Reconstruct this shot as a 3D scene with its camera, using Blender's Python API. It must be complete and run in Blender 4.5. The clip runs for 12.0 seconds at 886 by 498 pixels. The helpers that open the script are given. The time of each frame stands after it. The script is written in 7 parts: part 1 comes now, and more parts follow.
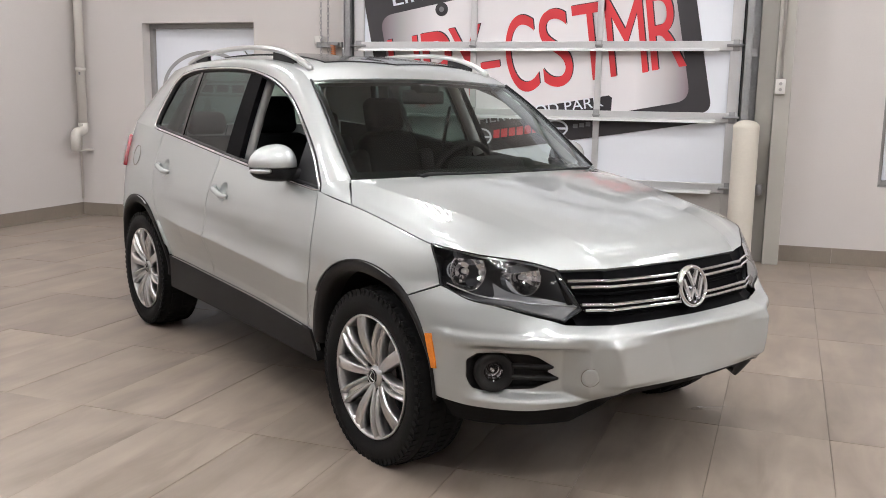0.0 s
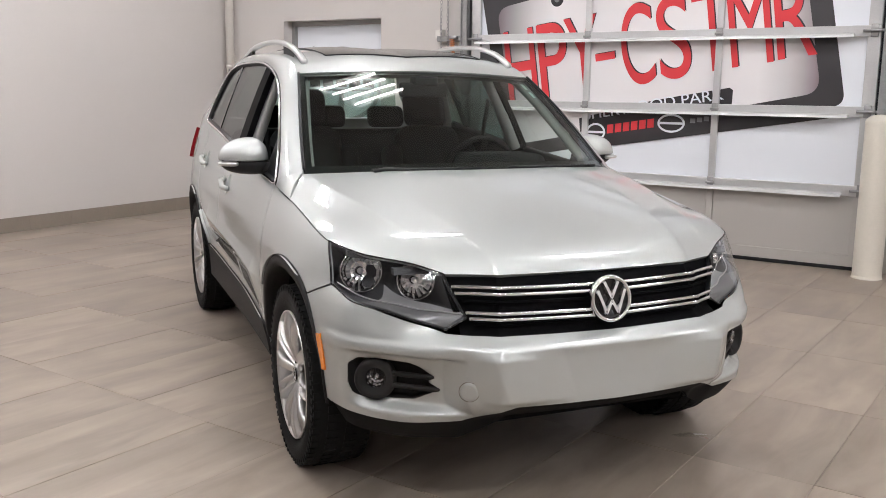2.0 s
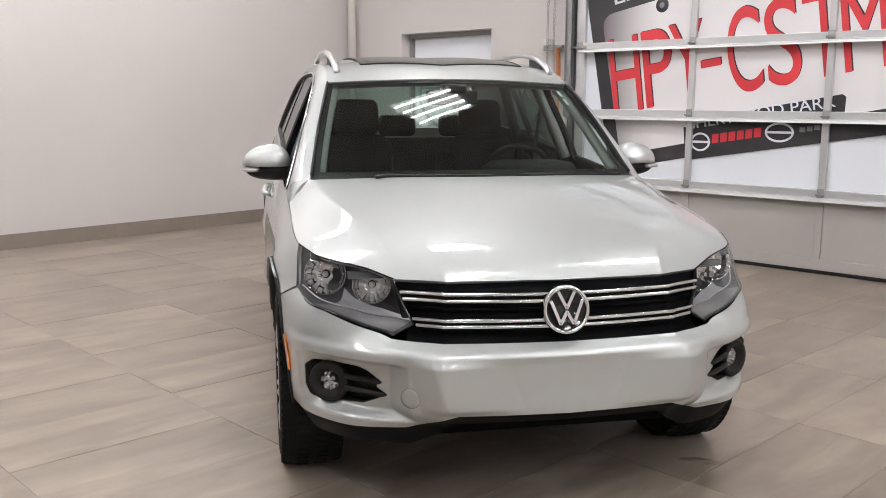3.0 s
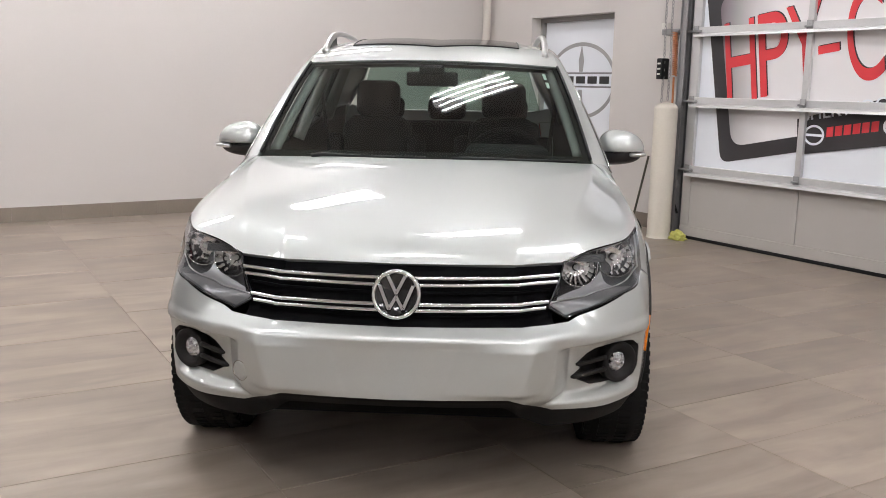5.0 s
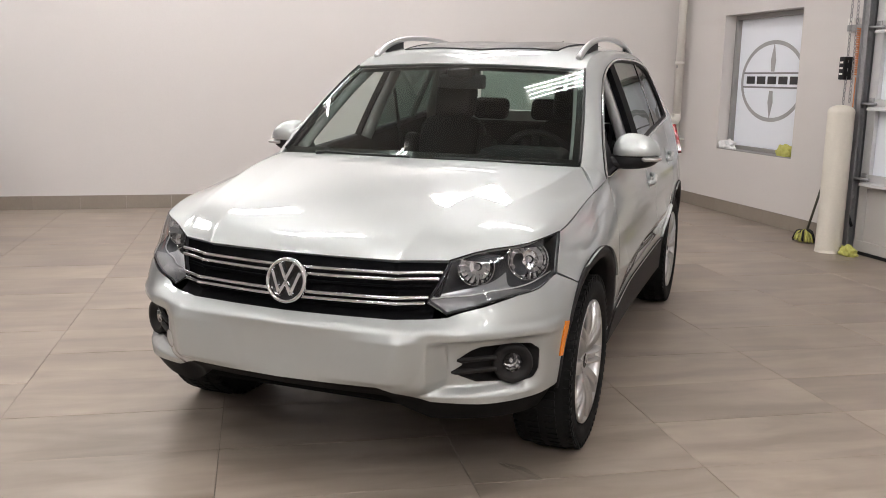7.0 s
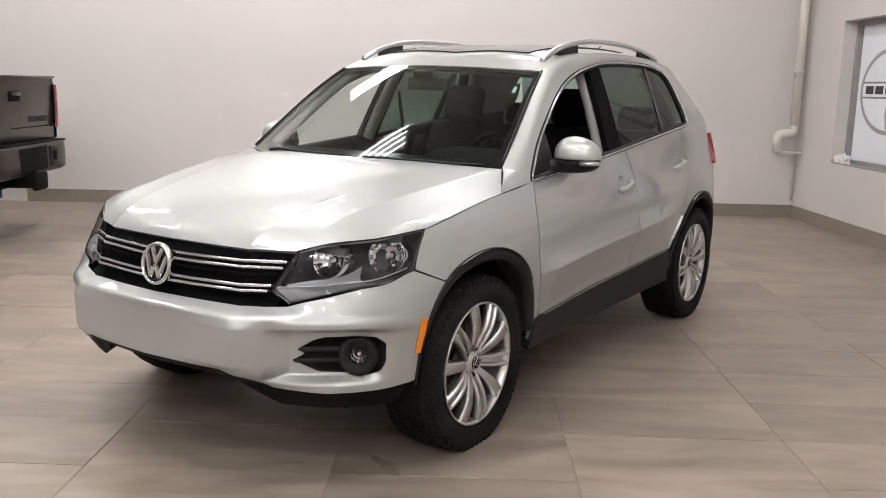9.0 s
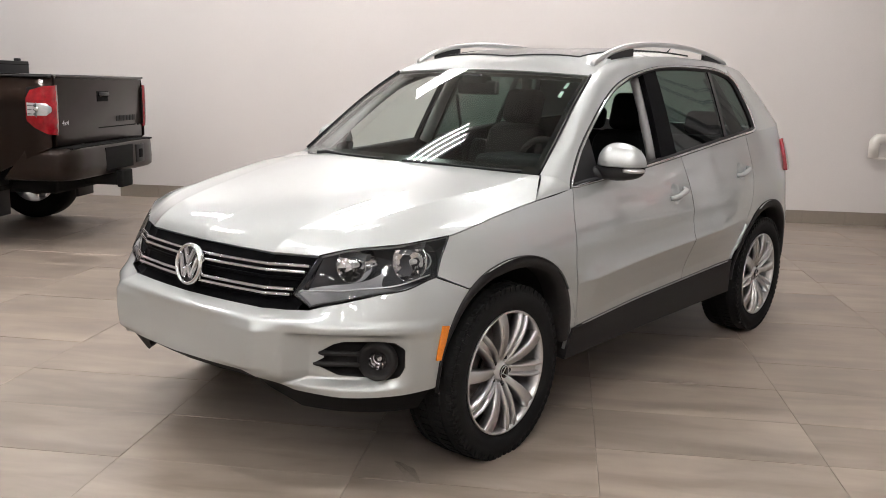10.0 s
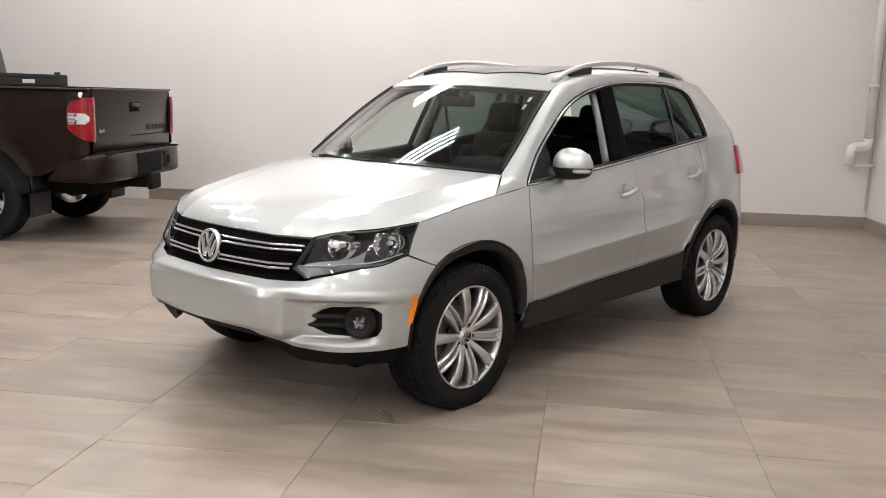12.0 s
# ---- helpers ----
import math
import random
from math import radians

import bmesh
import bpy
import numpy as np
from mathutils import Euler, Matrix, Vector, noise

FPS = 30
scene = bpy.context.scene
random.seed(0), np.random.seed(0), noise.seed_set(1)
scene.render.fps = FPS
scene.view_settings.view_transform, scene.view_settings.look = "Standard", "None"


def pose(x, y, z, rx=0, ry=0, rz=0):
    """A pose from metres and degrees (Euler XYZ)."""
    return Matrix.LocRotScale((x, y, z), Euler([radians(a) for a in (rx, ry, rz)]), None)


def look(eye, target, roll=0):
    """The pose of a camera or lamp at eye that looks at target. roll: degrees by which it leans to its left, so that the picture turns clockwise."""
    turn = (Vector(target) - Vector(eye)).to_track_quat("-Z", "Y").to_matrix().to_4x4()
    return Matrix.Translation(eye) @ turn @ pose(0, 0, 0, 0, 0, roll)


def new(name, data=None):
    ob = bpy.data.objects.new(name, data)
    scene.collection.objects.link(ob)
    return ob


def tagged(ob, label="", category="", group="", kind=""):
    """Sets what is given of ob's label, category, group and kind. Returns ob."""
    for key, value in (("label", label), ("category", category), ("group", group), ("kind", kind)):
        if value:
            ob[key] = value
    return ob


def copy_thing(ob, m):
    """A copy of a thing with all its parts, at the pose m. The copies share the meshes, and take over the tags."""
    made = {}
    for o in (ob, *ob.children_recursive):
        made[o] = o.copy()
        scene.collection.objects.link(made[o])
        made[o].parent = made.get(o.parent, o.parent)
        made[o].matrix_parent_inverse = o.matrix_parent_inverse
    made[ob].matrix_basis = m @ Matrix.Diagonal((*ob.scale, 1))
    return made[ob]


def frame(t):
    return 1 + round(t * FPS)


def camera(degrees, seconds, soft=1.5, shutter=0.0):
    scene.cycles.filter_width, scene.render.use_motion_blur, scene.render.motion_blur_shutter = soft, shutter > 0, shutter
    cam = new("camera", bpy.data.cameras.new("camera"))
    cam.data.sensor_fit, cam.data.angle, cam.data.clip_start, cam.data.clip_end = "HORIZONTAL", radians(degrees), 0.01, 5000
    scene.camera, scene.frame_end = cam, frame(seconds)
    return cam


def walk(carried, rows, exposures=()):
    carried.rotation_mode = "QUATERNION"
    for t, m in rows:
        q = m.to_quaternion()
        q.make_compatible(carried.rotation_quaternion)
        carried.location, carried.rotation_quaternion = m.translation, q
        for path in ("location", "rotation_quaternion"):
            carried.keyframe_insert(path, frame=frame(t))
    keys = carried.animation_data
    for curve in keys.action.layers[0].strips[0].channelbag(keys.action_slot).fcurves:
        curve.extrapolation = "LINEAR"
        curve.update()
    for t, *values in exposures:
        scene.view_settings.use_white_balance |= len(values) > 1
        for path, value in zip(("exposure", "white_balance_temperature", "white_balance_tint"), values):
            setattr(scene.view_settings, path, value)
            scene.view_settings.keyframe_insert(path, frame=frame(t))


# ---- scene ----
cam = camera(52.15, 12.0, soft=0.92)
PATH = [
    (0, (1.4312, -3.5519, 1.405), (0.8265, -1.6735, 1.077), 1.0),
    (0.5, (1.5614, -3.4952, 1.389), (0.9146, -1.6307, 1.063), 0.5),
    (0.7, (1.691, -3.452, 1.388), (0.957, -1.621, 1.060), 0.4),
    (1, (1.9316, -3.3851, 1.408), (1.1157, -1.5902, 1.077), 0.3),
    (1.5, (2.212, -3.2187, 1.371), (1.29, -1.4776, 1.029), 0.6),
    (2, (2.3927, -2.9201, 1.411), (1.3435, -1.2527, 1.065), 0.7),
    (2.5, (2.6401, -2.7397, 1.385), (1.4547, -1.165, 1.046), 0.7),
    (2.7, (2.7813, -2.645, 1.394), (1.5238, -1.1251, 1.064), 0.4),
    (4.3, (3.4033, -1.7894, 1.391), (1.8455, -0.5837, 1.044), 1.2),
    (4.5, (3.5144, -1.7357, 1.416), (1.9347, -0.559, 1.07), 1.1),
    (5, (3.6989, -1.5121, 1.384), (2.0423, -0.4485, 1.027), 1.2),
    (5.5, (3.8096, -1.1924, 1.426), (2.0684, -0.2777, 1.063), 1.2),
    (6, (4.0332, -0.9359, 1.402), (2.21, -0.194, 1.049), 1.1),
    (6.5, (4.2647, -0.6984, 1.424), (2.3891, -0.1051, 1.063), 1.1),
    (7, (4.3535, -0.3786, 1.423), (2.4496, 0.1098, 1.053), 1.1),
    (7.5, (4.4361, -0.1028, 1.419), (2.51, 0.2946, 1.055), 1.2),
    (7.7, (4.4854, 0.0101, 1.396), (2.5512, 0.3725, 1.042), 1.1),
    (9.3, (4.5654, 0.8869, 1.403), (2.5993, 0.8634, 1.041), 1.6),
    (9.5, (4.5425, 0.928, 1.413), (2.5783, 0.8445, 1.047), 1.6),
    (10, (4.5277, 1.055, 1.432), (2.5674, 0.9015, 1.069), 1.7),
    (10.5, (4.6529, 1.1247, 1.425), (2.6895, 0.9612, 1.081), 1.8),
    (11, (4.8769, 1.1102, 1.451), (2.9125, 0.9517, 1.111), 1.8),
    (11.5, (5.0701, 1.2078, 1.473), (3.1087, 1.0292, 1.129), 1.6),
    (12, (5.2554, 1.3413, 1.466), (3.2959, 1.1378, 1.121), 1.7),
]
walk(cam, [(t, look(eye, target, roll)) for t, eye, target, roll in PATH], [(0.0, 0.0, 6320, 10), (2.7, 0.0, 6320, 10), (5.0, -0.06, 6360, 10), (7.5, -0.05, 6480, 10), (9.5, 0.0, 6480, 10), (12.0, 0.13, 6460, 10)])

# ---- light and exposure ----
world = bpy.data.worlds.new("world")
world.use_nodes = True
world.node_tree.nodes["Background"].inputs[0].default_value = (0.9, 0.93, 1.0, 1)
world.node_tree.nodes["Background"].inputs[1].default_value = 0.02
scene.world = world
scene.view_settings.exposure = 0.0
TUBE_POWER = 102.0


# ---- materials ----
def material(name, colour, rough=0.5, metal=0.0, coat=0.0, coat_rough=0.03, vary=0.08, scale=6.0, fine=0.0, fine_scale=300.0,
             bump=0.0, bump_scale=60.0, rough_vary=0.0, spec=0.5):
    """A Principled material with stains at one scale, grain at another and a fine relief."""
    m = bpy.data.materials.new(name)
    m.use_nodes = True
    t = m.node_tree
    b = t.nodes["Principled BSDF"]
    b.inputs["Metallic"].default_value = metal
    b.inputs["Roughness"].default_value = rough
    b.inputs["Specular IOR Level"].default_value = spec
    b.inputs["Coat Weight"].default_value = coat
    b.inputs["Coat Roughness"].default_value = coat_rough
    co = t.nodes.new("ShaderNodeTexCoord")
    n1 = t.nodes.new("ShaderNodeTexNoise")
    n1.inputs["Scale"].default_value = scale
    n1.inputs["Detail"].default_value = 5
    t.links.new(co.outputs["Object"], n1.inputs["Vector"])
    n2 = t.nodes.new("ShaderNodeTexNoise")
    n2.inputs["Scale"].default_value = fine_scale
    n2.inputs["Detail"].default_value = 2
    t.links.new(co.outputs["Object"], n2.inputs["Vector"])
    mix = t.nodes.new("ShaderNodeMix")
    mix.data_type = "RGBA"
    mix.inputs[6].default_value = (*[c * (1 - vary) for c in colour], 1)
    mix.inputs[7].default_value = (*[min(1, c * (1 + vary)) for c in colour], 1)
    t.links.new(n1.outputs["Fac"], mix.inputs[0])
    hsv = t.nodes.new("ShaderNodeHueSaturation")
    t.links.new(mix.outputs[2], hsv.inputs["Color"])
    mr = t.nodes.new("ShaderNodeMapRange")
    mr.inputs[1].default_value, mr.inputs[2].default_value = 0.3, 0.7
    mr.inputs[3].default_value, mr.inputs[4].default_value = 1 - fine, 1 + fine
    t.links.new(n2.outputs["Fac"], mr.inputs[0])
    t.links.new(mr.outputs[0], hsv.inputs["Value"])
    t.links.new(hsv.outputs[0], b.inputs["Base Color"])
    if rough_vary:
        r = t.nodes.new("ShaderNodeMapRange")
        r.inputs[1].default_value, r.inputs[2].default_value = 0.3, 0.7
        r.inputs[3].default_value, r.inputs[4].default_value = max(0, rough - rough_vary), min(1, rough + rough_vary)
        t.links.new(n1.outputs["Fac"], r.inputs[0])
        t.links.new(r.outputs[0], b.inputs["Roughness"])
    if bump:
        n3 = t.nodes.new("ShaderNodeTexNoise")
        n3.inputs["Scale"].default_value = bump_scale
        n3.inputs["Detail"].default_value = 4
        t.links.new(co.outputs["Object"], n3.inputs["Vector"])
        bp = t.nodes.new("ShaderNodeBump")
        bp.inputs["Strength"].default_value = bump
        bp.inputs["Distance"].default_value = 0.004
        t.links.new(n3.outputs["Fac"], bp.inputs["Height"])
        t.links.new(bp.outputs[0], b.inputs["Normal"])
    return m


def glass(name, colour, alpha, rough=0.0, power=4.0):
    """Thin pane: clear film with a mirror gloss that grows towards grazing view, alike from both sides."""
    m = bpy.data.materials.new(name)
    m.use_nodes = True
    t = m.node_tree
    for n in list(t.nodes):
        if n.type == "BSDF_PRINCIPLED":
            t.nodes.remove(n)
    tr = t.nodes.new("ShaderNodeBsdfTransparent")
    tr.inputs[0].default_value = (*colour, 1)
    gl = t.nodes.new("ShaderNodeBsdfGlossy")
    gl.inputs["Roughness"].default_value = rough
    lw = t.nodes.new("ShaderNodeLayerWeight")
    lw.inputs[0].default_value = 0.5
    po = t.nodes.new("ShaderNodeMath")
    po.operation = "POWER"
    po.inputs[1].default_value = power
    t.links.new(lw.outputs["Facing"], po.inputs[0])
    f0 = ((alpha - 1) / (alpha + 1)) ** 2 * 1.15
    fr = t.nodes.new("ShaderNodeMapRange")
    fr.inputs[3].default_value, fr.inputs[4].default_value = f0, 1.0
    t.links.new(po.outputs[0], fr.inputs[0])
    mx = t.nodes.new("ShaderNodeMixShader")
    t.links.new(fr.outputs[0], mx.inputs[0])
    t.links.new(tr.outputs[0], mx.inputs[1])
    t.links.new(gl.outputs[0], mx.inputs[2])
    t.links.new(mx.outputs[0], t.nodes["Material Output"].inputs[0])
    return m


def glow(name, colour, strength):
    m = bpy.data.materials.new(name)
    m.use_nodes = True
    b = m.node_tree.nodes["Principled BSDF"]
    b.inputs["Emission Color"].default_value = (*colour, 1)
    b.inputs["Emission Strength"].default_value = strength
    return m


def tile_material():
    """Porcelain tile in grey-beige, with long soft streaks along its length, each tile cut from another place."""
    m = bpy.data.materials.new("stone_look_porcelain")
    m.use_nodes = True
    t = m.node_tree
    b = t.nodes["Principled BSDF"]
    co = t.nodes.new("ShaderNodeTexCoord")
    info = t.nodes.new("ShaderNodeObjectInfo")
    geo = t.nodes.new("ShaderNodeNewGeometry")
    add = t.nodes.new("ShaderNodeMath")
    t.links.new(info.outputs["Random"], add.inputs[0])
    t.links.new(geo.outputs["Random Per Island"], add.inputs[1])
    comb = t.nodes.new("ShaderNodeCombineXYZ")
    mul = t.nodes.new("ShaderNodeMath")
    mul.operation = "MULTIPLY"
    mul.inputs[1].default_value = 37.0
    t.links.new(add.outputs[0], mul.inputs[0])
    t.links.new(mul.outputs[0], comb.inputs[0])
    t.links.new(mul.outputs[0], comb.inputs[2])
    va = t.nodes.new("ShaderNodeVectorMath")
    t.links.new(co.outputs["Object"], va.inputs[0])
    t.links.new(comb.outputs[0], va.inputs[1])
    mp = t.nodes.new("ShaderNodeMapping")
    mp.inputs["Scale"].default_value = (4.2, 0.95, 1.0)
    mp.inputs["Rotation"].default_value = (0, 0, 0.06)
    t.links.new(va.outputs[0], mp.inputs[0])
    n1 = t.nodes.new("ShaderNodeTexNoise")
    n1.inputs["Scale"].default_value = 1.6
    n1.inputs["Detail"].default_value = 7
    n1.inputs["Roughness"].default_value = 0.52
    n1.inputs["Distortion"].default_value = 0.5
    t.links.new(mp.outputs[0], n1.inputs["Vector"])
    n2 = t.nodes.new("ShaderNodeTexNoise")
    n2.inputs["Scale"].default_value = 1.5
    n2.inputs["Detail"].default_value = 4
    t.links.new(va.outputs[0], n2.inputs["Vector"])
    ramp = t.nodes.new("ShaderNodeValToRGB")
    e = ramp.color_ramp.elements
    e[0].position, e[0].color = 0.30, (0.185, 0.150, 0.120, 1)
    e[1].position, e[1].color = 0.72, (0.330, 0.277, 0.229, 1)
    mid = e.new(0.5)
    mid.color = (0.262, 0.216, 0.176, 1)
    t.links.new(n1.outputs["Fac"], ramp.inputs[0])
    hs = t.nodes.new("ShaderNodeHueSaturation")
    mr = t.nodes.new("ShaderNodeMapRange")
    mr.inputs[1].default_value, mr.inputs[2].default_value = 0.3, 0.7
    mr.inputs[3].default_value, mr.inputs[4].default_value = 0.84, 1.15
    t.links.new(n2.outputs["Fac"], mr.inputs[0])
    tint = t.nodes.new("ShaderNodeMapRange")
    tint.inputs[3].default_value, tint.inputs[4].default_value = 0.93, 1.07
    t.links.new(info.outputs["Random"], tint.inputs[0])
    mm = t.nodes.new("ShaderNodeMath")
    mm.operation = "MULTIPLY"
    t.links.new(mr.outputs[0], mm.inputs[0])
    t.links.new(tint.outputs[0], mm.inputs[1])
    t.links.new(mm.outputs[0], hs.inputs["Value"])
    t.links.new(ramp.outputs[0], hs.inputs["Color"])
    t.links.new(hs.outputs[0], b.inputs["Base Color"])
    rr = t.nodes.new("ShaderNodeMapRange")
    rr.inputs[1].default_value, rr.inputs[2].default_value = 0.3, 0.7
    rr.inputs[3].default_value, rr.inputs[4].default_value = 0.34, 0.48
    t.links.new(n1.outputs["Fac"], rr.inputs[0])
    t.links.new(rr.outputs[0], b.inputs["Roughness"])
    bp = t.nodes.new("ShaderNodeBump")
    bp.inputs["Strength"].default_value = 0.06
    bp.inputs["Distance"].default_value = 0.002
    t.links.new(n1.outputs["Fac"], bp.inputs["Height"])
    t.links.new(bp.outputs[0], b.inputs["Normal"])
    return m


TILE = tile_material()
GROUT = material("dark_grout", (0.145, 0.12, 0.10), 0.8, vary=0.2, scale=3)
WALL = material("warm_grey_wall_paint", (0.60, 0.568, 0.545), 0.55, vary=0.03, scale=0.8, fine=0.015, fine_scale=90, bump=0.06, bump_scale=140)
CEIL = material("white_ceiling_paint", (0.72, 0.71, 0.69), 0.7, vary=0.04, scale=1)
BASE = material("taupe_base_tile", (0.225, 0.19, 0.155), 0.45, vary=0.12, scale=3, fine=0.03, fine_scale=40)
PVC = material("white_pvc", (0.66, 0.63, 0.58), 0.35, vary=0.04, scale=4)
ALU = material("mill_aluminium", (0.60, 0.60, 0.60), 0.38, metal=0.55, vary=0.08, scale=5, fine=0.03, fine_scale=120)
STEEL = material("galvanised_steel", (0.33, 0.33, 0.33), 0.45, metal=0.7, vary=0.2, scale=9, fine=0.06, fine_scale=60)
FRAME_GREY = material("grey_anodised_frame", (0.30, 0.29, 0.28), 0.45, metal=0.3, vary=0.06)
VINYL = material("white_banner_vinyl", (0.80, 0.83, 0.88), 0.45, vary=0.02, scale=2)
INK_RED = material("red_banner_ink", (0.62, 0.035, 0.045), 0.45, vary=0.06, scale=5)
INK_BLACK = material("black_banner_ink", (0.025, 0.022, 0.025), 0.45, vary=0.2, scale=5)
INK_GREY = material("grey_banner_ink", (0.20, 0.20, 0.21), 0.45, vary=0.2, scale=5)
PANEL_GREY = material("painted_door_panel", (0.41, 0.39, 0.365), 0.5, vary=0.05, scale=2)
POST = material("cream_bollard_paint", (0.66, 0.62, 0.54), 0.45, vary=0.05, scale=3, fine=0.02, fine_scale=60)
BLACK_PLASTIC = material("black_plastic", (0.012, 0.012, 0.013), 0.5, vary=0.15, scale=10, spec=0.25)
WHITE_PLASTIC = material("white_plastic", (0.72, 0.70, 0.66), 0.4, vary=0.03)
ORANGE = material("orange_cord", (0.62, 0.24, 0.10), 0.5, vary=0.1)
OLIVE = material("dark_olive_handle", (0.05, 0.047, 0.03), 0.5, vary=0.2, scale=12)
YELLOW = material("yellow_mop_yarn", (0.46, 0.45, 0.12), 0.9, vary=0.35, scale=60, bump=0.5, bump_scale=120)
RAG = material("white_rag", (0.70, 0.70, 0.70), 0.9, vary=0.1, scale=20, bump=0.4, bump_scale=80)
TUBE = glow("lit_fluorescent_tube", (1.0, 0.975, 0.982), TUBE_POWER)


# ---- mesh helpers ----
def part(name, bm, mat, parent=None, label="", smooth=True):
    """One mesh object from a bmesh, under a thing or a part."""
    me = bpy.data.meshes.new(name)
    bm.to_mesh(me)
    bm.free()
    me.materials.append(mat)
    if smooth:
        for p in me.polygons:
            p.use_smooth = True
    ob = new(name, me)
    if parent is not None:
        ob.parent = parent
    if label:
        ob["label"] = label
    return ob


def thing(name, label, category, at=None, group="", kind=""):
    ob = new(name)
    ob.empty_display_size = 0.1
    if at is not None:
        ob.matrix_world = at
    return tagged(ob, label, category, group, kind)


def add_box(bm, lo, hi, bevel=0.0, m=None):
    """Box from corner to corner with bevelled edges."""
    lo, hi = Vector(lo), Vector(hi)
    r = bmesh.ops.create_cube(bm, size=1.0)
    v = r["verts"]
    for p in v:
        p.co = Vector([lo[k] + (p.co[k] + 0.5) * (hi[k] - lo[k]) for k in range(3)])
    if bevel:
        edges = list({e for p in v for e in p.link_edges})
        g = bmesh.ops.bevel(bm, geom=edges, offset=bevel, segments=2, affect="EDGES", profile=0.5)
        v = list({p for f in g["faces"] for p in f.verts} | {p for p in v if p.is_valid})
    if m is not None:
        bmesh.ops.transform(bm, matrix=m, verts=[p for p in v if p.is_valid])
    return v


def box(lo, hi, bevel=0.0, m=None):
    bm = bmesh.new()
    add_box(bm, lo, hi, bevel, m)
    return bm


def revolve(profile, n=48, m=None, bm=None):
    """Surface of revolution about z from (radius, z) pairs."""
    bm = bm or bmesh.new()
    rings = []
    for r, z in profile:
        if r < 1e-6:
            rings.append([bm.verts.new((0, 0, z))])
        else:
            rings.append([bm.verts.new((r * math.cos(2 * math.pi * k / n), r * math.sin(2 * math.pi * k / n), z)) for k in range(n)])
    for a, b in zip(rings, rings[1:]):
        for k in range(n):
            q = [a[k % len(a)], a[(k + 1) % len(a)], b[(k + 1) % len(b)], b[k % len(b)]]
            q = list(dict.fromkeys(q))
            if len(q) > 2:
                bm.faces.new(q)
    if m is not None:
        bmesh.ops.transform(bm, matrix=m, verts=[v for r in rings for v in r])
    return bm


def tube(points, radius, n=10, bm=None, closed=False, caps=True):
    """Round bar along a line of points; radius may be a list."""
    bm = bm or bmesh.new()
    pts = [Vector(p) for p in points]
    rad = radius if isinstance(radius, (list, tuple, np.ndarray)) else [radius] * len(pts)
    rings, side = [], None
    for k, p in enumerate(pts):
        a = pts[k - 1] if k or closed else pts[0]
        b = pts[(k + 1) % len(pts)] if k < len(pts) - 1 or closed else pts[-1]
        d = (b - a).normalized()
        if side is None:
            side = d.orthogonal().normalized()
        side = (side - d * side.dot(d)).normalized()
        up = d.cross(side)
        rings.append([bm.verts.new(p + rad[k] * (math.cos(2 * math.pi * j / n) * side + math.sin(2 * math.pi * j / n) * up)) for j in range(n)])
    pairs = list(zip(rings, rings[1:])) + ([(rings[-1], rings[0])] if closed else [])
    for a, b in pairs:
        for j in range(n):
            bm.faces.new([a[j], a[(j + 1) % n], b[(j + 1) % n], b[j]])
    if caps and not closed:
        bm.faces.new(rings[0][::-1])
        bm.faces.new(rings[-1])
    return bm


def prism(outline, lo, hi, axis="y", bm=None, bevel=0.0):
    """Solid from a flat outline (two coordinates), drawn out along an axis."""
    bm = bm or bmesh.new()

    def at(p, d):
        return {"y": (p[0], d, p[1]), "x": (d, p[0], p[1]), "z": (p[0], p[1], d)}[axis]

    a = [bm.verts.new(at(p, lo)) for p in outline]
    b = [bm.verts.new(at(p, hi)) for p in outline]
    faces = [bm.faces.new(a), bm.faces.new(b[::-1])]
    for k in range(len(a)):
        faces.append(bm.faces.new([a[k], b[k], b[(k + 1) % len(a)], a[(k + 1) % len(a)]]))
    bmesh.ops.recalc_face_normals(bm, faces=faces)
    if bevel:
        bmesh.ops.bevel(bm, geom=list({e for f in faces[:2] for e in f.edges}), offset=bevel, segments=2, affect="EDGES", profile=0.5)
    return bm


def spline(points, n):
    """Smooth line through a few points, n samples evenly spaced along it."""
    p = np.array(points, float)
    if len(p) == 2:
        return p[0] + np.linspace(0, 1, n)[:, None] * (p[1] - p[0])
    t = np.r_[0, np.cumsum(np.maximum(np.linalg.norm(np.diff(p, axis=0), axis=1), 1e-9) ** 0.7)]
    tt = np.linspace(0, t[-1], max(200, 4 * n))
    m = np.empty_like(p)
    d = np.diff(p, axis=0) / np.diff(t)[:, None]
    m[1:-1] = (d[:-1] * np.diff(t)[1:, None] + d[1:] * np.diff(t)[:-1, None]) / (t[2:] - t[:-2])[:, None]
    m[0], m[-1] = d[0], d[-1]
    k = np.clip(np.searchsorted(t, tt, side="right") - 1, 0, len(t) - 2)
    hh = (t[k + 1] - t[k])[:, None]
    s = ((tt - t[k]) / (t[k + 1] - t[k]))[:, None]
    q = (2 * s**3 - 3 * s**2 + 1) * p[k] + (s**3 - 2 * s**2 + s) * hh * m[k] + (-2 * s**3 + 3 * s**2) * p[k + 1] + (s**3 - s**2) * hh * m[k + 1]
    a = np.r_[0, np.cumsum(np.linalg.norm(np.diff(q, axis=0), axis=1))]
    w = np.linspace(0, a[-1], n)
    return np.stack([np.interp(w, a, q[:, c]) for c in range(p.shape[1])], 1)


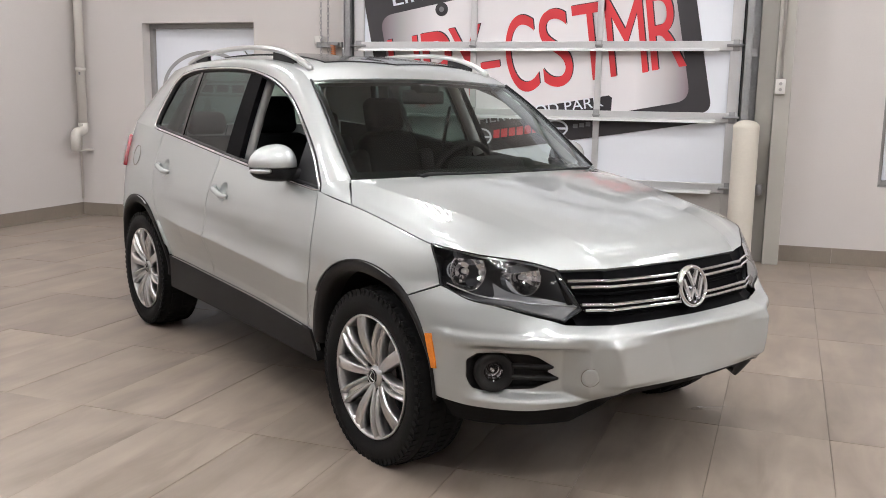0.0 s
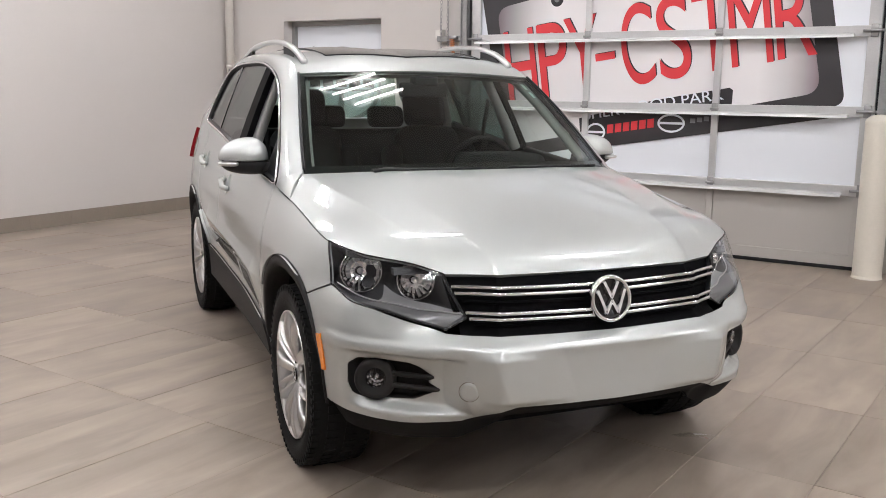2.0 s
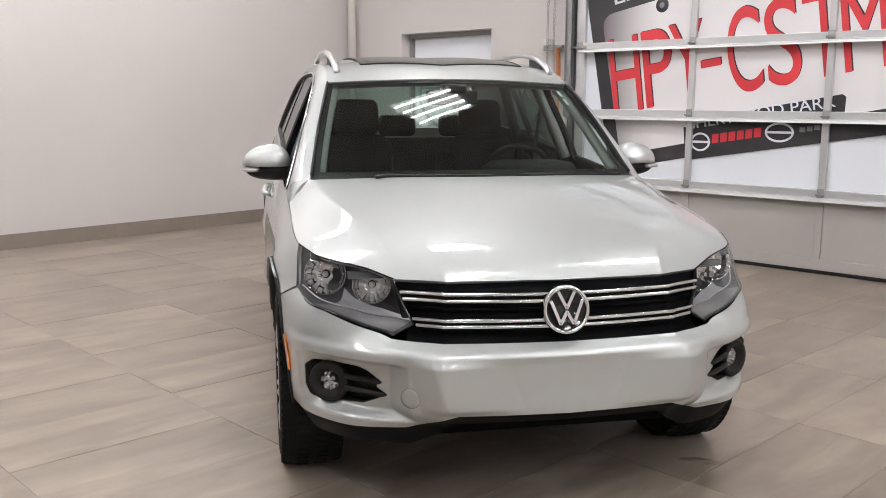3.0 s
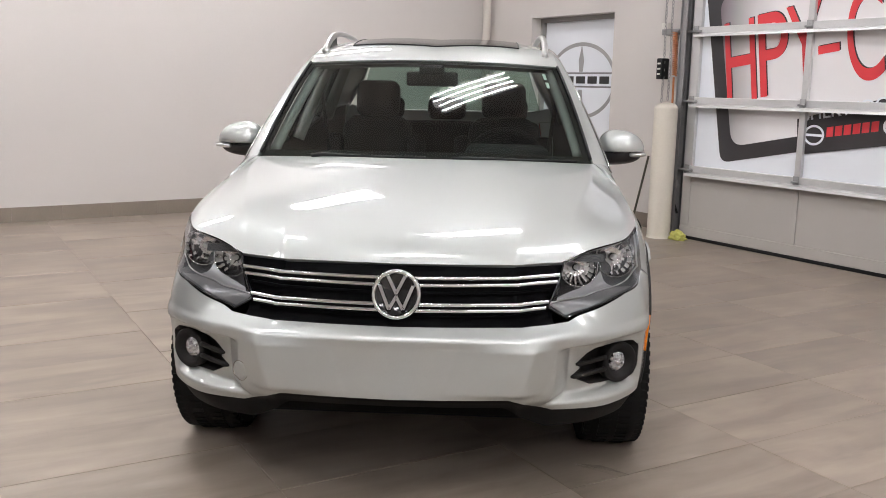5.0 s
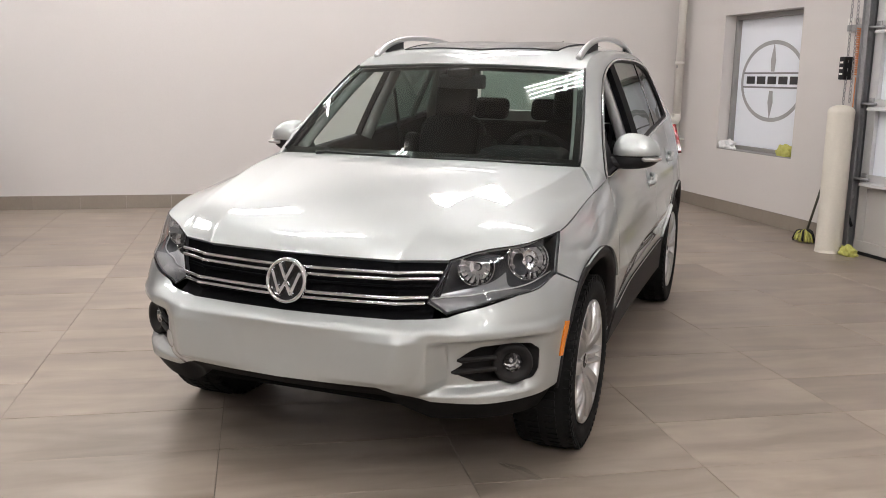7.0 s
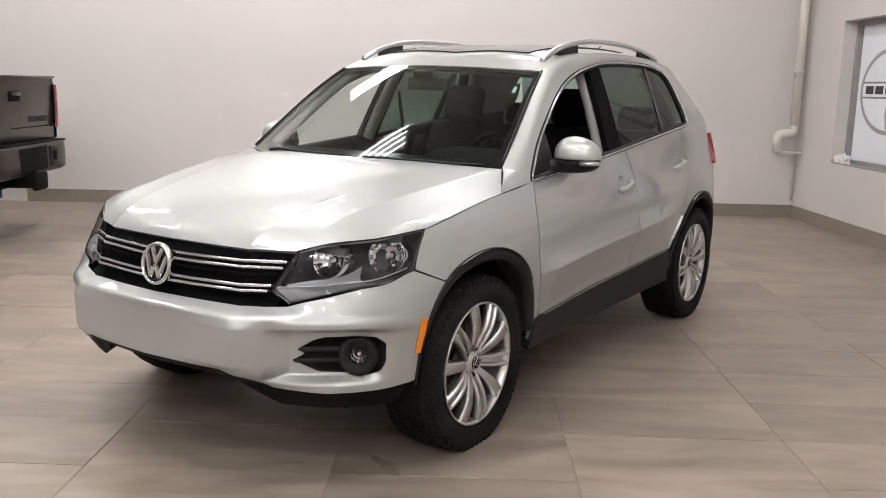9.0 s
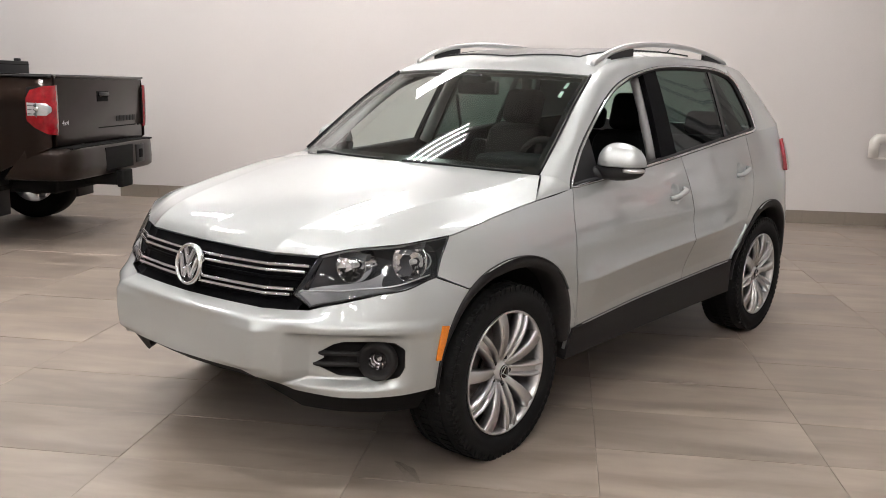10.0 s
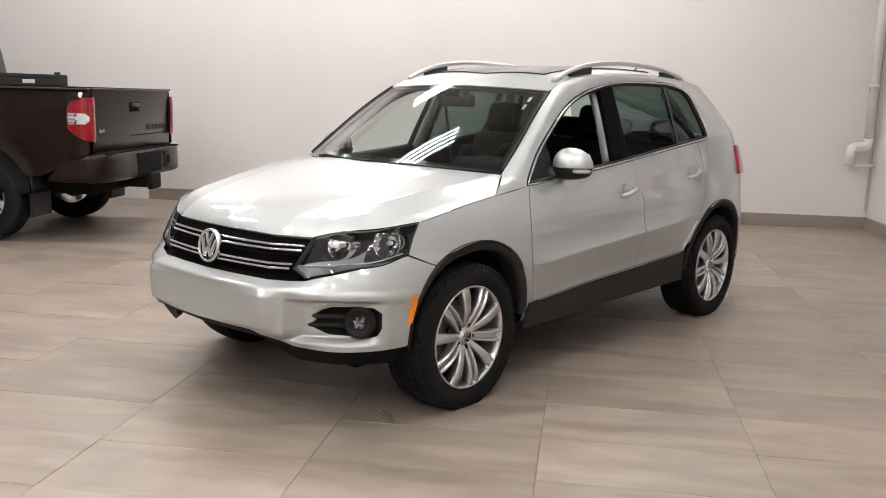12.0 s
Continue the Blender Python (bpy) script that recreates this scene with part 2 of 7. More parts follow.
def fair(points, n):
    """Line of smoothly changing curvature through a few points, n samples evenly spaced along it."""
    p = np.array(points, float)
    t = np.r_[0, np.cumsum(np.linalg.norm(np.diff(p, axis=0), axis=1))]
    h = np.diff(t)
    k = len(p)
    a, r = np.eye(k), np.zeros_like(p)
    for i in range(1, k - 1):
        a[i, i - 1:i + 2] = h[i - 1], 2 * (h[i - 1] + h[i]), h[i]
        r[i] = 6 * ((p[i + 1] - p[i]) / h[i] - (p[i] - p[i - 1]) / h[i - 1])
    a[0, 1], a[-1, -2] = -0.5, -0.5
    m = np.linalg.solve(a, r)
    tt = np.linspace(0, t[-1], max(400, 6 * n))
    i = np.clip(np.searchsorted(t, tt, side="right") - 1, 0, k - 2)
    u, v, w = (t[i + 1] - tt)[:, None], (tt - t[i])[:, None], h[i][:, None]
    q = (m[i] * u**3 + m[i + 1] * v**3) / (6 * w) + (p[i] / w - m[i] * w / 6) * u + (p[i + 1] / w - m[i + 1] * w / 6) * v
    s = np.r_[0, np.cumsum(np.linalg.norm(np.diff(q, axis=0), axis=1))]
    e = np.linspace(0, s[-1], n)
    return np.stack([np.interp(e, s, q[:, c]) for c in range(p.shape[1])], 1)


def corners(points, n):
    """Broken line with sharp corners: smooth pieces are lists of points, n samples in all."""
    pieces = [np.array(p, float) for p in points]
    dense = np.concatenate([spline(p, 80) for p in pieces])
    a = np.r_[0, np.cumsum(np.linalg.norm(np.diff(dense, axis=0), axis=1))]
    w = np.linspace(0, a[-1], n)
    return np.stack([np.interp(w, a, dense[:, c]) for c in range(dense.shape[1])], 1)


# ---- the room ----
WEST, NORTH, EAST, SOUTH, HIGH = -5.83, 5.20, 10.5, -9.0, 5.0
FLOOR = -0.010
DOOR_L, DOOR_R, DOOR_TOP = -2.31, 1.42, 3.72


def wall(name, pieces, label):
    bm = bmesh.new()
    for lo, hi in pieces:
        add_box(bm, lo, hi)
    return tagged(part(name, bm, WALL, smooth=False), label, "wall", kind="structure")


T = 0.25
WIN = [(-4.93, -3.54, 0.70, 2.17), (2.62, 4.01, 0.70, 2.17)]
# The west wall is not quite square to the door.
WEST_LEAN = 0.004
WEST_SOUTH = WEST + WEST_LEAN * (NORTH - SOUTH)
tagged(part("wall_west", prism([(WEST - T, NORTH + T), (WEST, NORTH + T), (WEST, NORTH), (WEST_SOUTH, SOUTH), (WEST_SOUTH - T, SOUTH)], -0.05, HIGH, "z"), WALL, smooth=False),
       "smooth warm grey painted wall beside the truck", "wall", kind="structure")
wall("wall_south", [((WEST, SOUTH - T, -0.05), (EAST, SOUTH, HIGH))], "plain warm grey painted wall closing the bay")
wall("wall_east", [((EAST, SOUTH - T, -0.05), (EAST + T, NORTH + T, HIGH))], "plain warm grey painted wall closing the bay")
north = []
xs = [WEST, WIN[0][0], WIN[0][1], DOOR_L, DOOR_R, WIN[1][0], WIN[1][1], EAST]
for k, (a, b) in enumerate(zip(xs, xs[1:])):
    if k in (1, 5):
        north += [((a, NORTH, -0.05), (b, NORTH + T, WIN[0][2])), ((a, NORTH, WIN[0][3]), (b, NORTH + T, HIGH))]
    elif k == 3:
        north += [((a, NORTH, DOOR_TOP), (b, NORTH + T, HIGH))]
    else:
        north += [((a, NORTH, -0.05), (b, NORTH + T, HIGH))]
wall("wall_north", north, "warm grey painted wall with window recesses and an overhead door")
tagged(part("ceiling", box((WEST - T, SOUTH - T, HIGH), (EAST + T, NORTH + T, HIGH + 0.2)), CEIL, smooth=False), "plain white painted ceiling over the bay", "ceiling", kind="structure")
floor = tagged(part("floor", box((WEST - T, SOUTH - T, -0.2), (EAST + T, NORTH + T + 0.6, FLOOR - 0.004)), GROUT, smooth=False), "grey-beige stone-look porcelain tile floor with thin joints", "floor", kind="structure")

# ---- ceiling lights ----
def ceiling_light():
    t = thing("ceiling_light", "white fluorescent high-bay light with four lit tubes under the ceiling", "ceiling light", group="ceiling lights")
    bm = prism([(-0.27, 0.06), (-0.30, 0.0), (-0.285, 0.0), (-0.25, 0.045), (0.25, 0.045), (0.285, 0.0), (0.30, 0.0), (0.27, 0.06)], -0.62, 0.62)
    part("housing", bm, WHITE_PLASTIC, t, "white sheet-metal reflector housing", smooth=False)
    for x in (-0.21, -0.07, 0.07, 0.21):
        part("tube", tube([(x, -0.58, 0.02), (x, 0.58, 0.02)], 0.014, 8), TUBE, t, "lit white fluorescent tube")
    for y in (-0.4, 0.4):
        part("hanger", tube([(0, y, 0.06), (0, y, 0.4)], 0.006, 6), STEEL, t)
    return t


first = ceiling_light()
LIGHT_Z = 4.6
LIGHT_TURN = 0
# Columns at x 5.15 and 8.35 are unseen, added to brighten the east side.
spots = [(x, y) for x in (-4.5, -1.27, 1.95) for y in (-3.83, -0.83, 2.17)] + [(x, y) for x in (5.15, 8.35) for y in (-3.83, -0.83, 2.17)]
first.matrix_world = pose(*spots[0], LIGHT_Z, 0, 0, LIGHT_TURN)
for x, y in spots[1:]:
    copy_thing(first, pose(x, y, LIGHT_Z, 0, 0, LIGHT_TURN))

# ---- fixtures of the north wall ----
def text_mesh(words, width, height):
    """Solid letters in the built-in font, fitted into width and height, from the lower left corner."""
    cu = bpy.data.curves.new("words", "FONT")
    cu.body = words
    cu.extrude = 0.5
    ob = bpy.data.objects.new("words", cu)
    scene.collection.objects.link(ob)
    bpy.context.view_layer.update()
    me = bpy.data.meshes.new_from_object(ob.evaluated_get(bpy.context.evaluated_depsgraph_get()))
    bpy.data.objects.remove(ob)
    bpy.data.curves.remove(cu)
    bm = bmesh.new()
    bm.from_mesh(me)
    bpy.data.meshes.remove(me)
    lo = [min(v.co[k] for v in bm.verts) for k in range(3)]
    hi = [max(v.co[k] for v in bm.verts) for k in range(3)]
    for v in bm.verts:
        v.co = Vector(((v.co.x - lo[0]) / (hi[0] - lo[0]) * width, (v.co.y - lo[1]) / (hi[1] - lo[1]) * height, (v.co.z - lo[2]) / (hi[2] - lo[2])))
    return bm


def on_wall(bm, x, z, y, turn, depth, bold=0.0):
    """Lays letters flat on a wall that faces south, rising by turn degrees."""
    if bold:
        bmesh.ops.recalc_face_normals(bm, faces=bm.faces)
        for v in bm.verts:
            n = Vector((v.normal.x, v.normal.y, 0))
            v.co += n * bold
    c, s = math.cos(radians(turn)), math.sin(radians(turn))
    for v in bm.verts:
        a, b, d = v.co
        v.co = Vector((x + a * c - b * s, y - depth * d, z + a * s + b * c))
    bmesh.ops.recalc_face_normals(bm, faces=bm.faces)
    return bm


def rounded(corner_points, r, n=8):
    """Outline with rounded corners."""
    out = []
    k = len(corner_points)
    for i, p in enumerate(corner_points):
        a, b, c = Vector(corner_points[i - 1]), Vector(p), Vector(corner_points[(i + 1) % k])
        u, v = (a - b).normalized(), (c - b).normalized()
        p0, p1 = b + u * r, b + v * r
        for t in np.linspace(0, 1, n):
            out.append(tuple((1 - t) ** 2 * p0 + 2 * t * (1 - t) * b + t * t * p1))
    return out


DOOR_Y = 5.05
STILES = (-2.255, -1.06, 0.15, 1.36)
RAILS = (0.645, 1.280, 1.912, 2.545, 3.18)
door = thing("overhead_door", "closed aluminium sectional overhead door with a printed banner behind its bars", "garage door")
for a, b in zip(STILES, STILES[1:]):
    part("bottom_panel", box((a + 0.03, DOOR_Y - 0.012, 0.10), (b - 0.03, DOOR_Y + 0.02, 0.60), 0.004), PANEL_GREY, door, "grey painted bottom panel", smooth=False)
part("bottom_rail", box((STILES[0] - 0.05, DOOR_Y - 0.025, 0.022), (STILES[-1] + 0.05, DOOR_Y + 0.02, 0.115), 0.004), PANEL_GREY, door, smooth=False)
part("weather_seal", box((STILES[0] - 0.05, DOOR_Y - 0.02, FLOOR), (STILES[-1] + 0.05, DOOR_Y + 0.02, 0.024), 0.006), BLACK_PLASTIC, door, "black rubber weather seal")
for z in RAILS:
    part("rail", box((STILES[0] - 0.05, DOOR_Y - 0.022, z - 0.045), (STILES[-1] + 0.05, DOOR_Y + 0.02, z + 0.040), 0.004), ALU, door, smooth=False)
    bm = prism([(DOOR_Y - 0.022, z - 0.020), (DOOR_Y - 0.085, z - 0.030), (DOOR_Y - 0.090, z - 0.052), (DOOR_Y - 0.084, z - 0.052), (DOOR_Y - 0.078, z - 0.036), (DOOR_Y - 0.022, z - 0.028)], STILES[0] + 0.02, STILES[-1] - 0.14, "x")
    part("strut", bm, ALU, door, "bent aluminium stiffening strut", smooth=False)
    for x in STILES:
        hinge = part("hinge", box((x - 0.028, DOOR_Y - 0.034, z - 0.05), (x + 0.028, DOOR_Y - 0.021, z + 0.05), 0.004), STEEL, door)
        part("hinge_pin", tube([(x - 0.035, DOOR_Y - 0.04, z), (x + 0.035, DOOR_Y - 0.04, z)], 0.010, 8), STEEL, hinge)
levels = (0.0,) + RAILS + (3.7,)
for k, x in enumerate(STILES):
    half = 0.05 if k in (0, 3) else 0.028
    for a, b in zip(levels, levels[1:]):
        part("stile", box((x - half, DOOR_Y - 0.020, a + 0.041), (x + half, DOOR_Y + 0.018, b - 0.046), 0.003), ALU if a else PANEL_GREY, door, smooth=False)
for x in (STILES[0] - 0.02, STILES[-1] + 0.02):
    for z in RAILS:
        part("roller", tube([(x - 0.10, DOOR_Y - 0.045, z), (x + 0.10, DOOR_Y - 0.045, z)], 0.012, 8), STEEL, door)


def plate_print():
    """Printed licence-plate look: white in the middle, mauve grey towards both ends."""
    m = bpy.data.materials.new("silver_plate_print")
    m.use_nodes = True
    t = m.node_tree
    b = t.nodes["Principled BSDF"]
    b.inputs["Roughness"].default_value = 0.45
    co = t.nodes.new("ShaderNodeTexCoord")
    sep = t.nodes.new("ShaderNodeSeparateXYZ")
    t.links.new(co.outputs["Generated"], sep.inputs[0])
    ramp = t.nodes.new("ShaderNodeValToRGB")
    e = ramp.color_ramp.elements
    e[0].position, e[0].color = 0.0, (0.16, 0.12, 0.14, 1)
    e[1].position, e[1].color = 1.0, (0.20, 0.15, 0.17, 1)
    for p, c in ((0.06, 0.34), (0.13, 0.62), (0.2, 0.80), (0.84, 0.80), (0.92, 0.56)):
        n = e.new(p)
        n.color = (c, c * 0.97, c * 0.98, 1)
    t.links.new(sep.outputs[0], ramp.inputs[0])
    t.links.new(ramp.outputs[0], b.inputs["Base Color"])
    return m


banner = thing("banner", "white vinyl advertising banner printed with a tilted plate and red letters", "banner")
part("sheet", box((STILES[0] - 0.03, DOOR_Y + 0.022, 0.66), (STILES[-1] + 0.03, DOOR_Y + 0.03, 3.66)), VINYL, banner, smooth=False)
PB = DOOR_Y + 0.0215
TILT_P = 10.9
origin = Vector((-1.905, 0.737))
ex, ez = Vector((math.cos(radians(TILT_P)), math.sin(radians(TILT_P)))), Vector((-math.sin(radians(TILT_P)), math.cos(radians(TILT_P))))


def plate_at(a, b):
    return tuple(origin + ex * a + ez * b)


part("plate_border", prism(rounded([plate_at(0, 0), plate_at(3.145, 0), plate_at(3.145, 1.72), plate_at(0, 1.72)], 0.10), PB - 0.003, PB), INK_BLACK, banner, "black printed plate border", smooth=False)
part("plate_face", prism(rounded([plate_at(0.14, 0.13), plate_at(2.975, 0.13), plate_at(2.975, 1.46), plate_at(0.14, 1.46)], 0.14), PB - 0.006, PB - 0.0031), plate_print(), banner, "silver-white printed plate face", smooth=False)
for letter, x0, wide in (("H", -1.868, 0.318), ("P", -1.515, 0.295), ("Y", -1.230, 0.328), ("-", -0.985, 0.190), ("C", -0.690, 0.300), ("S", -0.352, 0.285), ("T", -0.033, 0.322), ("M", 0.265, 0.342), ("R", 0.637, 0.310)):
    up = 1.327 + 0.1655 * (x0 + 1.556) - (0.012 if letter in "CS" else 0)
    tall = {"-": 0.066, "C": 0.722, "S": 0.722}.get(letter, 0.700)
    lift = 0.265 if letter == "-" else 0.0
    part("letter", on_wall(text_mesh(letter, wide, tall), x0, up + lift, PB - 0.008, 8.2, 0.002, -0.008), INK_RED, banner, "tall red letter", smooth=False)
    part("letter_shadow", on_wall(text_mesh(letter, wide, tall), x0 + 0.010, up + lift + 0.008, PB - 0.0065, 8.2, 0.001, -0.008), INK_BLACK, banner, "thin dark letter shadow", smooth=False)
for word, a0, wide in (("Life", 0.30, 0.36), ("is", 0.71, 0.15), ("Full", 0.91, 0.38), ("of", 1.38, 0.20)):
    part("slogan", on_wall(text_mesh(word, wide, 0.135), *plate_at(a0, 1.53), PB - 0.0035, TILT_P, 0.0025, 0.003), VINYL, banner, "white slogan word", smooth=False)
sx_, sz_ = plate_at(0.785, 1.40)
part("screw", revolve([(0, 0.006), (0.05, 0.005), (0.065, 0.0)], 24, Matrix.Translation((sx_, PB - 0.006, sz_)) @ Matrix.Rotation(radians(90), 4, "X")), INK_BLACK, banner, "printed black screw head")
part("screw_centre", revolve([(0, 0.008), (0.018, 0.0075), (0.026, 0.006)], 20, Matrix.Translation((sx_, PB - 0.006, sz_)) @ Matrix.Rotation(radians(90), 4, "X")), INK_GREY, banner)
part("ribbon", prism([(-1.13, 1.165), (-1.10, 0.870), (-0.4, 0.983), (0.15, 1.072), (0.7, 1.160), (1.09, 1.224), (0.75, 1.228), (0.28, 1.228), (0.285, 1.44), (0.255, 1.460), (-0.4, 1.345)], PB - 0.009, PB - 0.006), INK_BLACK, banner, "black printed ribbon", smooth=False)
part("town_name", on_wall(text_mesh("SHERWOOD PARK", 1.30, 0.098), -1.07, 1.150, PB - 0.0095, 9.3, 0.002, 0.003), VINYL, banner, "white town name", smooth=False)
for k in range(6):
    x = -0.845 + 0.077 * k
    part("red_bar", prism([(x, 1.030 + (x + 0.845) * 0.16), (x + 0.060, 1.040 + (x + 0.845) * 0.16), (x + 0.060, 1.120 + (x + 0.845) * 0.16), (x, 1.110 + (x + 0.845) * 0.16)], PB - 0.011, PB - 0.0092), INK_RED, banner, "small red printed bar", smooth=False)


def oval(x, z, a, b, w, y, tilt=0.0, n=36):
    bm = bmesh.new()
    loops = []
    for k in (1.0, 1.0 - w / a):
        for d in (y, y - 0.002):
            loops.append([bm.verts.new((x + k * a * math.cos(t) - tilt * math.sin(t) * b, d, z + (b - (1 - k) * a) * math.sin(t) + tilt * a * math.cos(t) * k)) for t in np.linspace(0, 2 * math.pi, n, endpoint=False)])
    for p, q in ((0, 1), (1, 3), (3, 2), (2, 0)):
        for k in range(n):
            bm.faces.new([loops[p][k], loops[p][(k + 1) % n], loops[q][(k + 1) % n], loops[q][k]])
    bmesh.ops.recalc_face_normals(bm, faces=bm.faces)
    return bm


for x, z, half in ((-0.958, 1.041, 0.095), (-0.241, 1.143, 0.125)):
    part("oval_mark", oval(x, z, half, 0.083, 0.018, PB - 0.0092), VINYL, banner, "white printed oval", smooth=False)
    part("oval_bar", box((x - half + 0.02, PB - 0.0115, z - 0.010), (x + half - 0.02, PB - 0.0092, z + 0.010)), VINYL, banner, smooth=False)
for k in range(4):
    x = -0.07 + 0.06 * k
    part("pale_bar", box((x, PB - 0.0115, 1.150 + 0.010 * k), (x + 0.045, PB - 0.0092, 1.190 + 0.010 * k)), INK_GREY, banner, smooth=False)


# Door tracks and jambs.
def track(x, s, label):
    t = thing("door_track", label, "door track", group="door tracks")
    part("channel", prism([(x, DOOR_Y - 0.075), (x + s * 0.055, DOOR_Y - 0.075), (x + s * 0.055, DOOR_Y - 0.015), (x, DOOR_Y - 0.015), (x, DOOR_Y - 0.02), (x + s * 0.049, DOOR_Y - 0.02), (x + s * 0.049, DOOR_Y - 0.069), (x, DOOR_Y - 0.069)], 0.06, 3.9, "z"), STEEL, t, "galvanised roller channel", smooth=False)
    part("angle", prism([(x + s * 0.056, DOOR_Y - 0.095), (x + s * 0.061, DOOR_Y - 0.095), (x + s * 0.061, NORTH - 0.006), (x + s * 0.13, NORTH - 0.006), (x + s * 0.13, NORTH), (x + s * 0.056, NORTH)], FLOOR, 3.9, "z"), STEEL, t, "galvanised wall angle", smooth=False)
    for z in (0.5, 1.2, 1.85, 2.5, 3.1):
        part("bracket", box((min(x + s * 0.03, x + s * 0.10), DOOR_Y - 0.05, z - 0.035), (max(x + s * 0.03, x + s * 0.10), DOOR_Y - 0.012, z + 0.035), 0.003), STEEL, t, smooth=False)
    return t


track(STILES[0] - 0.075, -1, "galvanised steel door track beside the chain")
track(STILES[-1] + 0.075, 1, "galvanised steel door track beside the switch column")
JAMB = material("grey_green_jamb_paint", (0.40, 0.385, 0.345), 0.5, vary=0.05, scale=3)
col = thing("steel_column", "grey painted steel column with conduit and a white switch box", "column")
part("web", box((1.70, 4.93, FLOOR), (1.835, NORTH - 0.001, HIGH), 0.004), JAMB, col, smooth=False)
part("flange", box((1.555, 5.06, FLOOR), (1.699, NORTH - 0.001, HIGH), 0.003), JAMB, col, smooth=False)
part("conduit", tube([(1.745, 4.915, 1.62), (1.745, 4.915, HIGH)], 0.013, 10), PANEL_GREY, col)
sw = part("switch_box", box((1.705, 4.885, 1.49), (1.785, 4.929, 1.62), 0.006), WHITE_PLASTIC, col, "white switch box")
for z in (1.53, 1.58):
    part("button", revolve([(0, 0.008), (0.013, 0.007), (0.014, 0.0)], 16, Matrix.Translation((1.745, 4.885, z)) @ Matrix.Rotation(radians(90), 4, "X")), PANEL_GREY, sw)
part("sensor", box((1.53, 5.00, 0.66), (1.60, 5.055, 0.76), 0.006), PANEL_GREY, col)
part("rag_bundle", box((1.60, 4.93, 0.60), (1.66, 5.04, 0.70), 0.02), STEEL, col)


def bollard(x, y):
    b = thing("bollard", "cream painted round bollard guarding the overhead door", "bollard", pose(x, y, FLOOR), group="bollards")
    part("post", revolve([(0.109, 0.0), (0.109, 1.215)], 40), POST, b)
    part("dome_cap", revolve([(0.1105, 1.205), (0.1105, 1.222), (0.103, 1.240), (0.08, 1.260), (0.047, 1.272), (0, 1.277)], 40), POST, b)
    part("collar", revolve([(0.109, 0.022), (0.111, 0.02), (0.113, 0.008), (0.115, 0.0)], 40), POST, b)
    return b


bollard(-2.40, 4.85)
bollard(1.49, 4.80)


# ---- windows ----
def window(name, x0, x1, z0, z1, label):
    w = thing(name, label, "window", kind="structure")
    y = NORTH + 0.13
    for lo, hi in (((x0, y, z0), (x0 + 0.045, y + 0.1, z1)), ((x1 - 0.045, y, z0), (x1, y + 0.1, z1)), ((x0 + 0.045, y, z1 - 0.05), (x1 - 0.045, y + 0.1, z1)), ((x0 + 0.045, y, z0), (x1 - 0.045, y + 0.1, z0 + 0.05))):
        part("window_frame", box(lo, hi, 0.004), FRAME_GREY, w, "grey aluminium window frame", smooth=False)
    part("window_sill", box((x0, NORTH + 0.002, z0 - 0.0), (x1, y - 0.002, z0 + 0.012), 0.003), FRAME_GREY, w, smooth=False)
    part("pane", box((x0 + 0.045, y + 0.055, z0 + 0.05), (x1 - 0.045, y + 0.06, z1 - 0.05)), VINYL, w, "pane covered with a white sheet", smooth=False)
    return w


w1 = window("window_1", *WIN[0], "recessed grey window covered with a white poster")
window("window_2", *WIN[1], "recessed grey window covered with a white sheet")
poster = thing("poster", "white window poster with a grey ring emblem and dark bars", "poster")
PY = NORTH + 0.13 + 0.05
part("sheet", box((WIN[0][0] + 0.055, PY, 0.765), (WIN[0][1] - 0.055, PY + 0.004, 2.105)), VINYL, poster, smooth=False)
ring = oval(-4.235, 1.46, 0.575, 0.425, 0.042, PY - 0.0015, 0.0, 64)
INK_SILVER = material("silver_grey_ink", (0.34, 0.34, 0.345), 0.4, vary=0.25, scale=3)
part("ring", ring, INK_SILVER, poster, "grey printed ring", smooth=False)
for s in (1, -1):
    part("star_point", prism([(-4.235, 1.46 + s * 0.40), (-4.28, 1.46 + s * 0.22), (-4.265, 1.46 + s * 0.10), (-4.205, 1.46 + s * 0.10), (-4.19, 1.46 + s * 0.22)], PY - 0.003, PY - 0.001), INK_SILVER, poster, "pale grey printed star point", smooth=False)
for z in (1.545, 1.395):
    part("line_bar", box((-4.76, PY - 0.004, z - 0.009), (-3.71, PY - 0.0005, z + 0.009)), INK_GREY, poster, smooth=False)
for k in range(5):
    x = -4.70 + 0.195 * k
    part("block_bar", box((x, PY - 0.0045, 1.43), (x + 0.15, PY - 0.0005, 1.51)), INK_BLACK, poster, "dark printed bar", smooth=False)


def cloth(name, centre, size, mat, label, seed):
    """Crumpled cloth lying in folds."""
    rnd = random.Random(seed)
    bm = bmesh.new()
    bmesh.ops.create_icosphere(bm, subdivisions=4, radius=1.0)
    off = Vector((rnd.random() * 9, rnd.random() * 9, rnd.random() * 9))
    for v in bm.verts:
        n = noise.noise(v.co * 2.3 + off) * 0.42 + noise.noise(v.co * 6 + off) * 0.2
        d = v.co.normalized() * (1 + n)
        v.co = Vector((d.x * size[0], d.y * size[1], max(d.z, -0.35) * size[2]))
    low = min(v.co.z for v in bm.verts)
    for v in bm.verts:
        v.co.z -= low
    ob = part(name, bm, mat)
    ob.matrix_world = Matrix.Translation(centre)
    return tagged(ob, label, "cloth")


cloth("rag", (-4.80, NORTH + 0.055, 0.712), (0.15, 0.05, 0.07), RAG, "crumpled white rag on the window sill", 3)
